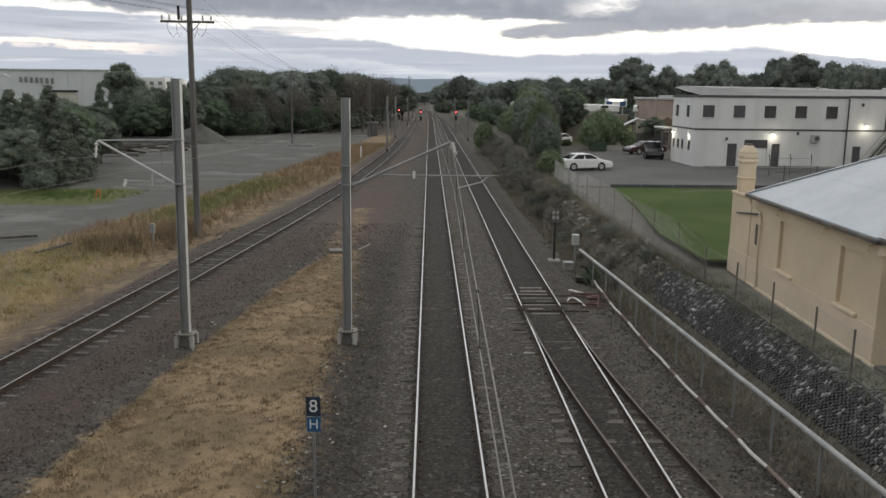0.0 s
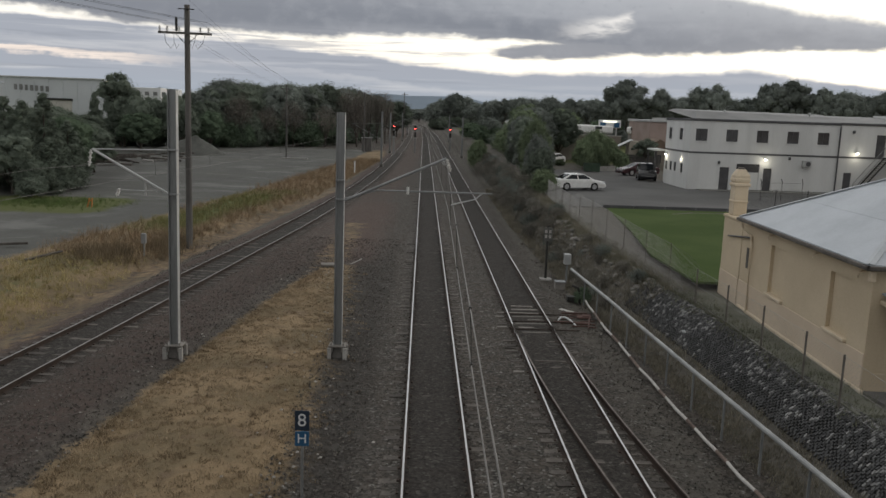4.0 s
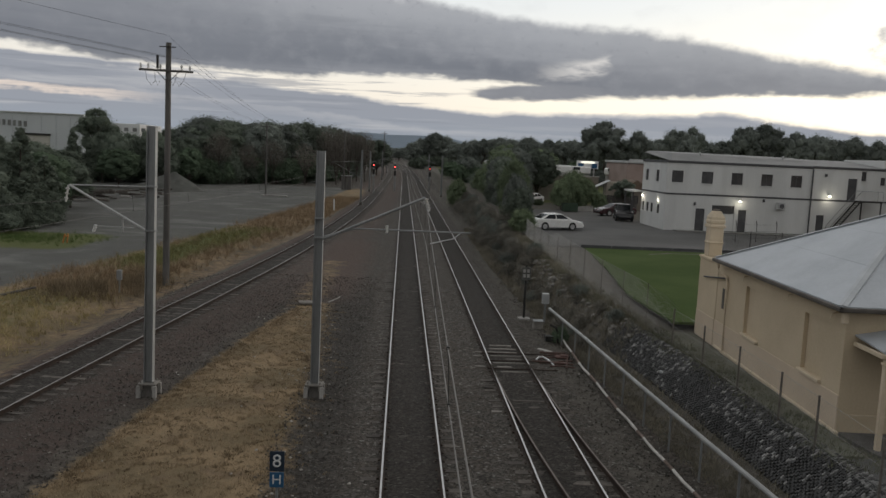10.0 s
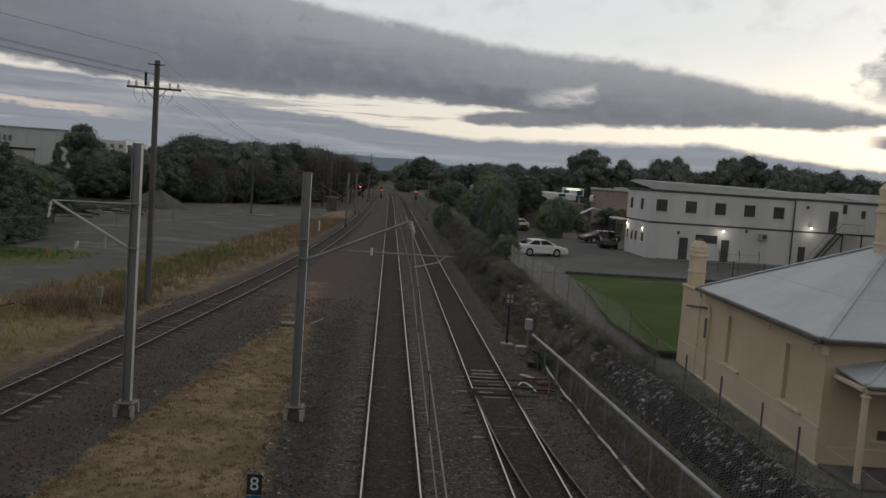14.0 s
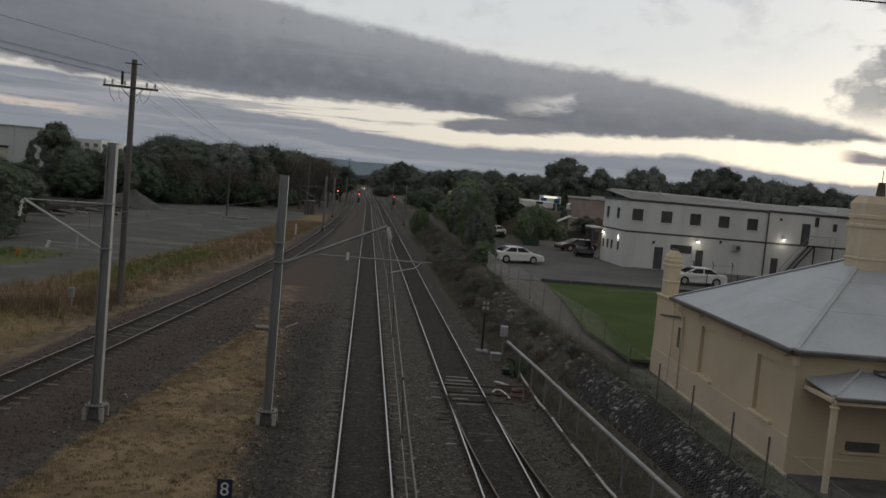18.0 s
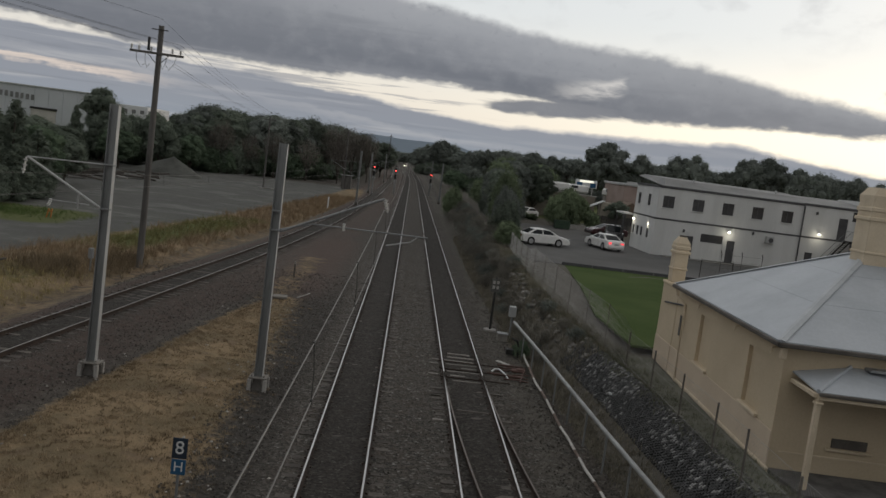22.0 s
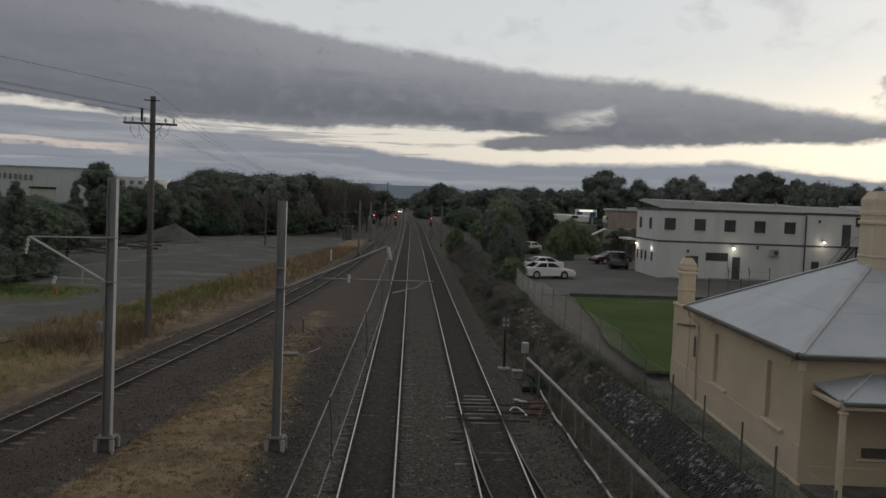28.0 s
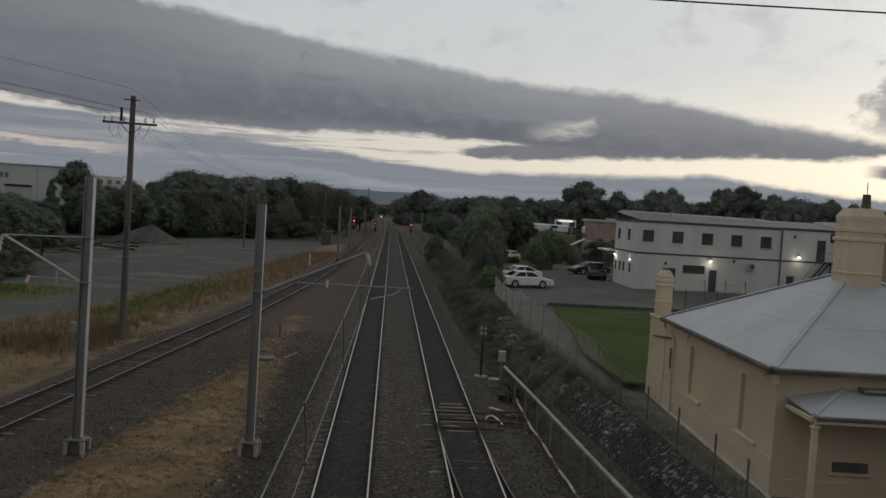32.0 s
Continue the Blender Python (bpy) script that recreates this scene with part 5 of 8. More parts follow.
def office():
    t = thing("office_building", "white painted two-storey building with dark trim", "building")
    gz, tz, by = 1.66, 8.18, 5.15
    A, Bc, C = Vector((24.17, 82.8)), Vector((24.25, 75.57)), Vector((38.05, 75.17))
    D = Vector((52.5, 76.4))

    def face(name, p, q, zb, zt, opens, wins):
        """A wall from p to q with openings cut through, as (along, width, bottom, top)."""
        d = q - p
        ln, ang = d.length, math.degrees(math.atan2(d.y, d.x))
        m = pose(p.x, p.y, 0, 0, 0, ang)
        bm = B()
        pierced(bm, ln, zb, zt, 0.28, opens)
        w = part(name, bm, WHITEWALL, t)
        w.matrix_basis = m
        for i, (s, wd, lo, hi) in enumerate(opens):
            kind = wins[i]
            bm = B()
            if kind == "window":
                box(bm, (s, 0.12, (lo + hi) / 2), (wd - 0.01, 0.03, hi - lo - 0.01))
                g = part("window", bm, OFFICEGLASS, t)
                bm = B()
                for dx in (-wd / 2 + 0.03, 0, wd / 2 - 0.03):
                    box(bm, (s + dx, 0.095, (lo + hi) / 2), (0.05, 0.05, hi - lo - 0.02))
                for z in (lo + 0.03, hi - 0.03):
                    box(bm, (s, 0.095, z), (wd - 0.02, 0.05, 0.05))
                fr = part("window_frame", bm, DARKTRIM, g)
                bm = B()
                box(bm, (s, -0.03, lo - 0.03), (wd + 0.08, 0.10, 0.06), bevel=0.01)
                part("window_sill", bm, WHITEWALL, g)
                g.matrix_basis = m
            elif kind == "door":
                box(bm, (s, 0.10, (lo + hi) / 2), (wd - 0.02, 0.05, hi - lo - 0.01), bevel=0.008)
                g = part("door", bm, DARKTRIM, t, "dark grey door")
                g.matrix_basis = m
                bm = B()
                rod(bm, (s + wd / 2 - 0.12, 0.02, lo + 1.0), (s + wd / 2 - 0.12, 0.02, lo + 1.15), 0.02, seg=6)
                part("door_handle", bm, GALV, g)
            else:
                box(bm, (s, 0.12, (lo + hi - 0.74) / 2), (wd - 0.02, 0.04, hi - lo - 0.76), bevel=0.008)
                g = part("infill_panel", bm, WHITEWALL, t, "white boarded doorway panel")
                g.matrix_basis = m
                bm = B()
                box(bm, (s, 0.12, hi - 0.36), (wd - 0.02, 0.03, 0.70))
                part("transom_pane", bm, OFFICEGLASS, g)
                bm = B()
                for z in (hi - 0.74, hi - 0.03):
                    box(bm, (s, 0.09, z), (wd - 0.02, 0.06, 0.06))
                part("transom_frame", bm, DARKTRIM, g)
        for z, h, pr, mt, nm in ((by, 0.16, 0.05, DARKTRIM, "belt_course"), (zt - 0.02, 0.22, 0.09, DARKTRIM, "cornice")):
            bm = B()
            box(bm, (ln / 2, -pr / 2 + 0.002, z), (ln + pr, pr, h), bevel=0.012)
            part(nm, bm, mt, t).matrix_basis = m
        bm = B()
        box(bm, (ln / 2, -0.02, zb + 0.16), (ln, 0.045, 0.30), bevel=0.01)
        part("plinth", bm, CONC, t).matrix_basis = m
        return m

    side = [(0.55, 0.75, 3.1, 4.0), (2.0, 0.75, 3.1, 4.0), (3.3, 0.75, 3.1, 4.0), (5.3, 0.75, 3.1, 4.0), (1.2, 0.95, 6.2, 7.3), (4.5, 0.95, 6.2, 7.3)]
    face("side_wall", A, Bc, gz - 0.3, tz, side, ["window"] * 6)
    front = [(1.03 + 2.83 * k, 1.08, 6.22, 7.34) for k in range(5)]
    doors = [(3.42, 0.88, gz + 0.05, 3.85), (5.6, 2.15, gz + 0.05, 4.22), (7.45, 0.78, gz + 0.05, 3.87)]
    face("front_wall", Bc, C, gz - 0.3, tz, front + doors, ["window"] * 5 + ["door", "transom", "door"])
    wing = [(4.2, 0.95, 5.05, 7.28), (5.3, 0.5, 7.1, 8.0), (7.3, 0.5, 6.75, 7.5), (1.2, 0.8, gz + 0.05, 3.7)]
    face("wing_wall", C + Vector((0.0, 0.02)), D, gz - 0.3, tz + 0.05, wing, ["door", "window", "window", "door"])
    bm = B()
    box(bm, (51.8, 81.2, 5.2), (11.0, 7.4, 7.9), bevel=0.03)
    part("upper_hall", bm, WHITEWALL, t)
    # closing walls and roof
    bm = B()
    box(bm, (38.45, 84.6, 4.8), (27.5, 0.3, 6.7)), box(bm, (52.3, 80.6, 4.8), (0.3, 8.2, 6.7))
    part("rear_wall", bm, WHITEWALL, t)
    bm = B()
    rp = [(24.75, 75.9, 8.2), (52.2, 75.7, 8.25), (52.2, 84.6, 9.0), (24.6, 84.4, 9.0)]
    low = [bm.verts.new(p) for p in rp]
    top = [bm.verts.new(p) for p in ((25.6, 78.6, 8.98), (40, 78.4, 8.75), (40.2, 84.5, 9.1), (25.2, 84.5, 9.2))]
    e = [bm.verts.new((38.7, 75.5, 8.22)), bm.verts.new((38.9, 84.6, 9.0))]
    bm.faces.new((low[0], e[0], top[1], top[0])), bm.faces.new((low[0], top[0], top[3], low[3])), bm.faces.new(top), bm.faces.new((e[0], low[1], low[2], e[1])), bm.faces.new((e[0], e[1], top[2], top[1])), bm.faces.new((top[3], top[2], e[1], low[3]))
    part("roof", bm, GREYROOF, t)
    for x, y, h in ((28.3, 78.4, 0.25), (36.6, 78.5, 0.2)):
        bm = B()
        rod(bm, (x, y, 8.8), (x, y, 8.95 + h * 0.5), 0.09, seg=8)
        rod(bm, (x, y, 8.95 + h * 0.5), (x, y, 9.05 + h * 0.5), 0.15, 0.05, seg=8)
        part("roof_vent", bm, GALVPALE, t)
    bm = B()
    tube(bm, [(38.05, 75.05, 8.0), (38.05, 75.05, gz)], 0.07, 8)
    part("downpipe", bm, DARKTRIM, t)
    # carport at the side
    bm = B()
    box(bm, (23.85, 85.0, 4.95), (1.1, 3.0, 0.18), bevel=0.02)
    part("carport_roof", bm, WHITEWALL, t)
    for x, y in ((23.4, 83.7), (23.4, 86.3), (24.25, 86.3)):
        bm = B()
        box(bm, (x, y, 3.3), (0.12, 0.12, 3.3), bevel=0.01)
        part("carport_post", bm, DARKTRIM, t)
    # air conditioner, conduit boxes
    bm = B()
    box(bm, (35.15, 74.95, 4.42), (0.75, 0.35, 0.65), bevel=0.03)
    ac = part("air_conditioner", bm, GALVPALE, t)
    bm = B()
    rod(bm, (35.2, 74.76, 4.42), (35.2, 74.745, 4.42), 0.22, seg=16)
    part("fan_grille", bm, DARKTRIM, ac)
    for x, z in ((27.0, 4.3), (33.6, 4.85), (39.4, 7.5)):
        bm = B()
        box(bm, (x, 75.2, z), (0.2, 0.14, 0.28), bevel=0.02)
        part("wall_box", bm, DARKTRIM, t)
    # outside stair to the wing's upper door
    st = thing("outside_stair", "dark steel outside stair up to the upper door", "stair")
    n = 17
    for k in range(n):
        bm = B()
        box(bm, (39.9 + 2.6 * k / n, 74.75, gz + 0.2 + 3.35 * k / n), (0.26, 0.95, 0.04))
        part("tread", bm, DARKSTEEL, st)
    for y in (74.28, 75.12):
        bm = B()
        tube(bm, [(39.8, y, gz + 0.1), (42.5, y, gz + 3.55)], 0.07, 4)
        part("stringer", bm, DARKSTEEL, st)
        bm = B()
        tube(bm, [(39.7, y, gz), (39.8, y, gz + 1.1), (42.5, y, gz + 4.5), (44.6, y, gz + 4.5), (44.6, y, gz + 3.5)], 0.025, 6)
        part("handrail", bm, GALV, st)
    bm = B()
    box(bm, (43.5, 74.75, gz + 3.5), (2.2, 0.95, 0.10))
    part("landing", bm, DARKSTEEL, st)
    for x in (42.6, 44.5):
        bm = B()
        box(bm, (x, 74.35, gz + 1.75), (0.1, 0.1, 3.5))
        part("stair_post", bm, DARKSTEEL, st)
    for x, y, z, nx, ny in ((24.2, 82.2, 4.62, -1, 0), (24.62, 77.6, 4.62, -1, 0), (31.27, 75.2, 4.70, 0, -1), (39.85, 75.2, 5.55, 0, -1)):
        wall_lamp(x, y, z, nx, ny)


office()


# ---- poles, signs and signals ----


def power_pole():
    t = thing("power_pole", "tall grey timber power pole with crossarm and insulators", "power pole", pose(-14.22, 48.0, float(land(-14.22, 48))))
    bm = B()
    rod(bm, (0, 0, -0.3), (0.1, 0, 14.0), 0.20, 0.15, seg=14)
    part("pole", bm, POLEWOOD, t)
    bm = B()
    box(bm, (0.02, -0.18, 12.42), (2.95, 0.11, 0.13), rz=8, bevel=0.01)
    part("crossarm", bm, POLEWOOD, t)
    for s in (-1, 1):
        bm = B()
        rod(bm, (0.1 + s * 0.1, -0.16, 11.85), (0.1 + s * 0.62, -0.16 + s * 0.08, 12.4), 0.02, seg=5)
        part("brace", bm, DARKSTEEL, t)
    for x in (-1.35, -0.95, -0.3, 0.85, 1.3):
        bm = B()
        insulator(bm, (x, -0.18 + x * 0.14, 12.5), (x, -0.18 + x * 0.14, 12.78), 0.10, 3)
        part("insulator", bm, PORCELAIN, t)
    bm = B()
    box(bm, (-0.45, -0.24, 12.9), (0.12, 0.12, 0.75), bevel=0.01)
    part("fuse_unit", bm, DARKSTEEL, t)
    bm = B()
    box(bm, (0.1, -0.2, 13.75), (0.9, 0.06, 0.05), rz=10)
    part("top_bracket", bm, DARKSTEEL, t)
    for x in (-1.1, -0.6, 0.6, 1.1):
        bm = B()
        tube(bm, [(x, -0.18 + x * 0.14, 12.4), (x * 0.95, -0.3, 11.9), (x * 0.7, -0.3, 11.55), (x * 0.55, -0.25, 11.8)], 0.012, 5)
        part("jumper_lead", bm, DARKSTEEL, t)
    w = thing("power_lines", "slack dark power lines strung between timber poles", "power lines")
    for x, z in ((-1.35, 12.75), (-0.95, 12.75), (0.85, 12.75), (1.3, 12.75), (0.1, 14.1)):
        a = Vector((-14.22 + x, 47.8 + x * 0.14, z - 0.2))
        for q, sag in ((Vector((-47 + x, -4, z + 3.05)), 1.2), (Vector((-20 + x, 136, 11.0)), 3.2)):
            bm = B()
            tube(bm, [a.lerp(q, k / 14) - Vector((0, 0, 4 * sag * 0.25 * (k / 14) * (1 - k / 14))) for k in range(15)], 0.008, 4)
            part("line", bm, DARKSTEEL, w)


power_pole()


def near_lines():
    w = thing("street_lines", "pair of dark service lines passing high overhead", "power lines")
    for y0, dy, r in ((18.7, -0.066, 0.020), (16.1, -0.045, 0.028)):
        bm = B()
        tube(bm, [(x, y0 + dy * x, 13.0 + 0.0006 * (x - 8) ** 2) for x in range(-12, 61, 4)], r, 5)
        part("line", bm, DARKSTEEL, w)


near_lines()


def glyph(text, size, parent, m, material):
    c = bpy.data.curves.new("glyph", "FONT")
    c.body, c.size, c.extrude, c.align_x, c.align_y = text, size, 0.004, "CENTER", "CENTER"
    tmp = bpy.data.objects.new("glyph", c)
    me = bpy.data.meshes.new_from_object(tmp)
    bpy.data.objects.remove(tmp)
    me.name = "letter"
    me.materials.append(material)
    ob = new("letter", me)
    ob.parent, ob.matrix_basis = parent, m
    return ob


def stop_sign():
    t = thing("stopping_marker", "blue stopping marker with 8 above H on a thin post", "railway sign", pose(-2.7, 15.1, float(land(-2.7, 15.1))))
    bm = B()
    rod(bm, (0, 0.03, -0.2), (0, 0.03, 2.3), 0.028, seg=8)
    part("post", bm, GALV, t)
    bm = B()
    box(bm, (0, 0, 2.22), (0.28, 0.018, 0.40), bevel=0.004)
    a = part("number_plate", bm, NAVYSIGN, t, "dark navy plate with a white figure 8")
    bm = B()
    box(bm, (0, 0, 1.85), (0.27, 0.018, 0.30), bevel=0.004)
    b = part("letter_plate", bm, BLUESIGN, t, "bright blue plate with a white letter H")
    glyph("8", 0.36, a, pose(0, -0.012, 2.22, 90), WHITEENAMEL)
    glyph("H", 0.27, b, pose(0, -0.012, 1.85, 90), WHITEENAMEL)


stop_sign()


def lineside():
    t = thing("relay_post", "dark post with a speckled notice board beside the line", "notice post", pose(5.86, 40.2, -0.2))
    bm = B()
    rod(bm, (0, 0, 0), (0, 0, 2.75), 0.06, seg=8)
    part("post", bm, DARKSTEEL, t)
    bm = B()
    box(bm, (0, -0.05, 2.35), (0.45, 0.03, 0.68), bevel=0.01)
    p = part("board", bm, surface("dull_notice_board", (0.05, 0.05, 0.048), (0.14, 0.14, 0.13), 0.7, 0, 9, 3, 0.1), t)
    for dx, dz in ((-0.1, 2.5), (0.1, 2.5), (-0.1, 2.25), (0.1, 2.25)):
        bm = B()
        box(bm, (dx, -0.075, dz), (0.13, 0.012, 0.17))
        part("notice_bar", bm, CONC, p)
    bm = B()
    box(bm, (0, 0, 0.05), (0.6, 0.5, 0.12), bevel=0.02)
    part("footing", bm, CONC, t)
    t = thing("relay_box", "pale grey lineside box on a short post", "relay box", pose(6.75, 39.3, -0.2))
    bm = B()
    rod(bm, (0, 0, 0), (0, 0, 1.0), 0.05, seg=8)
    part("post", bm, GALV, t)
    bm = B()
    box(bm, (0, 0, 1.28), (0.34, 0.28, 0.52), bevel=0.02)
    c = part("cabinet", bm, GALVPALE, t)
    bm = B()
    box(bm, (0, -0.15, 1.28), (0.28, 0.012, 0.44), bevel=0.004)
    part("cabinet_door", bm, GALVPALE, c)
    t = thing("cable_pit", "low concrete cable pit beside the line", "cable pit", pose(6.25, 38.2, -0.2))
    bm = B()
    box(bm, (0, 0, 0.18), (0.46, 0.46, 0.36), bevel=0.02)
    part("pit_wall", bm, PIERCONC, t)
    bm = B()
    box(bm, (0, 0, 0.38), (0.50, 0.50, 0.04), bevel=0.01)
    part("lid", bm, GALV, t)
    t = thing("concrete_slab", "broken pale concrete slab lying in the grass", "slab", pose(-5.18, 42.2, -0.2, 0, 0, 8))
    bm = B()
    box(bm, (0, 0, 0.1), (1.05, 0.6, 0.12), bevel=0.02)
    part("slab", bm, surface("dirty_slab", (0.13, 0.12, 0.11), (0.28, 0.265, 0.24), 0.95, 0, 14, 2, 0.3), t)
    t = thing("post_box", "small pale cabinet on a post beside the branch line", "relay box", pose(-15.6, 44.2, float(land(-15.6, 44.2))))
    bm = B()
    rod(bm, (0, 0, 0), (0, 0, 0.8), 0.05, seg=8)
    part("post", bm, GALV, t)
    bm = B()
    box(bm, (0, 0, 0.95), (0.26, 0.2, 0.55), bevel=0.02)
    part("cabinet", bm, GALV, t)
    t = thing("orange_marker", "small orange hydrant marker at the grass edge", "marker post", pose(-26.3, 63.5, -0.2))
    bm = B()
    box(bm, (-0.10, 0, 0.34), (0.09, 0.09, 0.76), ry=14, bevel=0.02), box(bm, (0.16, 0.05, 0.36), (0.09, 0.09, 0.72), ry=6, bevel=0.02)
    box(bm, (0.05, 0, 0.52), (0.34, 0.06, 0.12), bevel=0.02)
    part("marker", bm, surface("faded_orange_paint", (0.35, 0.13, 0.03), (0.50, 0.22, 0.06), 0.7, 0, 9, 3, 0.05), t)
    t = thing("marker_stake", "short dark stake with a pale tip beside the branch line", "stake", pose(-5.4, 49.7, -0.2))
    bm = B()
    box(bm, (0, 0, 0.38), (0.10, 0.08, 0.80), bevel=0.01)
    part("stake", bm, SLEEPER, t)
    bm = B()
    box(bm, (0, 0, 0.86), (0.07, 0.06, 0.16), bevel=0.01)
    part("pale_tip", bm, CONC, t)
    t = thing("pale_stick", "bleached stick lying on the ballast", "stick", pose(-3.93, 43.25, -0.15))
    bm = B()
    tube(bm, [(-0.3, -0.5, 0.0), (0.0, 0.0, 0.05), (0.25, 0.5, 0.12)], 0.03, 6)
    part("stick", bm, CONC, t)
    t = thing("litter_bag", "crumpled white plastic bag caught on the stone bank", "litter", pose(8.78, 27.3, float(land(8.78, 27.3)) + 0.08, 20, -25, 40))
    bm = B()
    bmesh.ops.create_icosphere(bm, subdivisions=2, radius=0.075)
    for v in bm.verts:
        v.co = Vector((v.co.x, v.co.y * 1.3, v.co.z * 0.7)) * (1 + 0.6 * noise.noise(v.co * 14))
    part("bag", bm, GALVPALE, t)
    t = thing("fallen_plank", "dark weathered plank lying in the yellow verge grass", "plank", pose(-20.1, 42.2, float(land(-20.1, 42.2)) + 0.1, 0, -4, 62))
    bm = B()
    box(bm, (0, 0, 0.04), (2.2, 0.18, 0.10), bevel=0.015)
    part("plank", bm, SLEEPER, t)
    # weeds and bent pipe by the end of the rail
    t = thing("bent_pipe", "bent dark pipe stub with weeds round it", "pipe", pose(6.6, 35.0, -0.2))
    bm = B()
    tube(bm, [(0, 0, 0), (0, 0, 0.5), (-0.1, 0, 0.75), (-0.35, 0.1, 0.85)], 0.05, 8)
    part("pipe", bm, DARKSTEEL, t)


lineside()


def signal(x, y, zl, label):
    t = thing("railway_signal", label, "railway signal", pose(x, y, -0.2), "red signals")
    bm = B()
    rod(bm, (0, 0.15, 0), (0, 0.15, zl + 0.9), 0.09, seg=8)
    part("post", bm, GALV, t)
    for z in (zl + 0.2, zl - 1.1):
        bm = B()
        box(bm, (0, 0, z), (0.42, 0.22, 0.95), bevel=0.04)
        h = part("signal_head", bm, DARKSTEEL, t)
        for k, dz in enumerate((0.25, -0.05)):
            bm = B()
            rod(bm, (0, -0.10, z + dz), (0, -0.30, z + dz), 0.13, seg=10, caps=False)
            part("hood", bm, DARKSTEEL, h)
    bm = B()
    rod(bm, (0, -0.13, zl + 0.15), (0, -0.2, zl + 0.15), 0.10, seg=12)
    part("red_lens", bm, REDGLOW, t, "glowing red lens")
    bm = B()
    box(bm, (0.0, 0.5, zl - 1.9), (0.8, 0.9, 0.06))
    part("platform", bm, GALV, t)
    for s in (-0.2, 0.2):
        bm = B()
        rod(bm, (s, 0.45, 0), (s, 0.45, zl), 0.025, seg=5)
        part("ladder_rail", bm, GALV, t)


signal(5.25, 177, 4.45, "signal post with a glowing red light beside the junction line")
signal(-6.05, 153, 5.2, "signal post with a glowing red light beside the branch line")
signal(-2.2, 165, 4.7, "signal post with a glowing red light between the lines")


def far_masts():
    for x, y, h in ((-6.6, 119.5, 8.0), (-7.0, 159, 7.8), (-6.4, 225, 7.8), (6.6, 150, 7.5), (-6.4, 290, 7.8), (6.6, 230, 7.5)):
        t = mast(x, y, h, 0.4, "slim grey steel mast far down the line")
        bm = B()
        k = 1 if x < 0 and y > 130 else -1
        long = k < 0 and x < 0
        tube(bm, [(0.1 * k, 0, 4.0), (4.3 * k, 0, 6.2)] if long else [(0.1 * k, 0, 5.6), (2.9 * k, 0, 6.7)], 0.035, 6)
        part("cantilever_tube", bm, GALV, t)
        bm = B()
        tube(bm, [(0.1 * k, 0, 6.35), (4.3 * k, 0, 6.2)] if long else [(0.1 * k, 0, 5.6), (3.6 * k, 0, 5.5)], 0.022, 6)
        part("registration_tube", bm, GALV, t)
    for x, y, h in ((-23.0, 135, 11.7), (-12.1, 160, 11.6), (-6.9, 260, 14)):
        t = thing("distant_pole", "thin grey timber pole at the back of the yard", "pole", pose(x, y, -0.2), "distant poles")
        bm = B()
        rod(bm, (0, 0, 0), (0, 0, h), 0.16, 0.11, seg=8)
        part("pole", bm, POLEWOOD, t)
        bm = B()
        box(bm, (0, 0, h - 0.6), (2.0, 0.12, 0.12))
        part("crossarm", bm, POLEWOOD, t)
    t = thing("signal_cabin", "small weathered lineside hut by the far tracks", "hut", pose(-11.8, 164, -0.2))
    bm = B()
    box(bm, (0, 0, 1.3), (1.9, 1.8, 2.6), bevel=0.02)
    part("hut_wall", bm, POLEWOOD, t)
    bm = B()
    box(bm, (0, 0, 2.7), (2.3, 2.2, 0.15), bevel=0.02)
    part("hut_roof", bm, GREYROOF, t)
    t = thing("white_post", "short white kilometre post in the grass", "post", pose(-9.5, 108, -0.2))
    bm = B()
    box(bm, (0, 0, 0.7), (0.18, 0.12, 1.5), bevel=0.02)
    part("post", bm, WHITEENAMEL, t)


far_masts()


# ---- cars ----
SEDAN = dict(L=4.75, W=1.80, zb=0.95, top=1.45, low=[(0.0, 0.60), (0.03, 0.84), (0.10, 0.96), (0.35, 1.01), (0.9, 1.02), (2.2, 1.0), (3.4, 0.97), (3.9, 0.91), (4.35, 0.81), (4.62, 0.68), (4.73, 0.52), (4.75, 0.40)], base=(0.45, 3.62), roof=(1.38, 2.62), wheels=(0.92, 3.58), r=0.33)
SUV = dict(L=4.6, W=1.85, zb=1.06, top=1.74, low=[(0.0, 0.6), (0.04, 1.0), (0.2, 1.08), (3.3, 1.10), (4.2, 1.02), (4.55, 0.82), (4.6, 0.55)], base=(0.12, 3.32), roof=(0.45, 2.45), wheels=(0.85, 3.65), r=0.36)


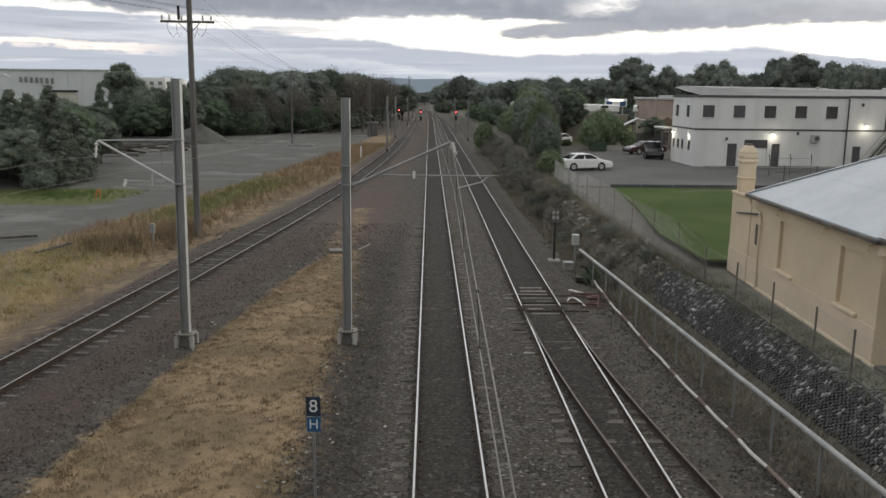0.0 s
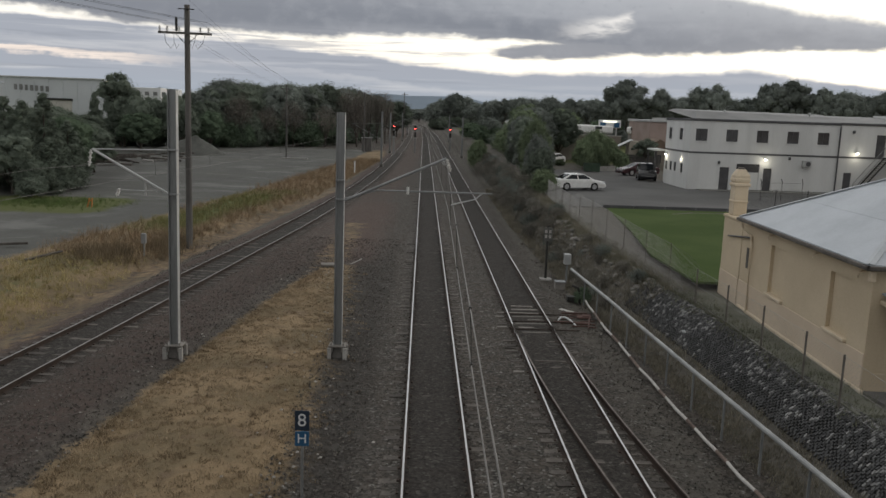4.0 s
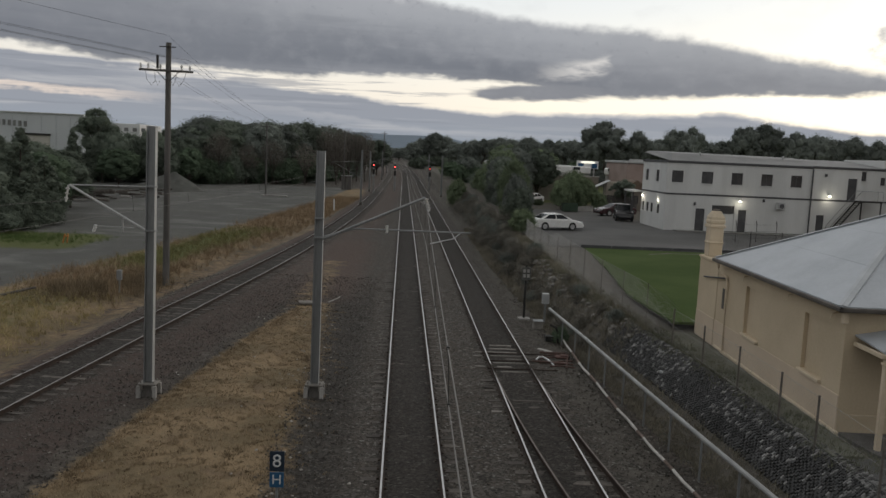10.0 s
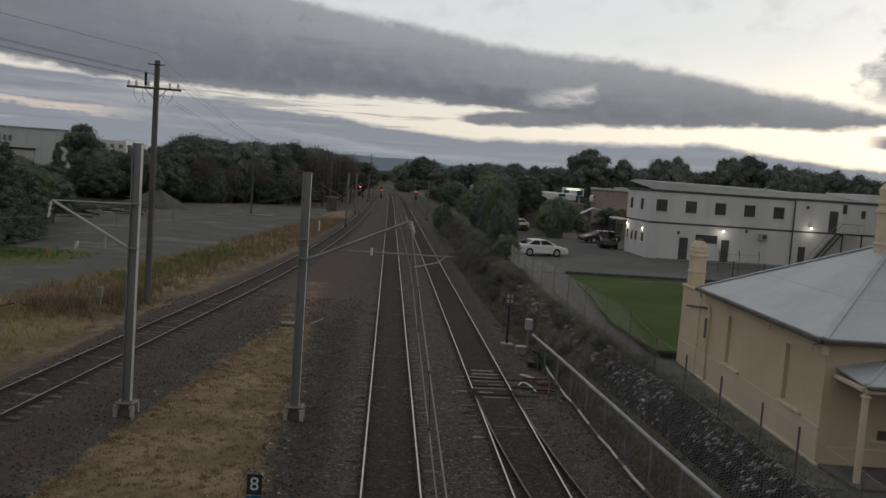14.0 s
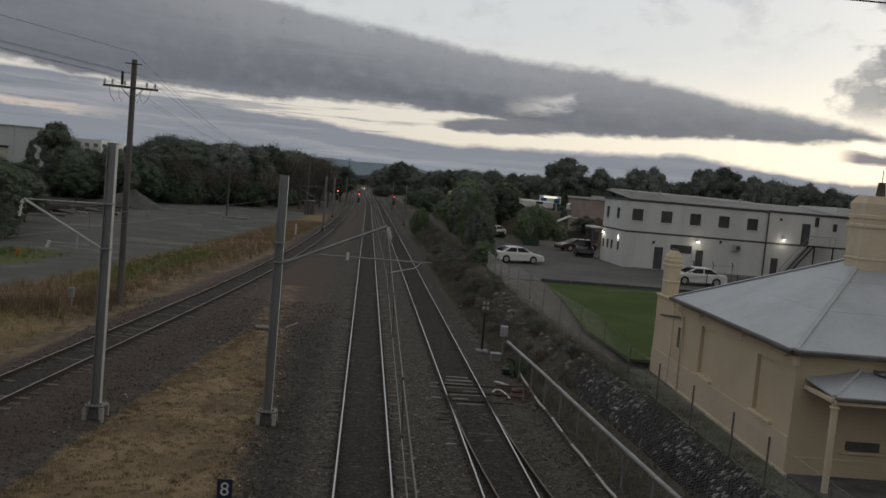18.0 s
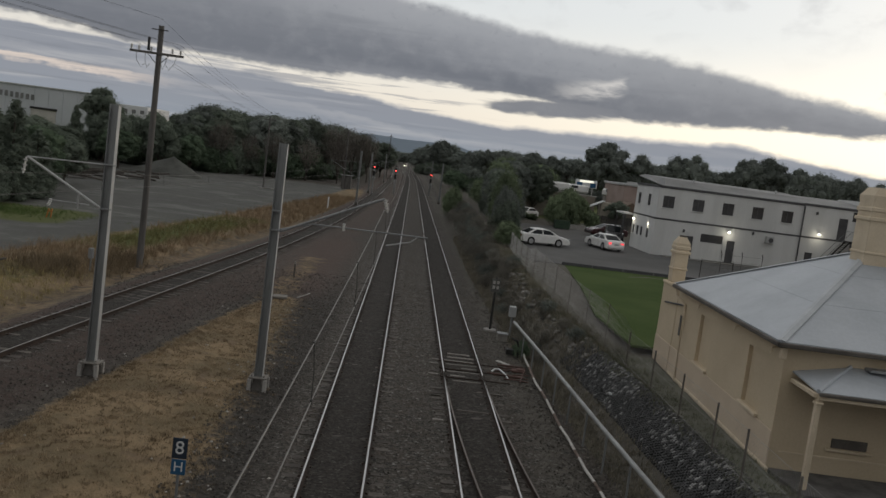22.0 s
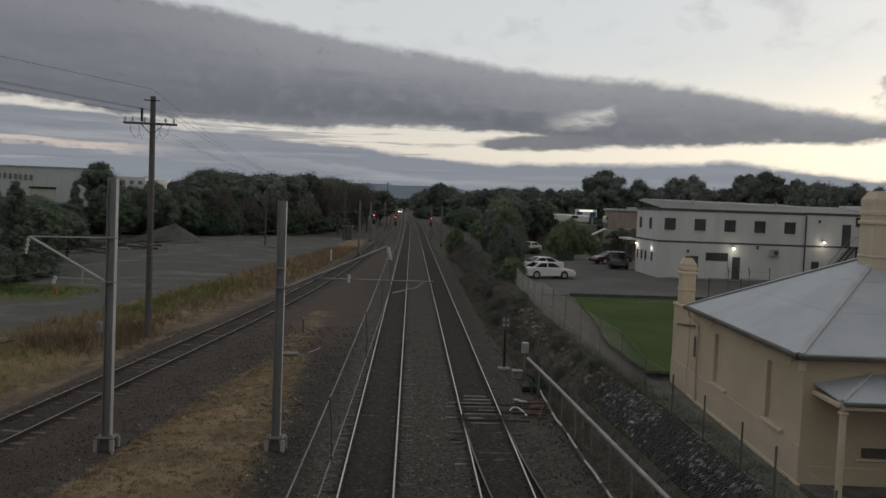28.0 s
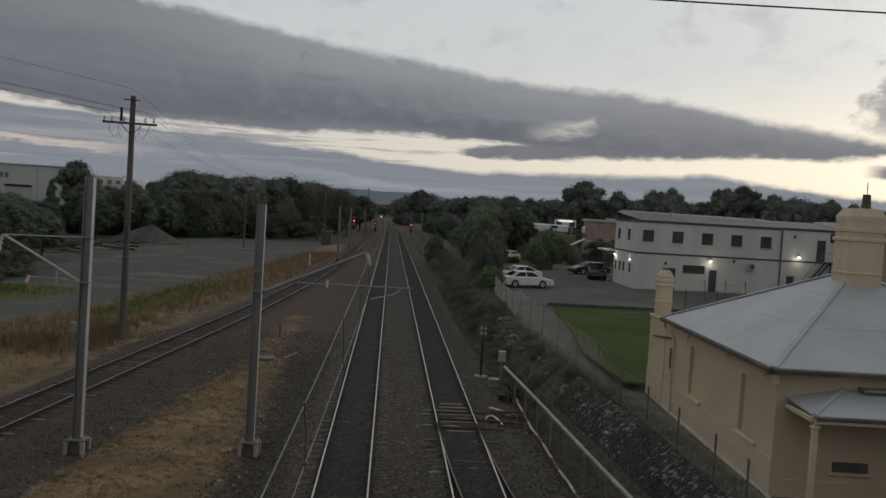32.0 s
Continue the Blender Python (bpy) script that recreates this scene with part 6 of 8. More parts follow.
def car(spec, paint, label, m, tail, name="car"):
    """A car along +x, its nose at +x, standing on z = 0, about its middle."""
    t = thing(name, label, "car", m)
    L, W = spec["L"], spec["W"]
    low = 0.24
    out = [(-L / 2 + 0.06, low)] + [(x - L / 2, z) for x, z in spec["low"]] + [(L / 2 - 0.08, low)]
    bm = B()
    rows = []
    for s, dz in ((-1.0, 0.16), (-0.985, 0.07), (-0.93, 0.02), (-0.8, 0.0), (0.8, 0.0), (0.93, 0.02), (0.985, 0.07), (1.0, 0.16)):
        rows.append([bm.verts.new((x * (1 - 0.35 * (dz if abs(x) > L * 0.46 else dz * 0.2)), s * W / 2, z - (dz if z > 0.5 else -dz * 0.3))) for x, z in out])
    k = len(out)
    for a, b in zip(rows, rows[1:]):
        for i in range(k):
            bm.faces.new((a[i], a[(i + 1) % k], b[(i + 1) % k], b[i]))
    bm.faces.new(rows[0][::-1]), bm.faces.new(rows[-1])
    part("body", bm, paint, t, smooth=False)
    # cabin: four leaning sides under a roof, each with its panes
    (xa, xb), (ra, rb), zb, zt = spec["base"], spec["roof"], spec["zb"], spec["top"]
    wb, wt = W / 2 * 0.93, W / 2 * 0.72
    lo = [Vector((x - L / 2, y, zb)) for x, y in ((xa, -wb), (xb, -wb), (xb, wb), (xa, wb))]
    hi = [Vector((x - L / 2, y, zt - 0.05)) for x, y in ((ra, -wt), (rb, -wt), (rb, wt), (ra, wt))]
    bm = B()
    vl, vh = [bm.verts.new(p) for p in lo], [bm.verts.new(p) for p in hi]
    mid = (hi[0].x + hi[1].x) / 2
    rise = [[bm.verts.new((mid + (p.x - mid) * k, p.y * q, zt - dz)) for p in hi] for k, q, dz in ((0.84, 0.93, 0.016), (0.55, 0.72, 0.0))]
    rings = [vl, vh, *rise]
    for a, b in zip(rings, rings[1:]):
        for i in range(4):
            bm.faces.new((a[i], a[(i + 1) % 4], b[(i + 1) % 4], b[i]))
    bm.faces.new(rings[-1])
    part("cabin", bm, paint, t)

    def pane(pname, i, u0, u1, v0, v1):
        a, b, c, d = lo[i], lo[(i + 1) % 4], hi[(i + 1) % 4], hi[i]
        nrm = (b - a).cross(d - a).normalized()
        q = [a.lerp(b, u).lerp(d.lerp(c, u), v) + nrm * 0.012 for u, v in ((u0, v0), (u1, v0), (u1, v1), (u0, v1))]
        bm = B()
        quad(bm, q)
        bmesh.ops.solidify(bm, geom=bm.faces[:], thickness=0.015)
        part(pname, bm, GLASS, t)

    pane("side_window", 0, 0.09, 0.47, 0.10, 0.90), pane("side_window", 0, 0.51, 0.92, 0.10, 0.90)
    pane("side_window", 2, 0.08, 0.49, 0.10, 0.90), pane("side_window", 2, 0.53, 0.91, 0.10, 0.90)
    pane("windscreen", 1, 0.05, 0.95, 0.08, 0.93), pane("rear_window", 3, 0.07, 0.93, 0.10, 0.92)
    for x in spec["wheels"]:
        for s in (-1, 1):
            c = Vector((x - L / 2, s * (W / 2 - 0.10), spec["r"]))
            bm = B()
            rod(bm, c - Vector((0, 0.105, 0)), c + Vector((0, 0.105, 0)), spec["r"], seg=20)
            w = part("wheel", bm, TYRE, t)
            bm = B()
            e = c + Vector((0, s * 0.10, 0))
            rod(bm, e, e + Vector((0, s * 0.02, 0)), spec["r"] * 0.66, seg=16)
            part("rim", bm, ALLOY, w)
            bm = B()
            a = c + Vector((0, s * 0.005, 0.02))
            rod(bm, a - Vector((0, s * 0.02, 0)), a + Vector((0, s * 0.098, 0)), spec["r"] + 0.03, seg=20)
            part("wheel_arch", bm, TYRE, t)
    zl = 0.78
    for s in (-1, 1):
        bm = B()
        box(bm, (-L / 2 + 0.012, s * (W / 2 - 0.27), zl - 0.02), (0.05, 0.26, 0.13), bevel=0.015)
        part("tail_lamp", bm, tail, t)
        bm = B()
        box(bm, (L / 2 - 0.22, s * (W / 2 - 0.26), zl - 0.06), (0.26, 0.36, 0.16), bevel=0.03)
        part("headlamp", bm, HEADLENS, t)
        bm = B()
        box(bm, (0.75, s * (W / 2 + 0.08), 1.02), (0.14, 0.2, 0.13), bevel=0.03)
        part("door_mirror", bm, paint, t)
    bm = B()
    box(bm, (-L / 2 + 0.02, 0, 0.45), (0.14, W * 0.86, 0.26), bevel=0.05)
    part("rear_bumper", bm, paint, t)
    bm = B()
    box(bm, (-L / 2 - 0.045, 0, 0.66), (0.02, 0.42, 0.11))
    part("plate_bar", bm, GALV, t)
    bm = B()
    box(bm, (L / 2 - 0.03, 0, 0.50), (0.10, W * 0.7, 0.16), bevel=0.03)
    part("grille", bm, DARKTRIM, t)
    return t


CP = 1.695
car(SEDAN, WHITECAR, "white four-door sedan parked on the asphalt", pose(13.15, 71.2, CP, 0, 0, 16), TAILOFF)
moving_car = car(SEDAN, WHITECAR, "white sedan with red tail lamps lit driving across the car park", pose(60, 62, CP, 0, 0, 180), TAILRED)
car(SUV, BLACKCAR, "black four-wheel drive parked by the white building", pose(23.2, 85.8, CP, 0, 0, 259), TAILOFF)
car(SEDAN, MAROONCAR, "dark maroon sedan parked beside the hedge", pose(23.9, 92.0, CP, 0, 0, 196), TAILOFF)
car(SEDAN, WHITECAR, "white car parked far back beside the trees", pose(17.1, 110.6, float(land(17.1, 110.6)), 0, 0, 235), TAILOFF)


# ---- trees ----


def leaf_cloud(rng, clumps, count, size):
    """Leaf sprays over a set of clumps (x, y, z, radius, flatness), facing every way but mostly up and out."""
    cl = np.array(clumps)
    share = cl[:, 3] ** 2
    pick = rng.choice(len(cl), count, p=share / share.sum())
    b = cl[pick]
    d = rng.normal(size=(count, 3))
    d /= np.linalg.norm(d, axis=1)[:, None]
    lump = 1 + 0.22 * np.sin(d[:, :1] * 5 + b[:, :1]) * np.sin(d[:, 1:2] * 5 + b[:, 1:2])
    reach = b[:, 3:4] * (0.72 + 0.62 * rng.random((count, 1)) ** 1.8) * lump
    p = b[:, :3] + d * reach * np.concatenate([np.ones((count, 2)), b[:, 4:5]], 1)
    nor = d * 0.45 + np.array([0, 0, 0.85]) + rng.normal(size=(count, 3)) * 0.55
    u = np.cross(nor, rng.normal(size=(count, 3)))
    u /= np.linalg.norm(u, axis=1)[:, None]
    w = np.cross(nor, u)
    w /= np.linalg.norm(w, axis=1)[:, None]
    s = size * rng.uniform(0.5, 1.5, (count, 1))
    u, w = u * s, w * s * 0.55
    V = np.stack([p - u + w * 0.5, p + u * 1.2, p - w - u * 0.3], 1).reshape(-1, 3).tolist()
    F = np.arange(count * 3).reshape(-1, 3).tolist()
    return V, F


def crown_clumps(kind, h, w, trunk, rng):
    """Where the foliage of a crown hangs: clumps with gaps between, uneven in reach."""
    out = []
    if kind == "gum":
        for k in range(11):
            a = 2.399 * k + rng.uniform(-0.4, 0.4)
            rr = w * (0.05 + 0.36 * math.sqrt(k / 10)) * rng.uniform(0.8, 1.15)
            z = h * (0.90 - 0.30 * (rr / (w / 2)) ** 2 + rng.uniform(-0.09, 0.03))
            r = w * rng.uniform(0.10, 0.155)
            x, y = rr * math.cos(a), rr * math.sin(a)
            out.append((x, y, z - r * 0.5, r, 0.7))
            for q in range(3):
                b = rng.uniform(0, 6.28)
                out.append((x + 0.9 * r * math.cos(b), y + 0.9 * r * math.sin(b), z - r * rng.uniform(0.1, 1.3), r * rng.uniform(0.45, 0.7), 0.7))
        for k in range(5):
            a = 1.26 * k + rng.uniform(-0.3, 0.3)
            out.append((w * 0.15 * math.cos(a), w * 0.15 * math.sin(a), h * rng.uniform(0.64, 0.76), w * rng.uniform(0.17, 0.21), 0.8))
        for k in range(6):
            a = 1.05 * k + rng.uniform(-0.3, 0.3)
            out.append((w * 0.26 * math.cos(a), w * 0.26 * math.sin(a), h * rng.uniform(0.42, 0.58), w * rng.uniform(0.10, 0.16), 0.8))
        return out
    if kind == "cone":
        for k in range(38):
            u = (k + 0.5) / 38
            a = 2.399 * k + rng.uniform(-0.5, 0.5)
            rad = w / 2 * (1 - u) ** 0.75 * rng.uniform(0.55, 1.05)
            out.append((rad * math.cos(a), rad * math.sin(a), h * (0.06 + 0.90 * u), w * (0.06 + 0.10 * (1 - u)) * rng.uniform(0.8, 1.3), 0.8))
        return out
    low, n = {"round": (-0.8, 32), "bush": (-0.15, 20), "scrub": (-0.05, 16), "bare": (-0.3, 20)}[kind]
    zc = h * (trunk + (1 - trunk) * 0.48) if kind in ("round", "bare") else h * 0.36
    up = h - zc
    for k in range(n):
        u = low + (1 - low) * (k + 0.5) / n
        a = 2.399 * k + rng.uniform(-0.35, 0.35)
        e = rng.uniform(0.62, 1.0)
        s = math.sqrt(max(0.0, 1 - u * u))
        r = w * rng.uniform(0.09, 0.17)
        out.append(((w / 2 - r) * e * s * math.cos(a), (w / 2 - r) * e * s * math.sin(a), zc + (up - r * 0.8) * u * (0.75 + 0.25 * e), r, 0.85))
    for k in range(6):
        a = 1.05 * k
        out.append((w * 0.17 * math.cos(a), w * 0.17 * math.sin(a), zc + up * rng.uniform(-0.3, 0.45), w * 0.19, 0.9))
    return out


def tree_master(kind, h, w, seed, leaf, count, size):
    rng = np.random.default_rng(seed)
    t = thing("tree", "", "tree")
    bm = B()
    trunk = {"gum": 0.42, "bush": 0.15, "scrub": 0.15, "cone": 0.9, "pine": 0.9}.get(kind, 0.16)
    rod(bm, (0, 0, -0.4), (0.05 * h * 0.2, 0, h * trunk), 0.024 * h, (0.004 if trunk > 0.8 else 0.015) * h, seg=8)
    if kind == "pine":
        part("trunk", bm, BARK, t)
        V, F = [], []
        for lv in range(26):
            u = lv / 25
            z = h * (0.14 + 0.85 * u)
            rad = (w / 2 * (1 - u) ** 0.8 + 0.12) * rng.uniform(0.88, 1.08)
            for b in range(15):
                a = 6.283 * b / 15 + lv * 0.7 + rng.uniform(-0.1, 0.1)
                for s in range(26):
                    q = (s + rng.random()) / 26
                    p = np.array([math.cos(a) * rad * q, math.sin(a) * rad * q, z + 0.30 * rad * q * q - 0.08 * rad * q]) + rng.normal(size=3) * 0.09
                    d = np.array([math.cos(a + rng.uniform(-1.1, 1.1)), math.sin(a + rng.uniform(-1.1, 1.1)), rng.uniform(-0.1, 0.6)]) * size * 0.7
                    wv = np.cross(d, rng.normal(size=3))
                    wv = wv / np.linalg.norm(wv) * size * 0.26
                    k = len(V)
                    V += [tuple(p - wv), tuple(p + d), tuple(p + wv), tuple(p - d * 0.3)]
                    F.append((k, k + 1, k + 2, k + 3))
        raw("crown", V, F, leaf, t)
        return t
    clumps = crown_clumps(kind, h, w, trunk, rng)
    if kind != "cone":
        z0 = h * trunk * 0.8
        for x, y, z, r, fl in clumps[::2]:
            tube(bm, [(0, 0, z0), (x * 0.45, y * 0.45, z0 + (z - z0) * 0.6), (x, y, z)], 0.006 * h, 5)
    part("trunk", bm, BARK, t)
    V, F = leaf_cloud(rng, clumps, count, size)
    for cx, cy, cz, r, fl in (clumps if kind not in ("scrub", "bare") else ()):
        bm = B()
        bmesh.ops.create_icosphere(bm, subdivisions=2, radius=r * 0.76)
        for v in bm.verts:
            q = noise.noise(v.co * (2.6 / r) + Vector((cx, cy, cz)))
            v.co = Vector((v.co.x, v.co.y, v.co.z * fl)) * (1 + 0.5 * q) + Vector((cx, cy, cz))
        k = len(V)
        V += [tuple(v.co) for v in bm.verts]
        F += [tuple(k + v.index for v in f.verts) for f in bm.faces]
        bm.free()
    raw("crown", V, F, leaf, t)
    return t


TREES = {}


def plant(kind, x, y, h, label, seed=0, leaf=None, w=None, spin=0.0, group="", z=None, size=0.3, count=13000):
    """A tree of height h at x, y; trees of one make share their meshes."""
    leaf = leaf or LEAFDARK
    key = (kind, seed, leaf.name, size)
    base = {"gum": (14.0, 11.0), "round": (10.0, 9.0), "bush": (4.0, 5.0), "scrub": (4.0, 5.0), "bare": (10.0, 8.0), "pine": (14.0, 7.0), "cone": (10.0, 6.0)}[kind]
    if key not in TREES:
        TREES[key] = tree_master(kind, *base, seed * 7 + len(kind), leaf, count, size * 0.40)
        t = TREES[key]
    else:
        t = copy_thing(TREES[key], Matrix())
    k = h / base[0]
    t.matrix_basis = pose(x, y, float(land(x, y)) if z is None else z, 0, 0, spin)
    t.scale = (w / base[1] if w else k, w / base[1] if w else k, k)
    t.name = "shrub" if kind in ("bush", "scrub") else "tree"
    return tagged(t, label, "shrub" if kind in ("bush", "scrub") else "tree", group)


def woods():
    rng = random.Random(21)
    # dark belt behind the yard, most of its leaves paled for haze
    for k in range(60):
        a = -15.9 + 13.8 * (k / 59) + rng.uniform(-0.2, 0.2)
        d = float(np.interp(a, [-17, -12, -6, -2], [172, 176, 205, 300])) + rng.uniform(0, 24)
        top = float(np.interp(a, [-16.2, -15.0, -14, -11, -8, -5, -3.4, -2.4, -2.0], [-0.2, 1.0, 1.65, 1.35, 1.6, 1.35, 1.0, 0.7, 0.4])) + rng.uniform(-0.4, 0.05)
        h = 9.0 + d * math.tan(radians(top))
        plant("round" if k % 4 else "gum", d * math.sin(radians(a)) - 0.4, d * math.cos(radians(a)), h, "dark dense tree in the belt behind the yard", k % 4, LEAFHAZED if k % 3 else LEAFDARK, h * rng.uniform(0.62, 0.9), rng.uniform(0, 360), "tree belt", size=0.42)
    for k in range(5):
        a = -13.0 + 2.0 * k + rng.uniform(-0.3, 0.3)
        d = 168 + 3.5 * k
        plant("bare", d * math.sin(radians(a)), d * math.cos(radians(a)), rng.uniform(8.5, 11.5), "rusty brown half-bare tree before the belt", k % 2, TWIG, 7.0, 50 * k, "brown trees", size=0.3, count=5000)
    for k in range(44):
        a = -24 + 20.5 * (k / 43) + rng.uniform(-0.3, 0.3)
        d = float(np.interp(a, [-23, -12, -6, -3], [160, 164, 185, 230])) + rng.uniform(0, 10)
        h = rng.uniform(3.2, 6.8)
        plant("bush", d * math.sin(radians(a)), d * math.cos(radians(a)), h, "dark shrub at the back of the gravel yard", k % 3, LEAFDARK if k % 2 else LEAFGREEN, h * rng.uniform(0.9, 1.6), rng.uniform(0, 360), "belt shrubs", size=0.3)
    for k in range(6):
        a = -5.6 + 0.55 * k
        plant("bare", 206 * math.sin(radians(a)), 206 * math.cos(radians(a)), rng.uniform(13.0, 14.2), "thin bare-branched brown tree", k % 2, TWIG, 6.5, 60 * k, "bare trees", size=0.3, count=3000)
    plant("gum", -56.6, 153, 14.6, "tall dark gum tree before the warehouse", 1, LEAFDARK, 8.4, 40, size=0.42)
    plant("round", -55.2, 151, 9.6, "leafy dark understorey tree below the tall gum", 1, LEAFDARK, 6.8, 120, size=0.42)
    plant("cone", -56.8, 142, 9.9, "dark pointed tree before the warehouse", 2, LEAFDARK, 4.0, 80, size=0.42)
    # shrubs and trees at the near edge of the yard
    for x, y, h, w in ((-33.8, 71, 5.4, 5.4), (-37, 73, 5.8, 6.4), (-41, 76, 6.6, 7), (-36.5, 84, 6.6, 6.5), (-40.5, 88, 7.0, 7), (-45, 84, 7.2, 7.5), (-33.6, 78, 5.2, 5), (-37.6, 95, 6.2, 6.5), (-43, 97, 7.4, 7), (-48, 95, 7.6, 7.5), (-31.4, 70.5, 3.4, 3.6), (-30.8, 68, 1.8, 3.0), (-44.5, 106, 5.0, 6), (-50, 108, 6.5, 7.5), (-56, 104, 7, 8), (-47.5, 116, 5.4, 6.5), (-58, 120, 7, 8), (-53, 128, 6.4, 8), (-48, 138, 7.2, 8), (-44, 148, 8.8, 8), (-48, 157, 10.2, 8), (-52, 158, 10.0, 7.5), (-42, 160, 9.6, 8), (-60, 136, 7, 8), (-46, 148, 9.2, 7), (-50.5, 145, 9.2, 6), (-40, 155, 7.5, 7), (-64, 145, 7.5, 7), (-70, 150, 7.0, 7), (-35.5, 67, 2.4, 3.6), (-38.5, 69, 3.2, 4.0)):
        h, w = h * rng.uniform(0.88, 1.06), w * rng.uniform(0.85, 1.1)
        plant("bush" if h < 4.6 else "round", x + rng.uniform(-1, 0.4) - (1.9 if y < 82 else 0.0), y, h, "dark leafy shrub at the edge of the gravel yard", int(w * 3) % 3, LEAFGREEN if rng.random() < 0.25 else LEAFDARK, w, x * 31 % 360, "yard shrubs", size=0.3)
    for k, (x, y, h, w) in enumerate(((-34.9, 75, 8.9, 5.6), (-37.7, 77, 8.2, 5.4), (-40.3, 79, 8.5, 6.0), (-34.6, 79.5, 6.4, 4.4), (-43.5, 80, 8.4, 6.5), (-33.7, 73, 5.0, 4.2))):
        plant("cone", x, y, h, "dark feathery conifer at the edge of the gravel yard", k % 2, LEAFDARK, w, 67 * k, "yard conifers", size=0.3)
    # thicket right of the line, two leaf kinds of three paler for haze
    for k, (x, y, h, w) in enumerate(((8.2, 66, 2.0, 2.6), (8.6, 71, 3.4, 3.0), (9.0, 76, 4.2, 3.4), (9.5, 81, 5.2, 3.8), (8.9, 85, 3.6, 3.6), (9.9, 88, 5.0, 3.2), (9.8, 93, 5.2, 4.4), (9.2, 96, 5.8, 4.4), (9.4, 102, 6, 5.0), (10.2, 106, 6.8, 5.4), (10.8, 114, 5.5, 5.6), (13.2, 118, 9.0, 7.5), (10.6, 128, 4.6, 5.6), (14, 130, 9.6, 8.6), (12, 142, 7, 7.6), (16, 148, 9.6, 9.6), (9.4, 108, 2.6, 3.6), (9.0, 97, 2.2, 3.0), (19.5, 136, 10.4, 9), (17.0, 120, 9.6, 7.5), (22, 145, 9.0, 9), (7.4, 118, 4.2, 3.6), (11.2, 152, 4.5, 6), (13, 165, 6.5, 8), (17, 172, 8.5, 9), (12.2, 182, 5, 7), (15, 195, 7, 9))):
        x = x + (0.0 if (x, y) == (7.4, 118) else 2.4 if y > 84 else 1.2)
        az, d = math.degrees(math.atan2(x + 0.5, y)), math.hypot(x + 0.5, y)
        top = float(np.interp(az, [2.2, 2.8, 3.8, 5.1, 5.9, 6.7, 7.2, 8.4, 9.4, 9.9, 10.4, 12.0], [-2.4, -1.4, -1.15, -1.1, -0.8, -0.2, 0.8, 1.1, 0.85, 0.0, -0.9, -1.1]))
        h = min(h * 1.15, 8.0 + d * math.tan(radians(top)) - float(land(x, y))) * rng.uniform(0.93, 1.03)
        h, w = max(h, 1.2), min(w, max(h, 1.2) * 1.5)
        plant("bush" if h < 6.2 else "round", x, y, h, "dark tangled tree of the thicket beside the line", k % 3, (LEAFGARDEN, LEAFDARK, LEAFHAZED)[k % 3], w, 47 * k, "trackside thicket", size=0.28)
    scrub = leafy("grey_brown_scrub", (0.128, 0.122, 0.106), (0.275, 0.262, 0.228), 0.1)
    for k in range(112):
        y = 33.5 + 92 * (k / 111) ** 1.2 + rng.uniform(-0.5, 0.5)
        x = float(bank_foot(y)) + rng.uniform(0.0, 1.7)
        h = rng.uniform(0.3, 0.62) * (1.0 if y < 50 else 1.7 if y < 66 else 2.3)
        plant("scrub", x, y, h * 1.25, "scrubby grey-brown bush on the bank", k % 3, LEAFHAZED if k % 5 == 0 else scrub, h * 1.9, 61 * k, "bank scrub", size=0.22, count=4200)
    plant("bush", 6.75, 35.2, 0.8, "small dark weed clump at the pipe end", 1, LEAFGREEN, 0.9, 10, size=0.3)
    plant("bush", 9.2, 71.5, 2.4, "pale-flowering shrub at the end of the fence", 1, surface("pale_shrub_leaves", (0.05, 0.065, 0.04), (0.16, 0.17, 0.13), 0.7, 0, 3, 0.3, 0.1, 0.01, 0.4), 2.6, 30, size=0.25)
    # green garden trees behind the car park
    for k, (x, y, h, w) in enumerate(((19.0, 99.2, 4.0, 3.2), (20.8, 100, 4.9, 4.4), (22.6, 101.5, 4.2, 3.8), (12.4, 111, 3.6, 4), (24.2, 100.9, 2.4, 2.4), (22.0, 108, 5.0, 4), (15.9, 107.2, 1.3, 2.6), (17.4, 106.6, 0.9, 1.8))):
        plant("bush", x, y, h, "green leafy garden tree behind the car park", k % 3, LEAFGARDEN, w, 53 * k, "garden trees", size=0.25)
    plant("gum", 27.4, 101.6, 4.6, "small spreading tree before the cottage", 2, LEAFDARK, 3.6, 20, size=0.3)
    # far trees, distance haze put into their leaf colour
    far = [(4.6, 400, 11.5, 12), (9.0, 404, 14.0, 12), (14.5, 400, 15.8, 14), (19.5, 402, 14.0, 12), (23.0, 398, 11.5, 10), (6.8, 412, 13, 10)]
    for k, (x, y, h, w) in enumerate(far):
        plant("round", x, y, h + 1.5, "broad dark tree standing beyond the signals", k % 4, LEAFHAZED, w, 40 * k, "far line trees", size=0.45)
    for k in range(12):
        plant("bush", 4.4 + 2.1 * k, 388 + rng.uniform(-4, 4), rng.uniform(4.5, 6.5), "dark scrub under the far trees", k % 3, LEAFDARK, 6.5, 61 * k, "far scrub", size=0.4)
    for k in range(46):
        a = 3.5 + 34 * k / 45 + rng.uniform(-0.3, 0.3)
        d = rng.uniform(215, 300)
        top = float(np.interp(a, [3, 5, 9, 11, 13, 17, 20, 21, 22, 26, 29.5, 33, 38], [0.4, 0.6, 0.75, 0.7, 0.8, 1.1, 1.3, 0.9, 1.4, 1.6, 1.5, 0.9, 0.6])) + rng.uniform(-0.35, 0.1)
        h = 9.5 + d * math.tan(radians(top))
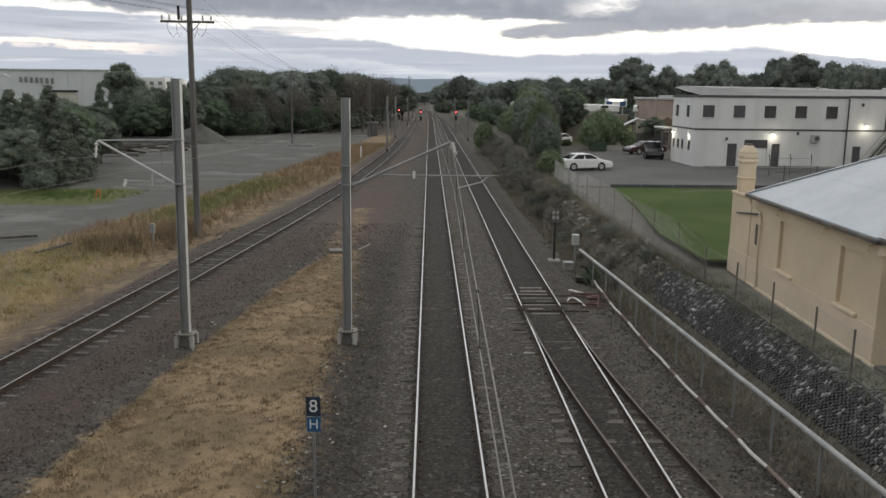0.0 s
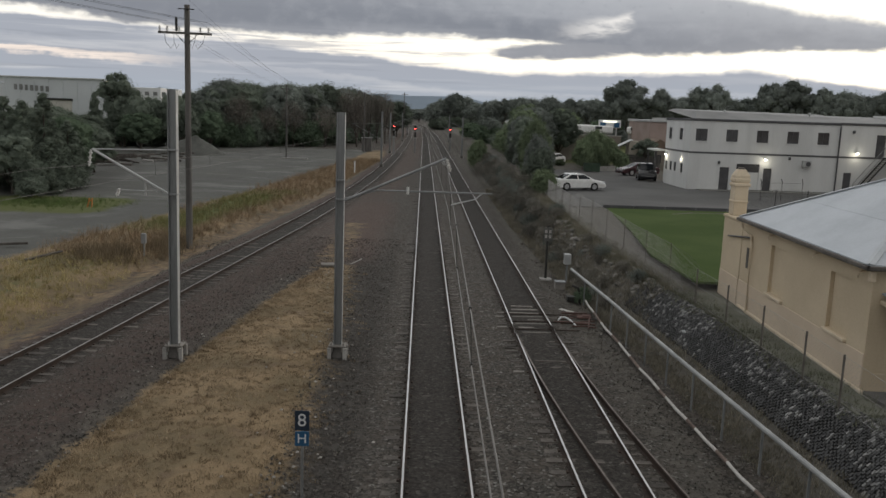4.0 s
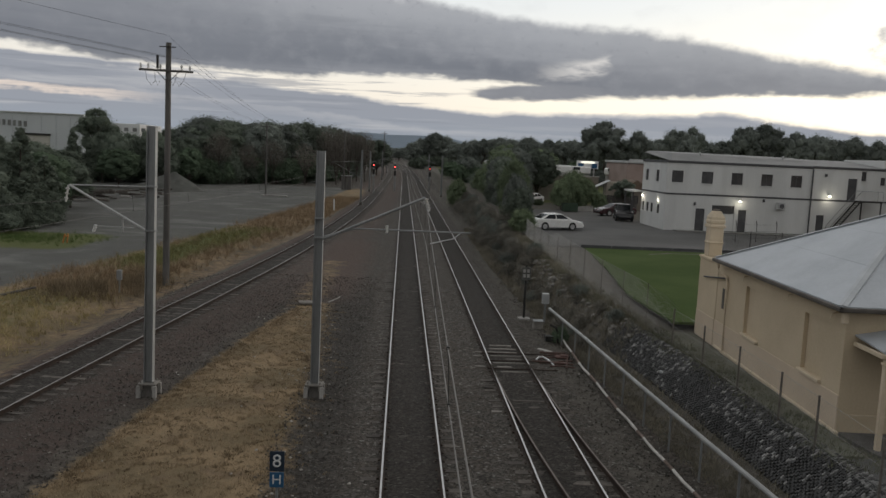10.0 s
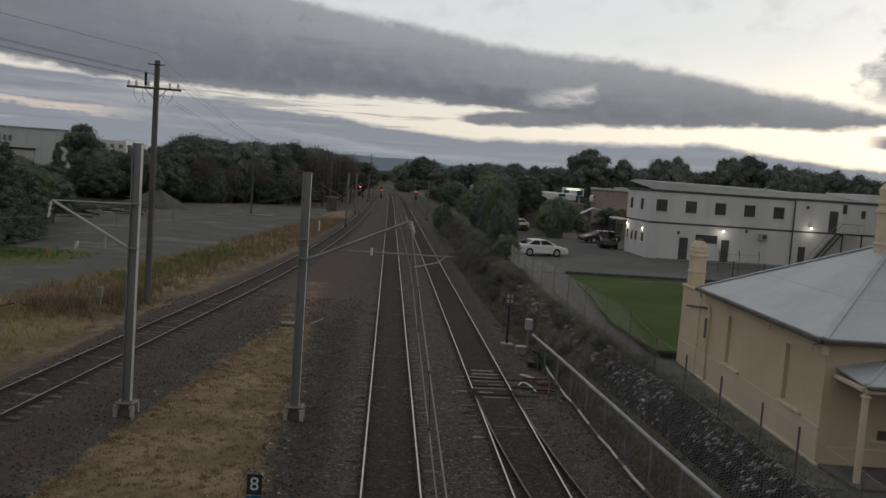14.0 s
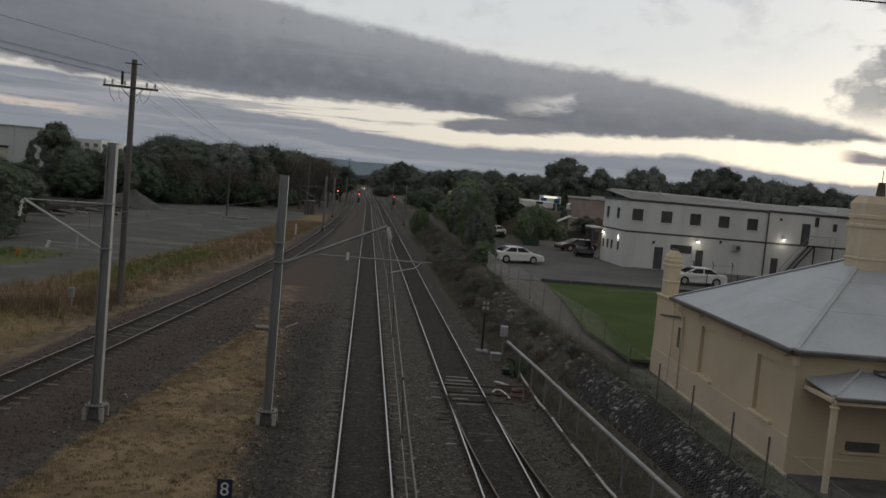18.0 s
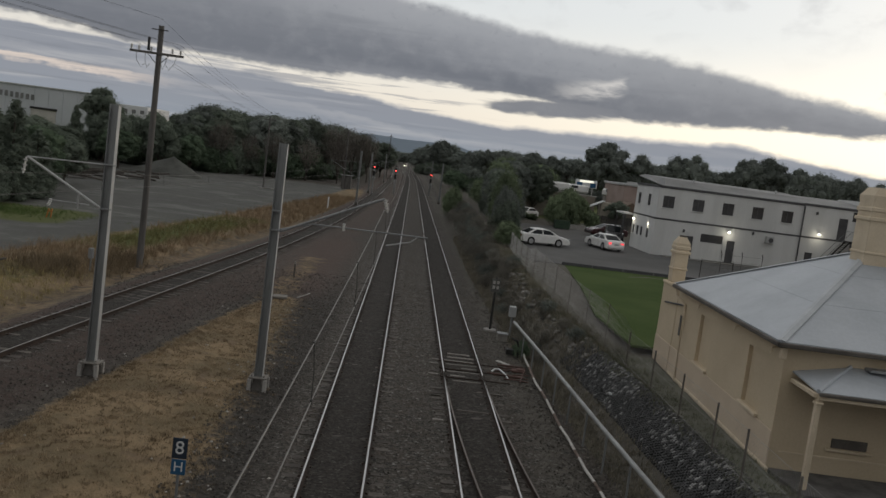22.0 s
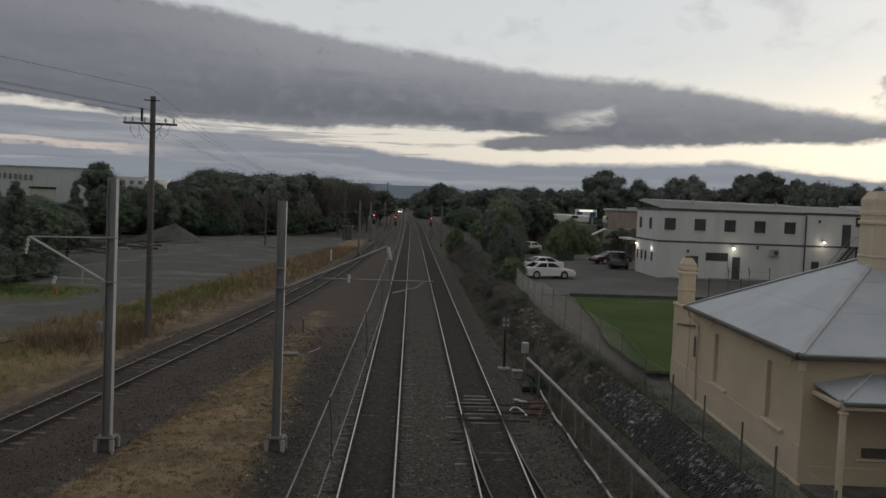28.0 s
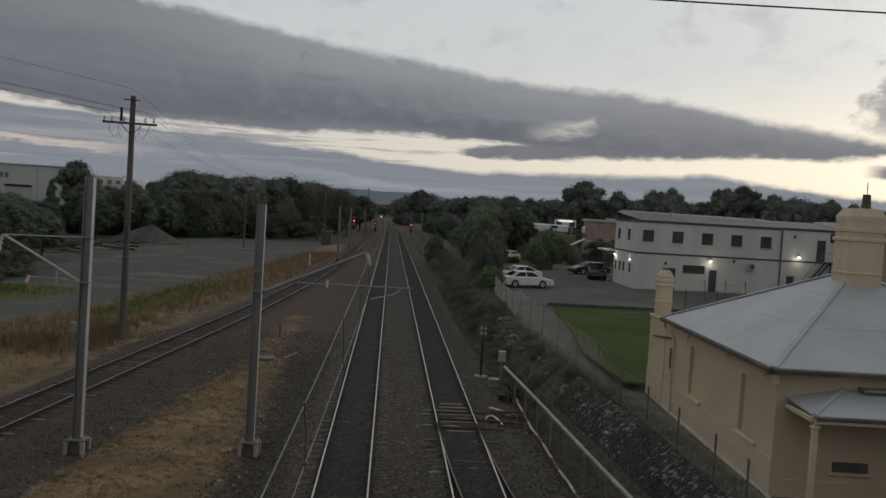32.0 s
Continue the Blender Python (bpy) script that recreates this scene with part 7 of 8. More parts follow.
        plant("round" if k % 3 else "gum", 0.2 + d * math.sin(radians(a)), d * math.cos(radians(a)), h, "grey-green tree on the far side of town", k % 3, LEAFHAZED, h * 0.8, 37 * k, "distant town trees", size=0.5)
    for a, top, wd in ((13.7, 2.45, 2.5), (13.2, 2.2, 1.8), (15.9, 1.85, 1.5), (18.3, 2.05, 1.7), (19.4, 2.25, 1.6), (23.0, 2.6, 2.0), (24.0, 2.65, 2.0), (22.4, 2.3, 1.2), (25.8, 2.1, 1.6), (27.0, 1.85, 1.5), (29.2, 2.1, 1.5), (30.6, 1.7, 1.6), (5.3, 0.9, 1.2), (6.4, 0.9, 1.1), (8.2, 1.0, 1.2), (9.9, 0.95, 1.3), (11.2, 0.85, 1.3)):
        d = 200.0
        plant("gum", 0.2 + d * math.sin(radians(a)), d * math.cos(radians(a)), 8.6 + d * math.tan(radians(top)), "tall spreading gum tree rising above the town", int(a) % 3, LEAFHAZED, d * radians(wd) * 1.4, 50 * a, "tall gum trees", size=0.42)
    for k in range(30):
        a = 3.4 + 10.0 * k / 29 + rng.uniform(-0.15, 0.15)
        d = rng.uniform(176, 232)
        plant("bush", d * math.sin(radians(a)), d * math.cos(radians(a)), rng.uniform(3.0, 6.2), "dull green shrub in the gardens beyond the thicket", k % 3, LEAFHAZED if k % 2 else LEAFGREEN, rng.uniform(5, 8), 43 * k, "garden shrubs", size=0.3)
    for k in range(22):
        a = -2.6 + 6.0 * k / 21 + rng.uniform(-0.1, 0.1)
        d = rng.uniform(640, 820)
        plant("round", d * math.sin(radians(a)), d * math.cos(radians(a)), 8.2 + d * math.tan(radians(rng.uniform(0.1, 0.42))), "hazy tree closing the far end of the line", k % 4, LEAFHAZED, rng.uniform(10, 16), 71 * k, "line end trees", size=0.45)
    for k in range(16):
        a = -28 + 26 * k / 15
        d = rng.uniform(230, 330)
        plant("round", d * math.sin(radians(a)), d * math.cos(radians(a)), rng.uniform(11, 14.5), "dark tree far behind the warehouse", k % 4, LEAFDARK, 12, 53 * k, "far trees", size=0.45)
    plant("pine", 56, 70, 12.9, "olive Norfolk pine beyond the brick building, its needles tinted for dusk glow", 1, LITPINE, 8.0, 10, size=0.95)


woods()


def hills():
    V, F = [], []
    azs = np.linspace(-60, 60, 121)
    rng = np.random.default_rng(5)
    prof = np.interp(azs, [-60, -30, -12, -6, -3.4, -1.2, 1.2, 2.8, 4.8, 7, 12, 19, 20.5, 22, 26, 34, 60], [0.4, 0.5, 0.6, 0.9, 1.15, 1.05, 1.1, 1.12, 0.6, 0.45, 0.5, 1.2, 1.3, 1.2, 0.7, 0.6, 0.5])
    prof = prof + rng.normal(0, 0.015, prof.shape)
    D = 3600
    for a, e in zip(azs, prof):
        s, c = math.sin(radians(a)), math.cos(radians(a))
        V += [(s * D * 0.9, c * D * 0.9, -4), (s * D, c * D, 8 + D * math.tan(radians(e))), (s * D * 1.15, c * D * 1.15, -4)]
    for i in range(len(azs) - 1):
        for j in range(2):
            a = i * 3 + j
            F.append((a, a + 3, a + 4, a + 1))
    # distance haze is painted into the ridge's base colour
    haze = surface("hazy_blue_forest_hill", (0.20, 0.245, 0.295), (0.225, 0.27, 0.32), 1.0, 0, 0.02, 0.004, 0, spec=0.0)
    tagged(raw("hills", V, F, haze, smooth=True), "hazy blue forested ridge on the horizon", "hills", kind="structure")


hills()


# ---- yard and town beyond ----


def spoil_heap():
    rng = np.random.default_rng(8)
    V, F = [], []
    n, m = 36, 12
    for j in range(m):
        u = j / (m - 1)
        for i in range(n):
            a = 2 * math.pi * i / n
            r = (1 - u) * (1 + 0.08 * math.sin(3 * a + 1) + 0.04 * rng.normal()) * (4.7 if math.cos(a) > 0 else 4.7 - 4.0 * math.cos(a)) + (0.2 if j == m - 1 else 0)
            V.append((r * math.cos(a), r * math.sin(a) * 0.8, 3.2 * (u ** 0.95) * (1 - 0.06 * rng.random())))
    for j in range(m - 1):
        for i in range(n):
            F.append((j * n + i, j * n + (i + 1) % n, (j + 1) * n + (i + 1) % n, (j + 1) * n + i))
    F.append(tuple((m - 1) * n + i for i in range(n)))
    ob = raw("spoil_mound", V, F, surface("grey_gravel", (0.054, 0.056, 0.051), (0.106, 0.109, 0.100), 0.95, 0, 5, 0.5, 0.5, 0.05), smooth=True)
    ob.matrix_basis = pose(-38.1, 136, -0.25)
    tagged(ob, "conical heap of grey gravel at the back of the yard", "gravel heap")


spoil_heap()


def timber_stack():
    rng = random.Random(6)
    t = thing("timber_stack", "stack of old dark sleepers and pale boards in the yard", "timber stack")
    for k in range(62):
        bm = B()
        x, y = (-44.2 + rng.uniform(-5.5, 5.0), 109 + rng.uniform(-4, 5)) if k < 50 else (-37.2 + rng.uniform(-2.6, 2.6), 117 + rng.uniform(-1.5, 1.5))
        box(bm, (x, y, -0.1 + 0.25 * (k % 5)), (rng.uniform(1.8, 4.5), 0.3, 0.24), rz=rng.uniform(-28, 28), ry=rng.uniform(-5, 5), bevel=0.02)
        part("timber", bm, SLEEPER if k % 5 else CONC, t)
    t = thing("pale_board", "long pale board lying on the gravel", "board", pose(-21.0, 131, -0.14))
    bm = B()
    box(bm, (0, 0, 0.1), (4.2, 0.5, 0.2), rz=-6, bevel=0.02)
    part("board", bm, CONC, t)
    t = thing("pale_kerb", "length of fallen fence rail beside the track", "rail", pose(-24.5, 44.5, -0.1, 0, 0, 25))
    bm = B()
    box(bm, (0, 0, 0.1), (4.5, 0.14, 0.14), bevel=0.02)
    part("rail_length", bm, SLEEPER, t)


timber_stack()


def warehouse():
    t = thing("warehouse", "large pale grey warehouse with a low roof beyond the trees", "warehouse")
    wall = surface("pale_warehouse_panel", (0.45, 0.475, 0.50), (0.57, 0.595, 0.62), 0.8, 0, 4, 0.08, 0.1)
    bm = B()
    box(bm, (-96, 194.5, 6.3), (45, 9, 13.0), bevel=0.1)
    part("main_hall", bm, wall, t)
    bm = B()
    box(bm, (-86, 240, 5.9), (25, 20, 12.2), bevel=0.1)
    part("rear_hall", bm, surface("white_panel", (0.58, 0.59, 0.60), (0.70, 0.71, 0.72), 0.8, 0, 4, 0.08, 0.1), t)
    for k in range(14):
        bm = B()
        box(bm, (-118 + 3.2 * k, 189.93, 6.3), (0.10, 0.12, 12.8))
        part("wall_rib", bm, wall, t)
    bm = B()
    box(bm, (-96, 190, 12.75), (45.4, 0.6, 0.35), bevel=0.05)
    part("parapet_cap", bm, GALVPALE, t)
    bm = B()
    box(bm, (-83.7, 189.95, 5.6), (5.6, 0.2, 4.4), bevel=0.05)
    part("loading_door", bm, surface("buff_roller_door", (0.40, 0.385, 0.35), (0.52, 0.50, 0.46), 0.7, 0, 6, 0.5, 0.1), t)
    bm = B()
    box(bm, (-83.7, 189.8, 8.0), (6.0, 0.5, 0.45), bevel=0.05)
    part("door_lintel", bm, DARKSTEEL, t)
    for k, (x, w, z) in enumerate(((-93.4, 0.9, 9.7), (-92.2, 0.9, 9.7), (-91.0, 0.8, 9.6), (-89.8, 0.9, 9.55), (-88.7, 0.8, 9.5), (-87.5, 0.9, 9.45), (-86.3, 0.9, 9.4))):
        bm = B()
        box(bm, (x, 189.9, z + 0.8), (w * 0.8, 0.1, 1.25), bevel=0.03)
        part("sign_bar", bm, GREYROOF, t)
    for k in range(9):
        bm = B()
        box(bm, (-91 + 2.3 * k, 229.9, 10.4), (1.1, 0.2, 1.0), bevel=0.03)
        part("clerestory_window", bm, GREYROOF, t)
    t = thing("pipe_rack", "white pipework and ladder beside the warehouse", "pipework")
    bm = B()
    tube(bm, [(-96, 186, 0), (-96, 186, 11), (-95, 186, 11.5), (-94, 186, 11)], 0.2, 8)
    part("pipe", bm, wall, t)


warehouse()


def town():
    pink = surface("pink_brick_render", (0.27, 0.205, 0.182), (0.38, 0.30, 0.27), 0.9, 0, 8, 0.4, 0.15)
    buff = surface("buff_brick_wall", (0.19, 0.165, 0.14), (0.28, 0.25, 0.215), 0.9, 0, 8, 0.4, 0.15)
    t = thing("pink_shed", "long pinkish brick building with pale parapet", "building")
    bm = B()
    box(bm, (37.8, 121, 4.6), (12.9, 12, 6.2), bevel=0.05)
    part("wall", bm, pink, t)
    bm = B()
    box(bm, (37.8, 121, 7.85), (13.3, 12.4, 0.35), bevel=0.05)
    part("parapet", bm, GALVPALE, t)
    for k in range(5):
        bm = B()
        box(bm, (32.6 + 2.2 * k, 115.2, 8.15), (1.9, 0.5, 0.3), bevel=0.03)
        part("roof_bay", bm, GALVPALE, t)
    t = thing("rubbish_skip", "dark green steel rubbish bin behind the car park", "skip", pose(19.4, 95.6, 1.65, 0, 0, 4))
    green = surface("dark_green_steel", (0.030, 0.055, 0.036), (0.060, 0.095, 0.062), 0.6, 0.1, 12, 2, 0.1)
    bm = B()
    prism(bm, [(-0.5, 0.12), (0.5, 0.12), (0.6, 0.95), (-0.6, 1.05)], 1.7, pose(-0.85, 0, 0, 90, 0, 90))
    part("bin_body", bm, green, t)
    bm = B()
    box(bm, (0, 0, 1.04), (1.8, 1.25, 0.06), rx=-5, bevel=0.015)
    part("lid", bm, surface("green_plastic_lid", (0.022, 0.044, 0.030), (0.045, 0.075, 0.052), 0.5, 0, 12, 2, 0.05), t)
    for wx in (-0.7, 0.7):
        for wy in (-0.4, 0.4):
            bm = B()
            rod(bm, (wx - 0.03, wy, 0.08), (wx + 0.03, wy, 0.08), 0.08, seg=12)
            part("castor", bm, TYRE, t)
    t = thing("garden_wall", "low pale rendered wall at the car park edge", "wall", pose(22.0, 98.9, 1.62, 0, 0, 20))
    bm = B()
    box(bm, (0, 0, 0.26), (2.2, 0.2, 0.52), bevel=0.015)
    part("wall_face", bm, CONC, t)
    bm = B()
    box(bm, (0, 0, 0.55), (2.3, 0.28, 0.07), bevel=0.012)
    part("coping", bm, CONC, t)
    t = thing("lawn_edging", "dark weathered timber edging between lawn and car park", "edging")
    for k in range(7):
        bm = B()
        box(bm, (13.6 + 2.25 * k, 57.65, 1.76), (2.2, 0.10, 0.24), rz=0.6 * (-1) ** k, bevel=0.012)
        part("edging_board", bm, DARKTRIM, t)
    t = thing("cottage", "small brown-roofed cottage with dull brick walls", "house")
    bm = B()
    box(bm, (29.4, 106, 3.0), (3.6, 6, 2.8), bevel=0.03)
    part("wall", bm, buff, t)
    bm = B()
    m = pose(27.3, 109.3, 4.3, 90, 0, 0)
    prism(bm, [(0, 0), (4.2, 0), (2.1, 1.3)], 6.6, m)
    part("roof", bm, surface("brown_tile_roof", (0.12, 0.085, 0.062), (0.22, 0.165, 0.125), 0.9, 0, 10, 1, 0.3), t)
    bm = B()
    box(bm, (29.2, 102.97, 3.1), (1.0, 0.08, 1.0), bevel=0.02)
    part("window", bm, GLASS, t)
    t = thing("garden_store", "cream rendered store with a sloping pale lean-to roof", "shed")
    bm = B()
    box(bm, (26.3, 103.9, 3.4), (1.5, 1.5, 3.7), bevel=0.02)
    part("wall", bm, surface("cream_store_render", (0.40, 0.36, 0.30), (0.52, 0.47, 0.40), 0.9, 0, 6, 0.8, 0.1), t)
    bm = B()
    box(bm, (24.75, 103.6, 4.82), (2.7, 1.6, 0.10), ry=-26, bevel=0.02)
    part("lean_to_roof", bm, GALVPALE, t)
    for x, z in ((23.75, 4.2), (25.2, 4.9)):
        bm = B()
        rod(bm, (x, 103.1, 1.5), (x, 103.1, z), 0.06, seg=6)
        part("post", bm, POLEWOOD, t)
    t = thing("paling_fence", "dark timber paling fence behind the parked cars", "fence")
    for k in range(30):
        bm = B()
        box(bm, (24.6 + 0.165 * k, 102.5, 2.55 + 0.02 * (k * 7 % 5)), (0.14, 0.03, 1.95), bevel=0.005)
        part("paling", bm, POLEWOOD, t)
    bm = B()
    box(bm, (27.0, 102.56, 3.2), (5.0, 0.06, 0.09), bevel=0.005)
    part("rail", bm, POLEWOOD, t)
    t = thing("boundary_wall", "long buff brick boundary wall under the roadside sign", "wall")
    bm = B()
    box(bm, (21.5, 122, 3.4), (15, 0.4, 3.9), bevel=0.03)
    part("wall", bm, buff, t)
    bm = B()
    box(bm, (21.5, 122, 5.4), (15.3, 0.5, 0.14), bevel=0.02)
    part("coping", bm, CONC, t)
    t = thing("roadside_sign", "white and blue roadside sign with a lit yellow panel", "sign")
    bm = B()
    box(bm, (29.0, 130, 7.1), (3.5, 0.4, 1.25), bevel=0.05)
    s = part("sign_box", bm, WHITEENAMEL, t)
    for x in (26.9, 29.1):
        bm = B()
        box(bm, (x + 1.0, 129.78, 6.95), (0.9, 0.06, 0.75), bevel=0.02)
        part("blue_panel", bm, BLUESIGN, s)
    bm = B()
    box(bm, (29.0, 129.78, 7.48), (2.2, 0.06, 0.3), bevel=0.02)
    part("lit_panel", bm, surface("lit_white_panel", (0.8, 0.8, 0.7), (0.9, 0.9, 0.8), 0.4, 0, 3, 1, 0, glow=((1.0, 0.96, 0.78), 0.8)), s, "glowing white strip")
    for x in (26.9, 29.1):
        bm = B()
        rod(bm, (x + 1.0, 130, 0.5), (x + 1.0, 130, 6.6), 0.12, seg=8)
        part("sign_post", bm, GALVPALE, t)
    for k, (x, w, h) in enumerate(((23.4, 4.2, 1.3), (27.0, 3.0, 1.2), (32.2, 2.4, 1.1))):
        t = thing("white_van", "white van roof showing above the boundary wall", "van", pose(x, 126, 6.05), "vans")
        bm = B()
        box(bm, (0, 0, 0.2), (w, 1.9, h), bevel=0.2)
        part("van_body", bm, WHITECAR, t)
        bm = B()
        box(bm, (-w * 0.25, -0.96, 0.45), (w * 0.35, 0.03, 0.4), bevel=0.02)
        part("van_window", bm, GLASS, t)
        bm = B()
        box(bm, (0, 0, -3.1), (w * 0.8, 1.6, 5.2))
        part("loading_dock", bm, CONC, t)
    # brown brick hall behind the house
    t = thing("brick_hall", "tall blank brown brick hall behind the house", "building")
    bm = B()
    prism(bm, [(37.6, 1.0), (66, 1.0), (66, 8.9), (37.6, 7.75)], 5.0, pose(0, 59, 0, 90))
    part("wall", bm, BRICKBROWN, t)
    bm = B()
    tube(bm, [(37.5, 53.95, 7.8), (66, 53.95, 8.95)], 0.1, 4)
    part("coping", bm, CREAMTRIM, t)
    t = thing("far_white_house", "white house with a pitched roof among distant trees", "house", group="far houses")
    bm = B()
    box(bm, (20.6, 190, 3.9), (4.0, 5, 5.2), bevel=0.05)
    part("wall", bm, WHITEWALL, t)
    bm = B()
    prism(bm, [(0, 0), (4.8, 0), (2.4, 1.2)], 5.6, pose(18.2, 192.8, 6.3, 90))
    part("roof", bm, GALVPALE, t)
    t = thing("car_park_fence", "thin wire fence along the lawn and car park", "fence")
    for k in range(3):
        bm = B()
        x, y = 27.5 + 1.9 * k, 66.5 + 0.35 * k
        tube(bm, [(x, y, 1.5), (x, y, 3.2), (x - 0.15, y - 0.15, 3.5)], 0.035, 5)
        part("fence_post", bm, DARKSTEEL, t)
    for z in (2.0, 2.6, 3.15):
        bm = B()
        tube(bm, [(27.5 + 1.9 * k, 66.5 + 0.35 * k, z) for k in range(3)], 0.008, 4)
        part("strand", bm, DARKSTEEL, t)
    t = thing("wire_fence", "dark chain-link fence with steel posts behind the house", "fence")
    V, F = [], []
    for k in range(8):
        x = 22.7 + 2.35 * k
        bm = B()
        rod(bm, (x, 58.0, 1.5), (x, 58.0, 3.3), 0.03, seg=8)
        part("fence_post", bm, DARKSTEEL, t)
        if k < 7:
            bm = B()
            rod(bm, (x, 58.0, 3.22), (x + 2.35, 58.0, 3.22), 0.018, seg=6)
            part("top_rail", bm, DARKSTEEL, t)
    for k in range(200):
        for sx in (-1, 1):
            xa, w = 22.7 + 0.0825 * k, 0.0025
            xb = min(max(xa + sx * 1.5, 22.7), 39.1)
            n0 = len(V)
            V += [(xa - w, 58, 1.68), (xa + w, 58.002, 1.68), (xa, 57.996, 1.68), (xb - w, 58, 1.68 + abs(xb - xa)), (xb + w, 58.002, 1.68 + abs(xb - xa)), (xb, 57.996, 1.68 + abs(xb - xa))]
            F += [(n0, n0 + 1, n0 + 4, n0 + 3), (n0 + 1, n0 + 2, n0 + 5, n0 + 4), (n0 + 2, n0, n0 + 3, n0 + 5)]
    raw("chain_link", V, F, DARKSTEEL, t)["kind"] = "stuff"


town()


# ---- vans on the far road ----


def far_vans():
    paint = surface("pale_far_van", (0.45, 0.43, 0.38), (0.58, 0.56, 0.50), 0.4, 0, 5, 1, 0.02)
    vans = []
    for k in range(3):
        t = thing("delivery_van", "distant pale van with lit headlights on the far road", "van", pose(12, 520, 0), "far vans")
        bm = B()
        box(bm, (0, 2.6, 1.75), (2.0, 5.2, 2.3), bevel=0.15)
        part("van_body", bm, paint, t)
        bm = B()
        box(bm, (0, -0.03, 2.2), (1.7, 0.06, 0.7), bevel=0.02)
        part("windscreen", bm, GLASS, t)
        for s in (-0.68, 0.68):
            bm = B()
            rod(bm, (s, -0.02, 1.6), (s, -0.14, 1.6), 0.09, seg=14)
            part("headlight", bm, TRAINGLOW, t)
            for y in (0.9, 4.2):
                bm = B()
                rod(bm, (s * 1.3 - 0.1, y, 0.36), (s * 1.3 + 0.1, y, 0.36), 0.36, seg=14)
                part("wheel", bm, DARKSTEEL, t)
        vans.append(t)
    return vans


far_van = far_vans()


# ---- loose stones and grass ----


def scatter():
    rng = np.random.default_rng(12)
    n = 36000
    y = 12 + 40 * rng.random(n) ** 1.5
    x = rng.uniform(-13.5, 8.0, n)
    grass = (x > np.interp(y, [0, 18, 27, 32, 38, 42], [-9.0, -8.6, -7.8, -7.1, -6.2, -5.5])) & (x < -3.9) & (y < 40)
    keep = ~grass
    x, y = x[keep], y[keep]
    z = land(x, y) + 0.02
    V, F = [], []
    base = np.array([(1, 0, 0), (-0.5, 0.9, 0), (-0.5, -0.9, 0), (0.1, 0.1, 0.9), (0, 0, -0.6)])
    for i in range(len(x)):
        s = rng.uniform(0.022, 0.05)
        b = base * s * rng.uniform(0.6, 1.3, (5, 3))
        a = rng.uniform(0, 6.28)
        c, d = math.cos(a), math.sin(a)
        k = len(V)
        V += [(x[i] + p[0] * c - p[1] * d, y[i] + p[0] * d + p[1] * c, z[i] + p[2]) for p in b]
        F += [(k, k + 1, k + 3), (k + 1, k + 2, k + 3), (k + 2, k, k + 3), (k + 1, k, k + 4), (k + 2, k + 1, k + 4), (k, k + 2, k + 4)]
    tagged(raw("ballast_stones", V, F, BALLAST), "loose grey-brown ballast stones between the tracks", "ballast", kind="stuff")

    def tufts(name, label, pts, h, mats, blades):
        V, F = [], []
        for px, py in pts:
            pz = float(land(px, py))
            for _ in range(blades):
                a, r = rng.uniform(0, 6.28), abs(rng.normal(0, 0.09))
                bx, by = px + r * math.cos(a), py + r * math.sin(a)
                hh = h * rng.uniform(0.5, 1.3)
                lean = rng.normal(0, 0.35, 2) * hh
                w = 0.006 + 0.008 * rng.random()
                c, d = math.cos(a) * w, math.sin(a) * w
                k = len(V)
                V += [(bx - c, by - d, pz - 0.01), (bx + c, by + d, pz - 0.01), (bx + lean[0], by + lean[1], pz + hh)]
                F.append((k, k + 1, k + 2))
        tagged(raw(name, V, F, mats), label, "grass", kind="stuff")

    straw = surface("dry_straw_blades", (0.168, 0.125, 0.080), (0.40, 0.318, 0.214), 0.9, 0, 2, 0.8, 0, vary=0.3)
    brown = surface("brown_reed_blades", (0.145, 0.102, 0.064), (0.33, 0.245, 0.155), 0.9, 0, 2, 0.4, 0, vary=0.3)
    greenb = surface("green_grass_blades", (0.110, 0.108, 0.040), (0.235, 0.220, 0.092), 0.9, 0, 2, 0.6, 0, vary=0.3)
    pts = []
    while len(pts) < 2900:
        yy = 12 + 30 * rng.random() ** 1.2
        xx = rng.uniform(-9.3, -3.5)
        lo = np.interp(yy, [0, 18, 27, 32, 38, 42], [-9.0, -8.6, -7.8, -7.1, -6.2, -5.5])
        hi = np.interp(yy, [0, 17, 30, 36, 42], [-3.3, -3.5, -3.7, -4.0, -4.3])
        if lo < xx < hi:
            pts.append((xx, yy))
    tufts("dry_grass", "short dry straw-coloured grass between the masts", pts, 0.075, straw, 14)
    pts = []
    for _ in range(900):
        yy = 12 + 29 * rng.random() ** 1.1
        lo = np.interp(yy, [0, 18, 27, 32, 38, 42], [-9.2, -8.6, -7.8, -7.1, -6.2, -5.5])
        hi = np.interp(yy, [0, 17, 30, 36, 42], [-3.3, -3.5, -3.7, -4.0, -4.3])
        pts.append((lo + abs(rng.normal(0.1, 0.35)), yy) if rng.random() < 0.6 else (hi - rng.normal(0.0, 0.5), yy))
    tufts("grass_fringe", "ragged clumps of straw grass along the strip's edges", pts, 0.09, straw, 14)
    pts, gp, yp = [], [], []
    for _ in range(6400):
        yy = 24 + 112 * rng.random() ** 1.5
        u = rng.random()
        xx = float(strip_outer(yy)) * (1 - u) + float(strip_inner(yy)) * u + rng.normal(0, 0.35)
        q = noise.noise(Vector((xx * 0.25, yy * 0.12, 3))) + rng.uniform(-0.25, 0.25)
        if 51 < yy < 80 and u < 0.8 and q > -0.3:
            gp.append((xx, yy))
        elif yy < 44 + 6 * q:
            yp.append((xx, yy))
        elif rng.random() < 0.8:
            pts.append((xx, yy))
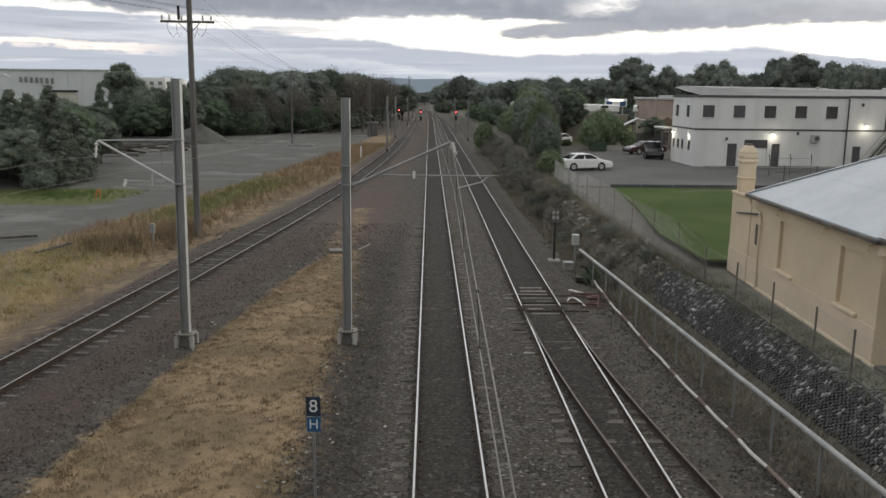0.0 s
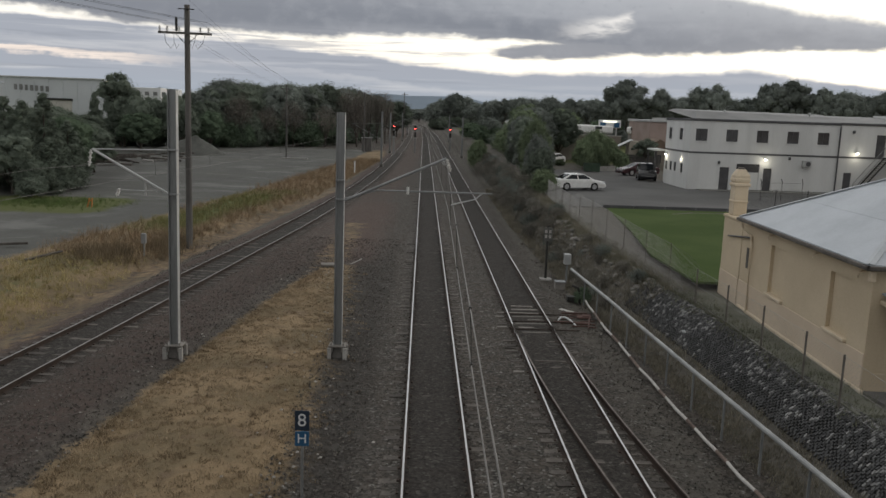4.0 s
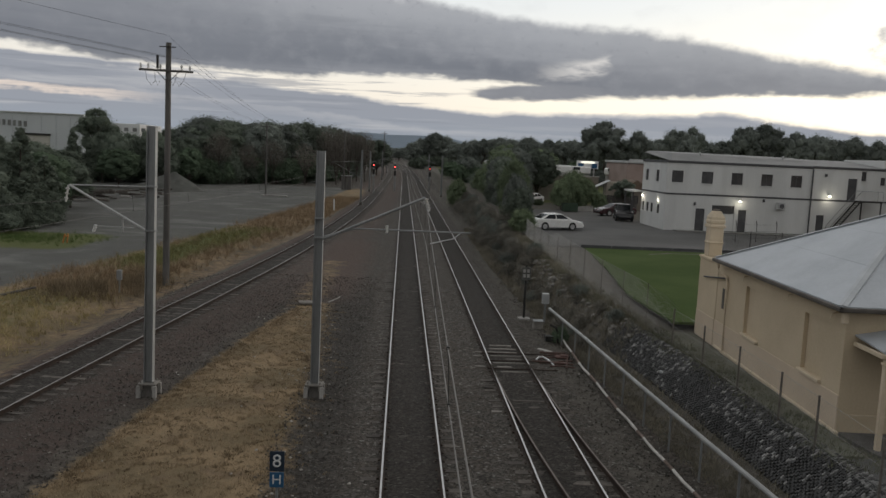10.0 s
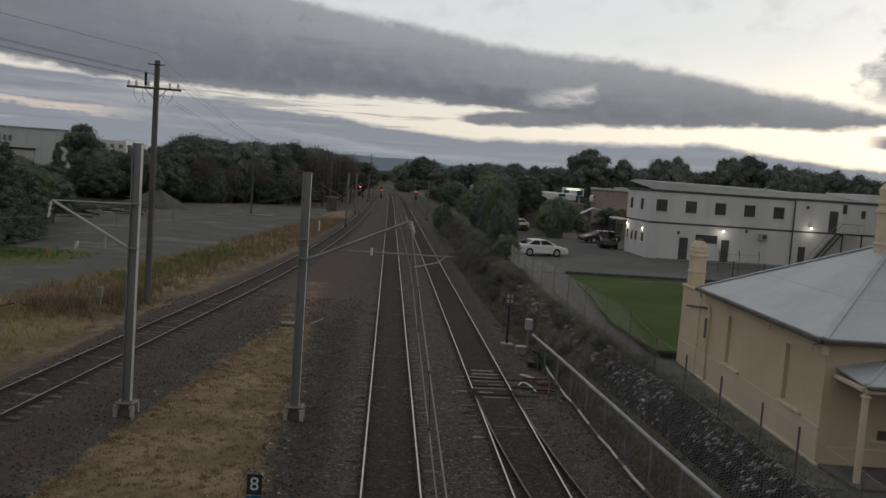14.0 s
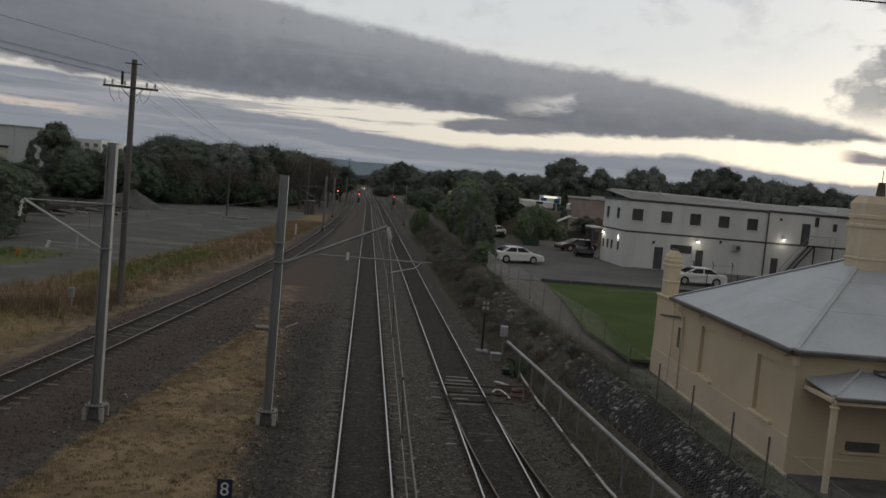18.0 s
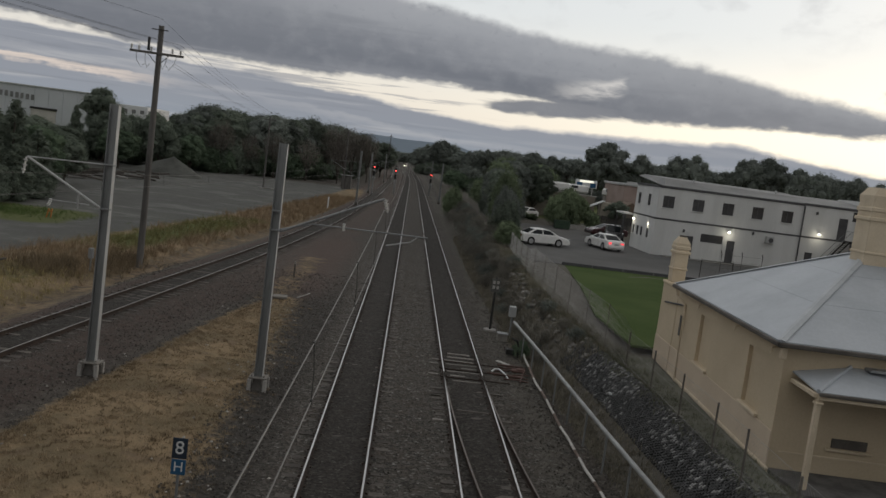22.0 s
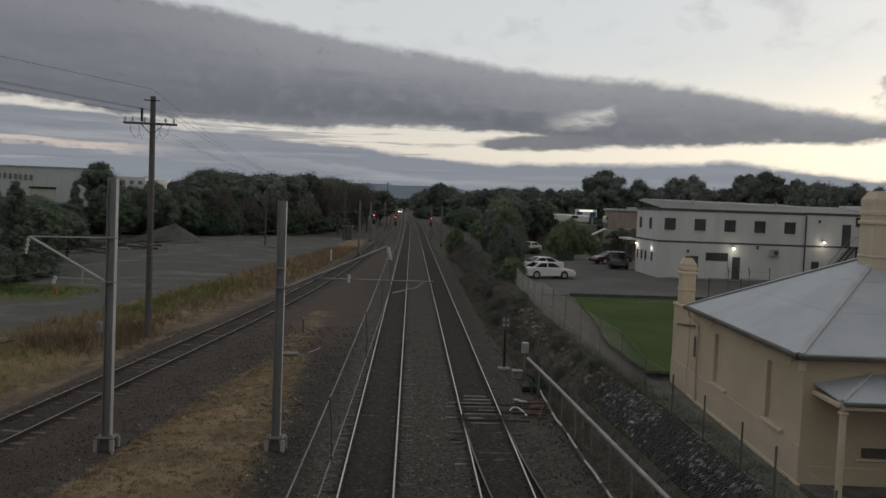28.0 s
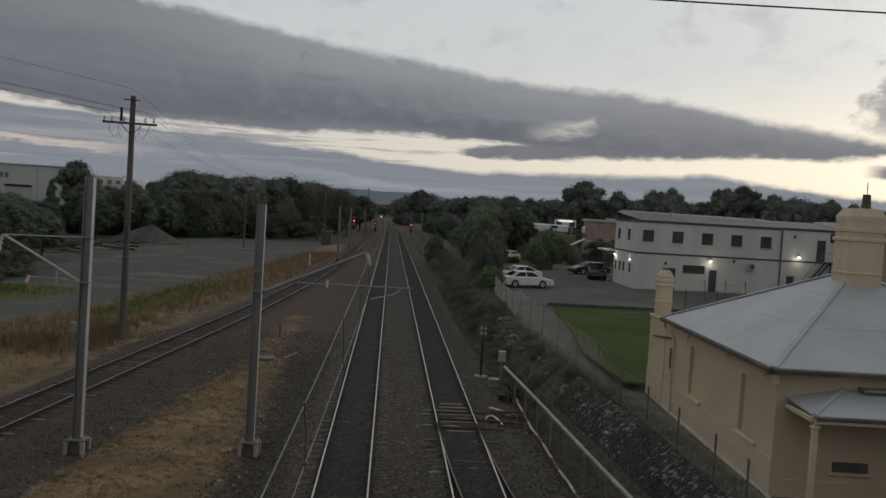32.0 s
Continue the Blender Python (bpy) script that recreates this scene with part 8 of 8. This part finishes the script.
    tufts("reeds", "tall brown dry grass along the branch line", pts, 0.62, brown, 9)
    hp = [(rng.normal(-17.3, 1.0), rng.normal(43.4, 1.3)) for _ in range(260)] + [(rng.normal(-15.2, 0.6), rng.normal(47.5, 1.6)) for _ in range(220)]
    tufts("dead_brush", "knee-high dark brown dead brush round the lineside cabinet", hp, 0.62, surface("dead_brush_stems", (0.092, 0.072, 0.044), (0.23, 0.178, 0.112), 0.9, 0, 2, 0.5, 0, vary=0.3), 10)
    tufts("verge_straw", "yellowing rough grass on the near verge", yp, 0.26, surface("yellowing_blades", (0.185, 0.150, 0.066), (0.46, 0.385, 0.195), 0.9, 0, 2, 0.5, 0, vary=0.3), 9)
    dots = []
    for _ in range(240):
        yy = 13 + 28 * rng.random()
        lo = np.interp(yy, [0, 18, 27, 32, 38, 42], [-9.0, -8.6, -7.8, -7.1, -6.2, -5.5])
        hi = np.interp(yy, [0, 17, 30, 36, 40], [-3.5, -3.8, -4.0, -4.4, -5.2])
        e = rng.random()
        xx = rng.normal(hi + 0.3, 0.55) if e < 0.55 else rng.normal(lo - 0.2, 0.5) if e < 0.7 else rng.uniform(-12, 8)
        dots.append((xx, yy))
    V, F = [], []
    for px, py in dots:
        z = float(land(px, py)) + 0.03
        q = rng.uniform(0.025, 0.065)
        a = rng.uniform(0, 6.28)
        c, d = math.cos(a) * q, math.sin(a) * q
        k = len(V)
        V += [(px + c, py + d, z), (px - d, py + c, z), (px - c * 0.8, py - d, z), (px + d, py - c * 0.9, z), (px, py, z + q * 0.7)]
        F += [(k, k + 1, k + 4), (k + 1, k + 2, k + 4), (k + 2, k + 3, k + 4), (k + 3, k, k + 4)]
    tagged(raw("pale_pebbles", V, F, surface("pale_pebble", (0.17, 0.16, 0.145), (0.42, 0.40, 0.37), 0.9, 0, 20, 3, 0.2, 0.004, 0.35)), "pale broken stones and litter along the grass edge", "pebbles", kind="stuff")
    bp, lp = [], []
    for _ in range(6500):
        yy = 13 + 75 * rng.random() ** 1.2
        xx = float(bank_foot(yy)) + rng.uniform(-0.5, 0.8 if yy < 31 else 2.6)
        bp.append((xx, yy)) if yy > 30 else lp.append((xx, yy))
    weed = surface("dull_weed_blades", (0.115, 0.105, 0.080), (0.29, 0.265, 0.205), 0.9, 0, 2, 0.6, 0, vary=0.35)
    tufts("bank_weeds", "dull dry weeds on the lower bank", bp, 0.30, weed, 9)
    tufts("slope_weeds", "short dull weeds at the foot of the stone bank", lp, 0.15, weed, 7)
    lawnb = surface("rank_green_blades", (0.050, 0.085, 0.020), (0.115, 0.165, 0.048), 0.9, 0, 2, 0.6, 0, vary=0.3)
    yg = [(rng.normal(-30.0, 2.6), rng.normal(65.5, 1.9)) for _ in range(650)]
    tufts("yard_grass", "rank green grass below the yard trees", yg, 0.22, lawnb, 9)
    cg = []
    for _ in range(2600):
        yy = 17 + 46 * rng.random()
        cg.append((float(bank_foot(yy)) + rng.uniform(1.5, 2.6) + max(0.0, rng.normal(0, 0.25)), yy))
    tufts("crest_grass", "dull grey-green grass along the fence on the bank's crest", cg, 0.16, surface("dull_green_blades", (0.090, 0.096, 0.060), (0.20, 0.205, 0.140), 0.9, 0, 2, 0.6, 0, vary=0.3), 8)
    tufts("verge_grass", "green and straw verge grass along the yard", gp, 0.40, greenb, 9)


scatter()


# ---- motion ----


def motions():
    drive = [(0.0, 60, 63.5, 180), (14.0, 58, 63.5, 180), (15.5, 46, 64.0, 180), (17.0, 31.8, 64.6, 180), (17.5, 28.9, 64.2, 184), (18.0, 26.6, 63.8, 180), (18.5, 24.4, 64.2, 168), (19.0, 22.5, 65.3, 148), (19.5, 21.3, 66.8, 124), (20.0, 20.4, 68.4, 116), (20.5, 19.9, 69.9, 106), (21.0, 19.7, 71.5, 98), (21.5, 19.7, 73.4, 97), (22.0, 19.7, 75.3, 104), (22.5, 19.3, 77.0, 120), (23.0, 18.5, 78.3, 142), (23.5, 17.2, 78.9, 163), (24.0, 15.9, 78.9, 184), (24.5, 14.7, 78.5, 196), (25.0, 13.8, 78.1, 200), (25.5, 13.4, 77.9, 202), (32.0, 13.4, 77.9, 202)]
    walk(moving_car, [(t, pose(x, y, CP, 0, 0, a)) for t, x, y, a in drive])
    for ob, on, off in ((far_van[0], 14.6, 22.4), (far_van[1], 25.2, 29.9), (far_van[2], 31.8, 36.0)):
        xa = -3.8 if on < 20 else -6.3
        rows = [(0.0, 16.0), (on - 0.6, 16.0), (on, xa), (off, xa), (off + 0.5, 16.0)]
        walk(ob, [(t, pose(x, 520, -0.1)) for t, x in rows if t <= 32.0] + ([(32.0, pose(16.0 if off < 31 else xa, 520, -0.1))]))


motions()
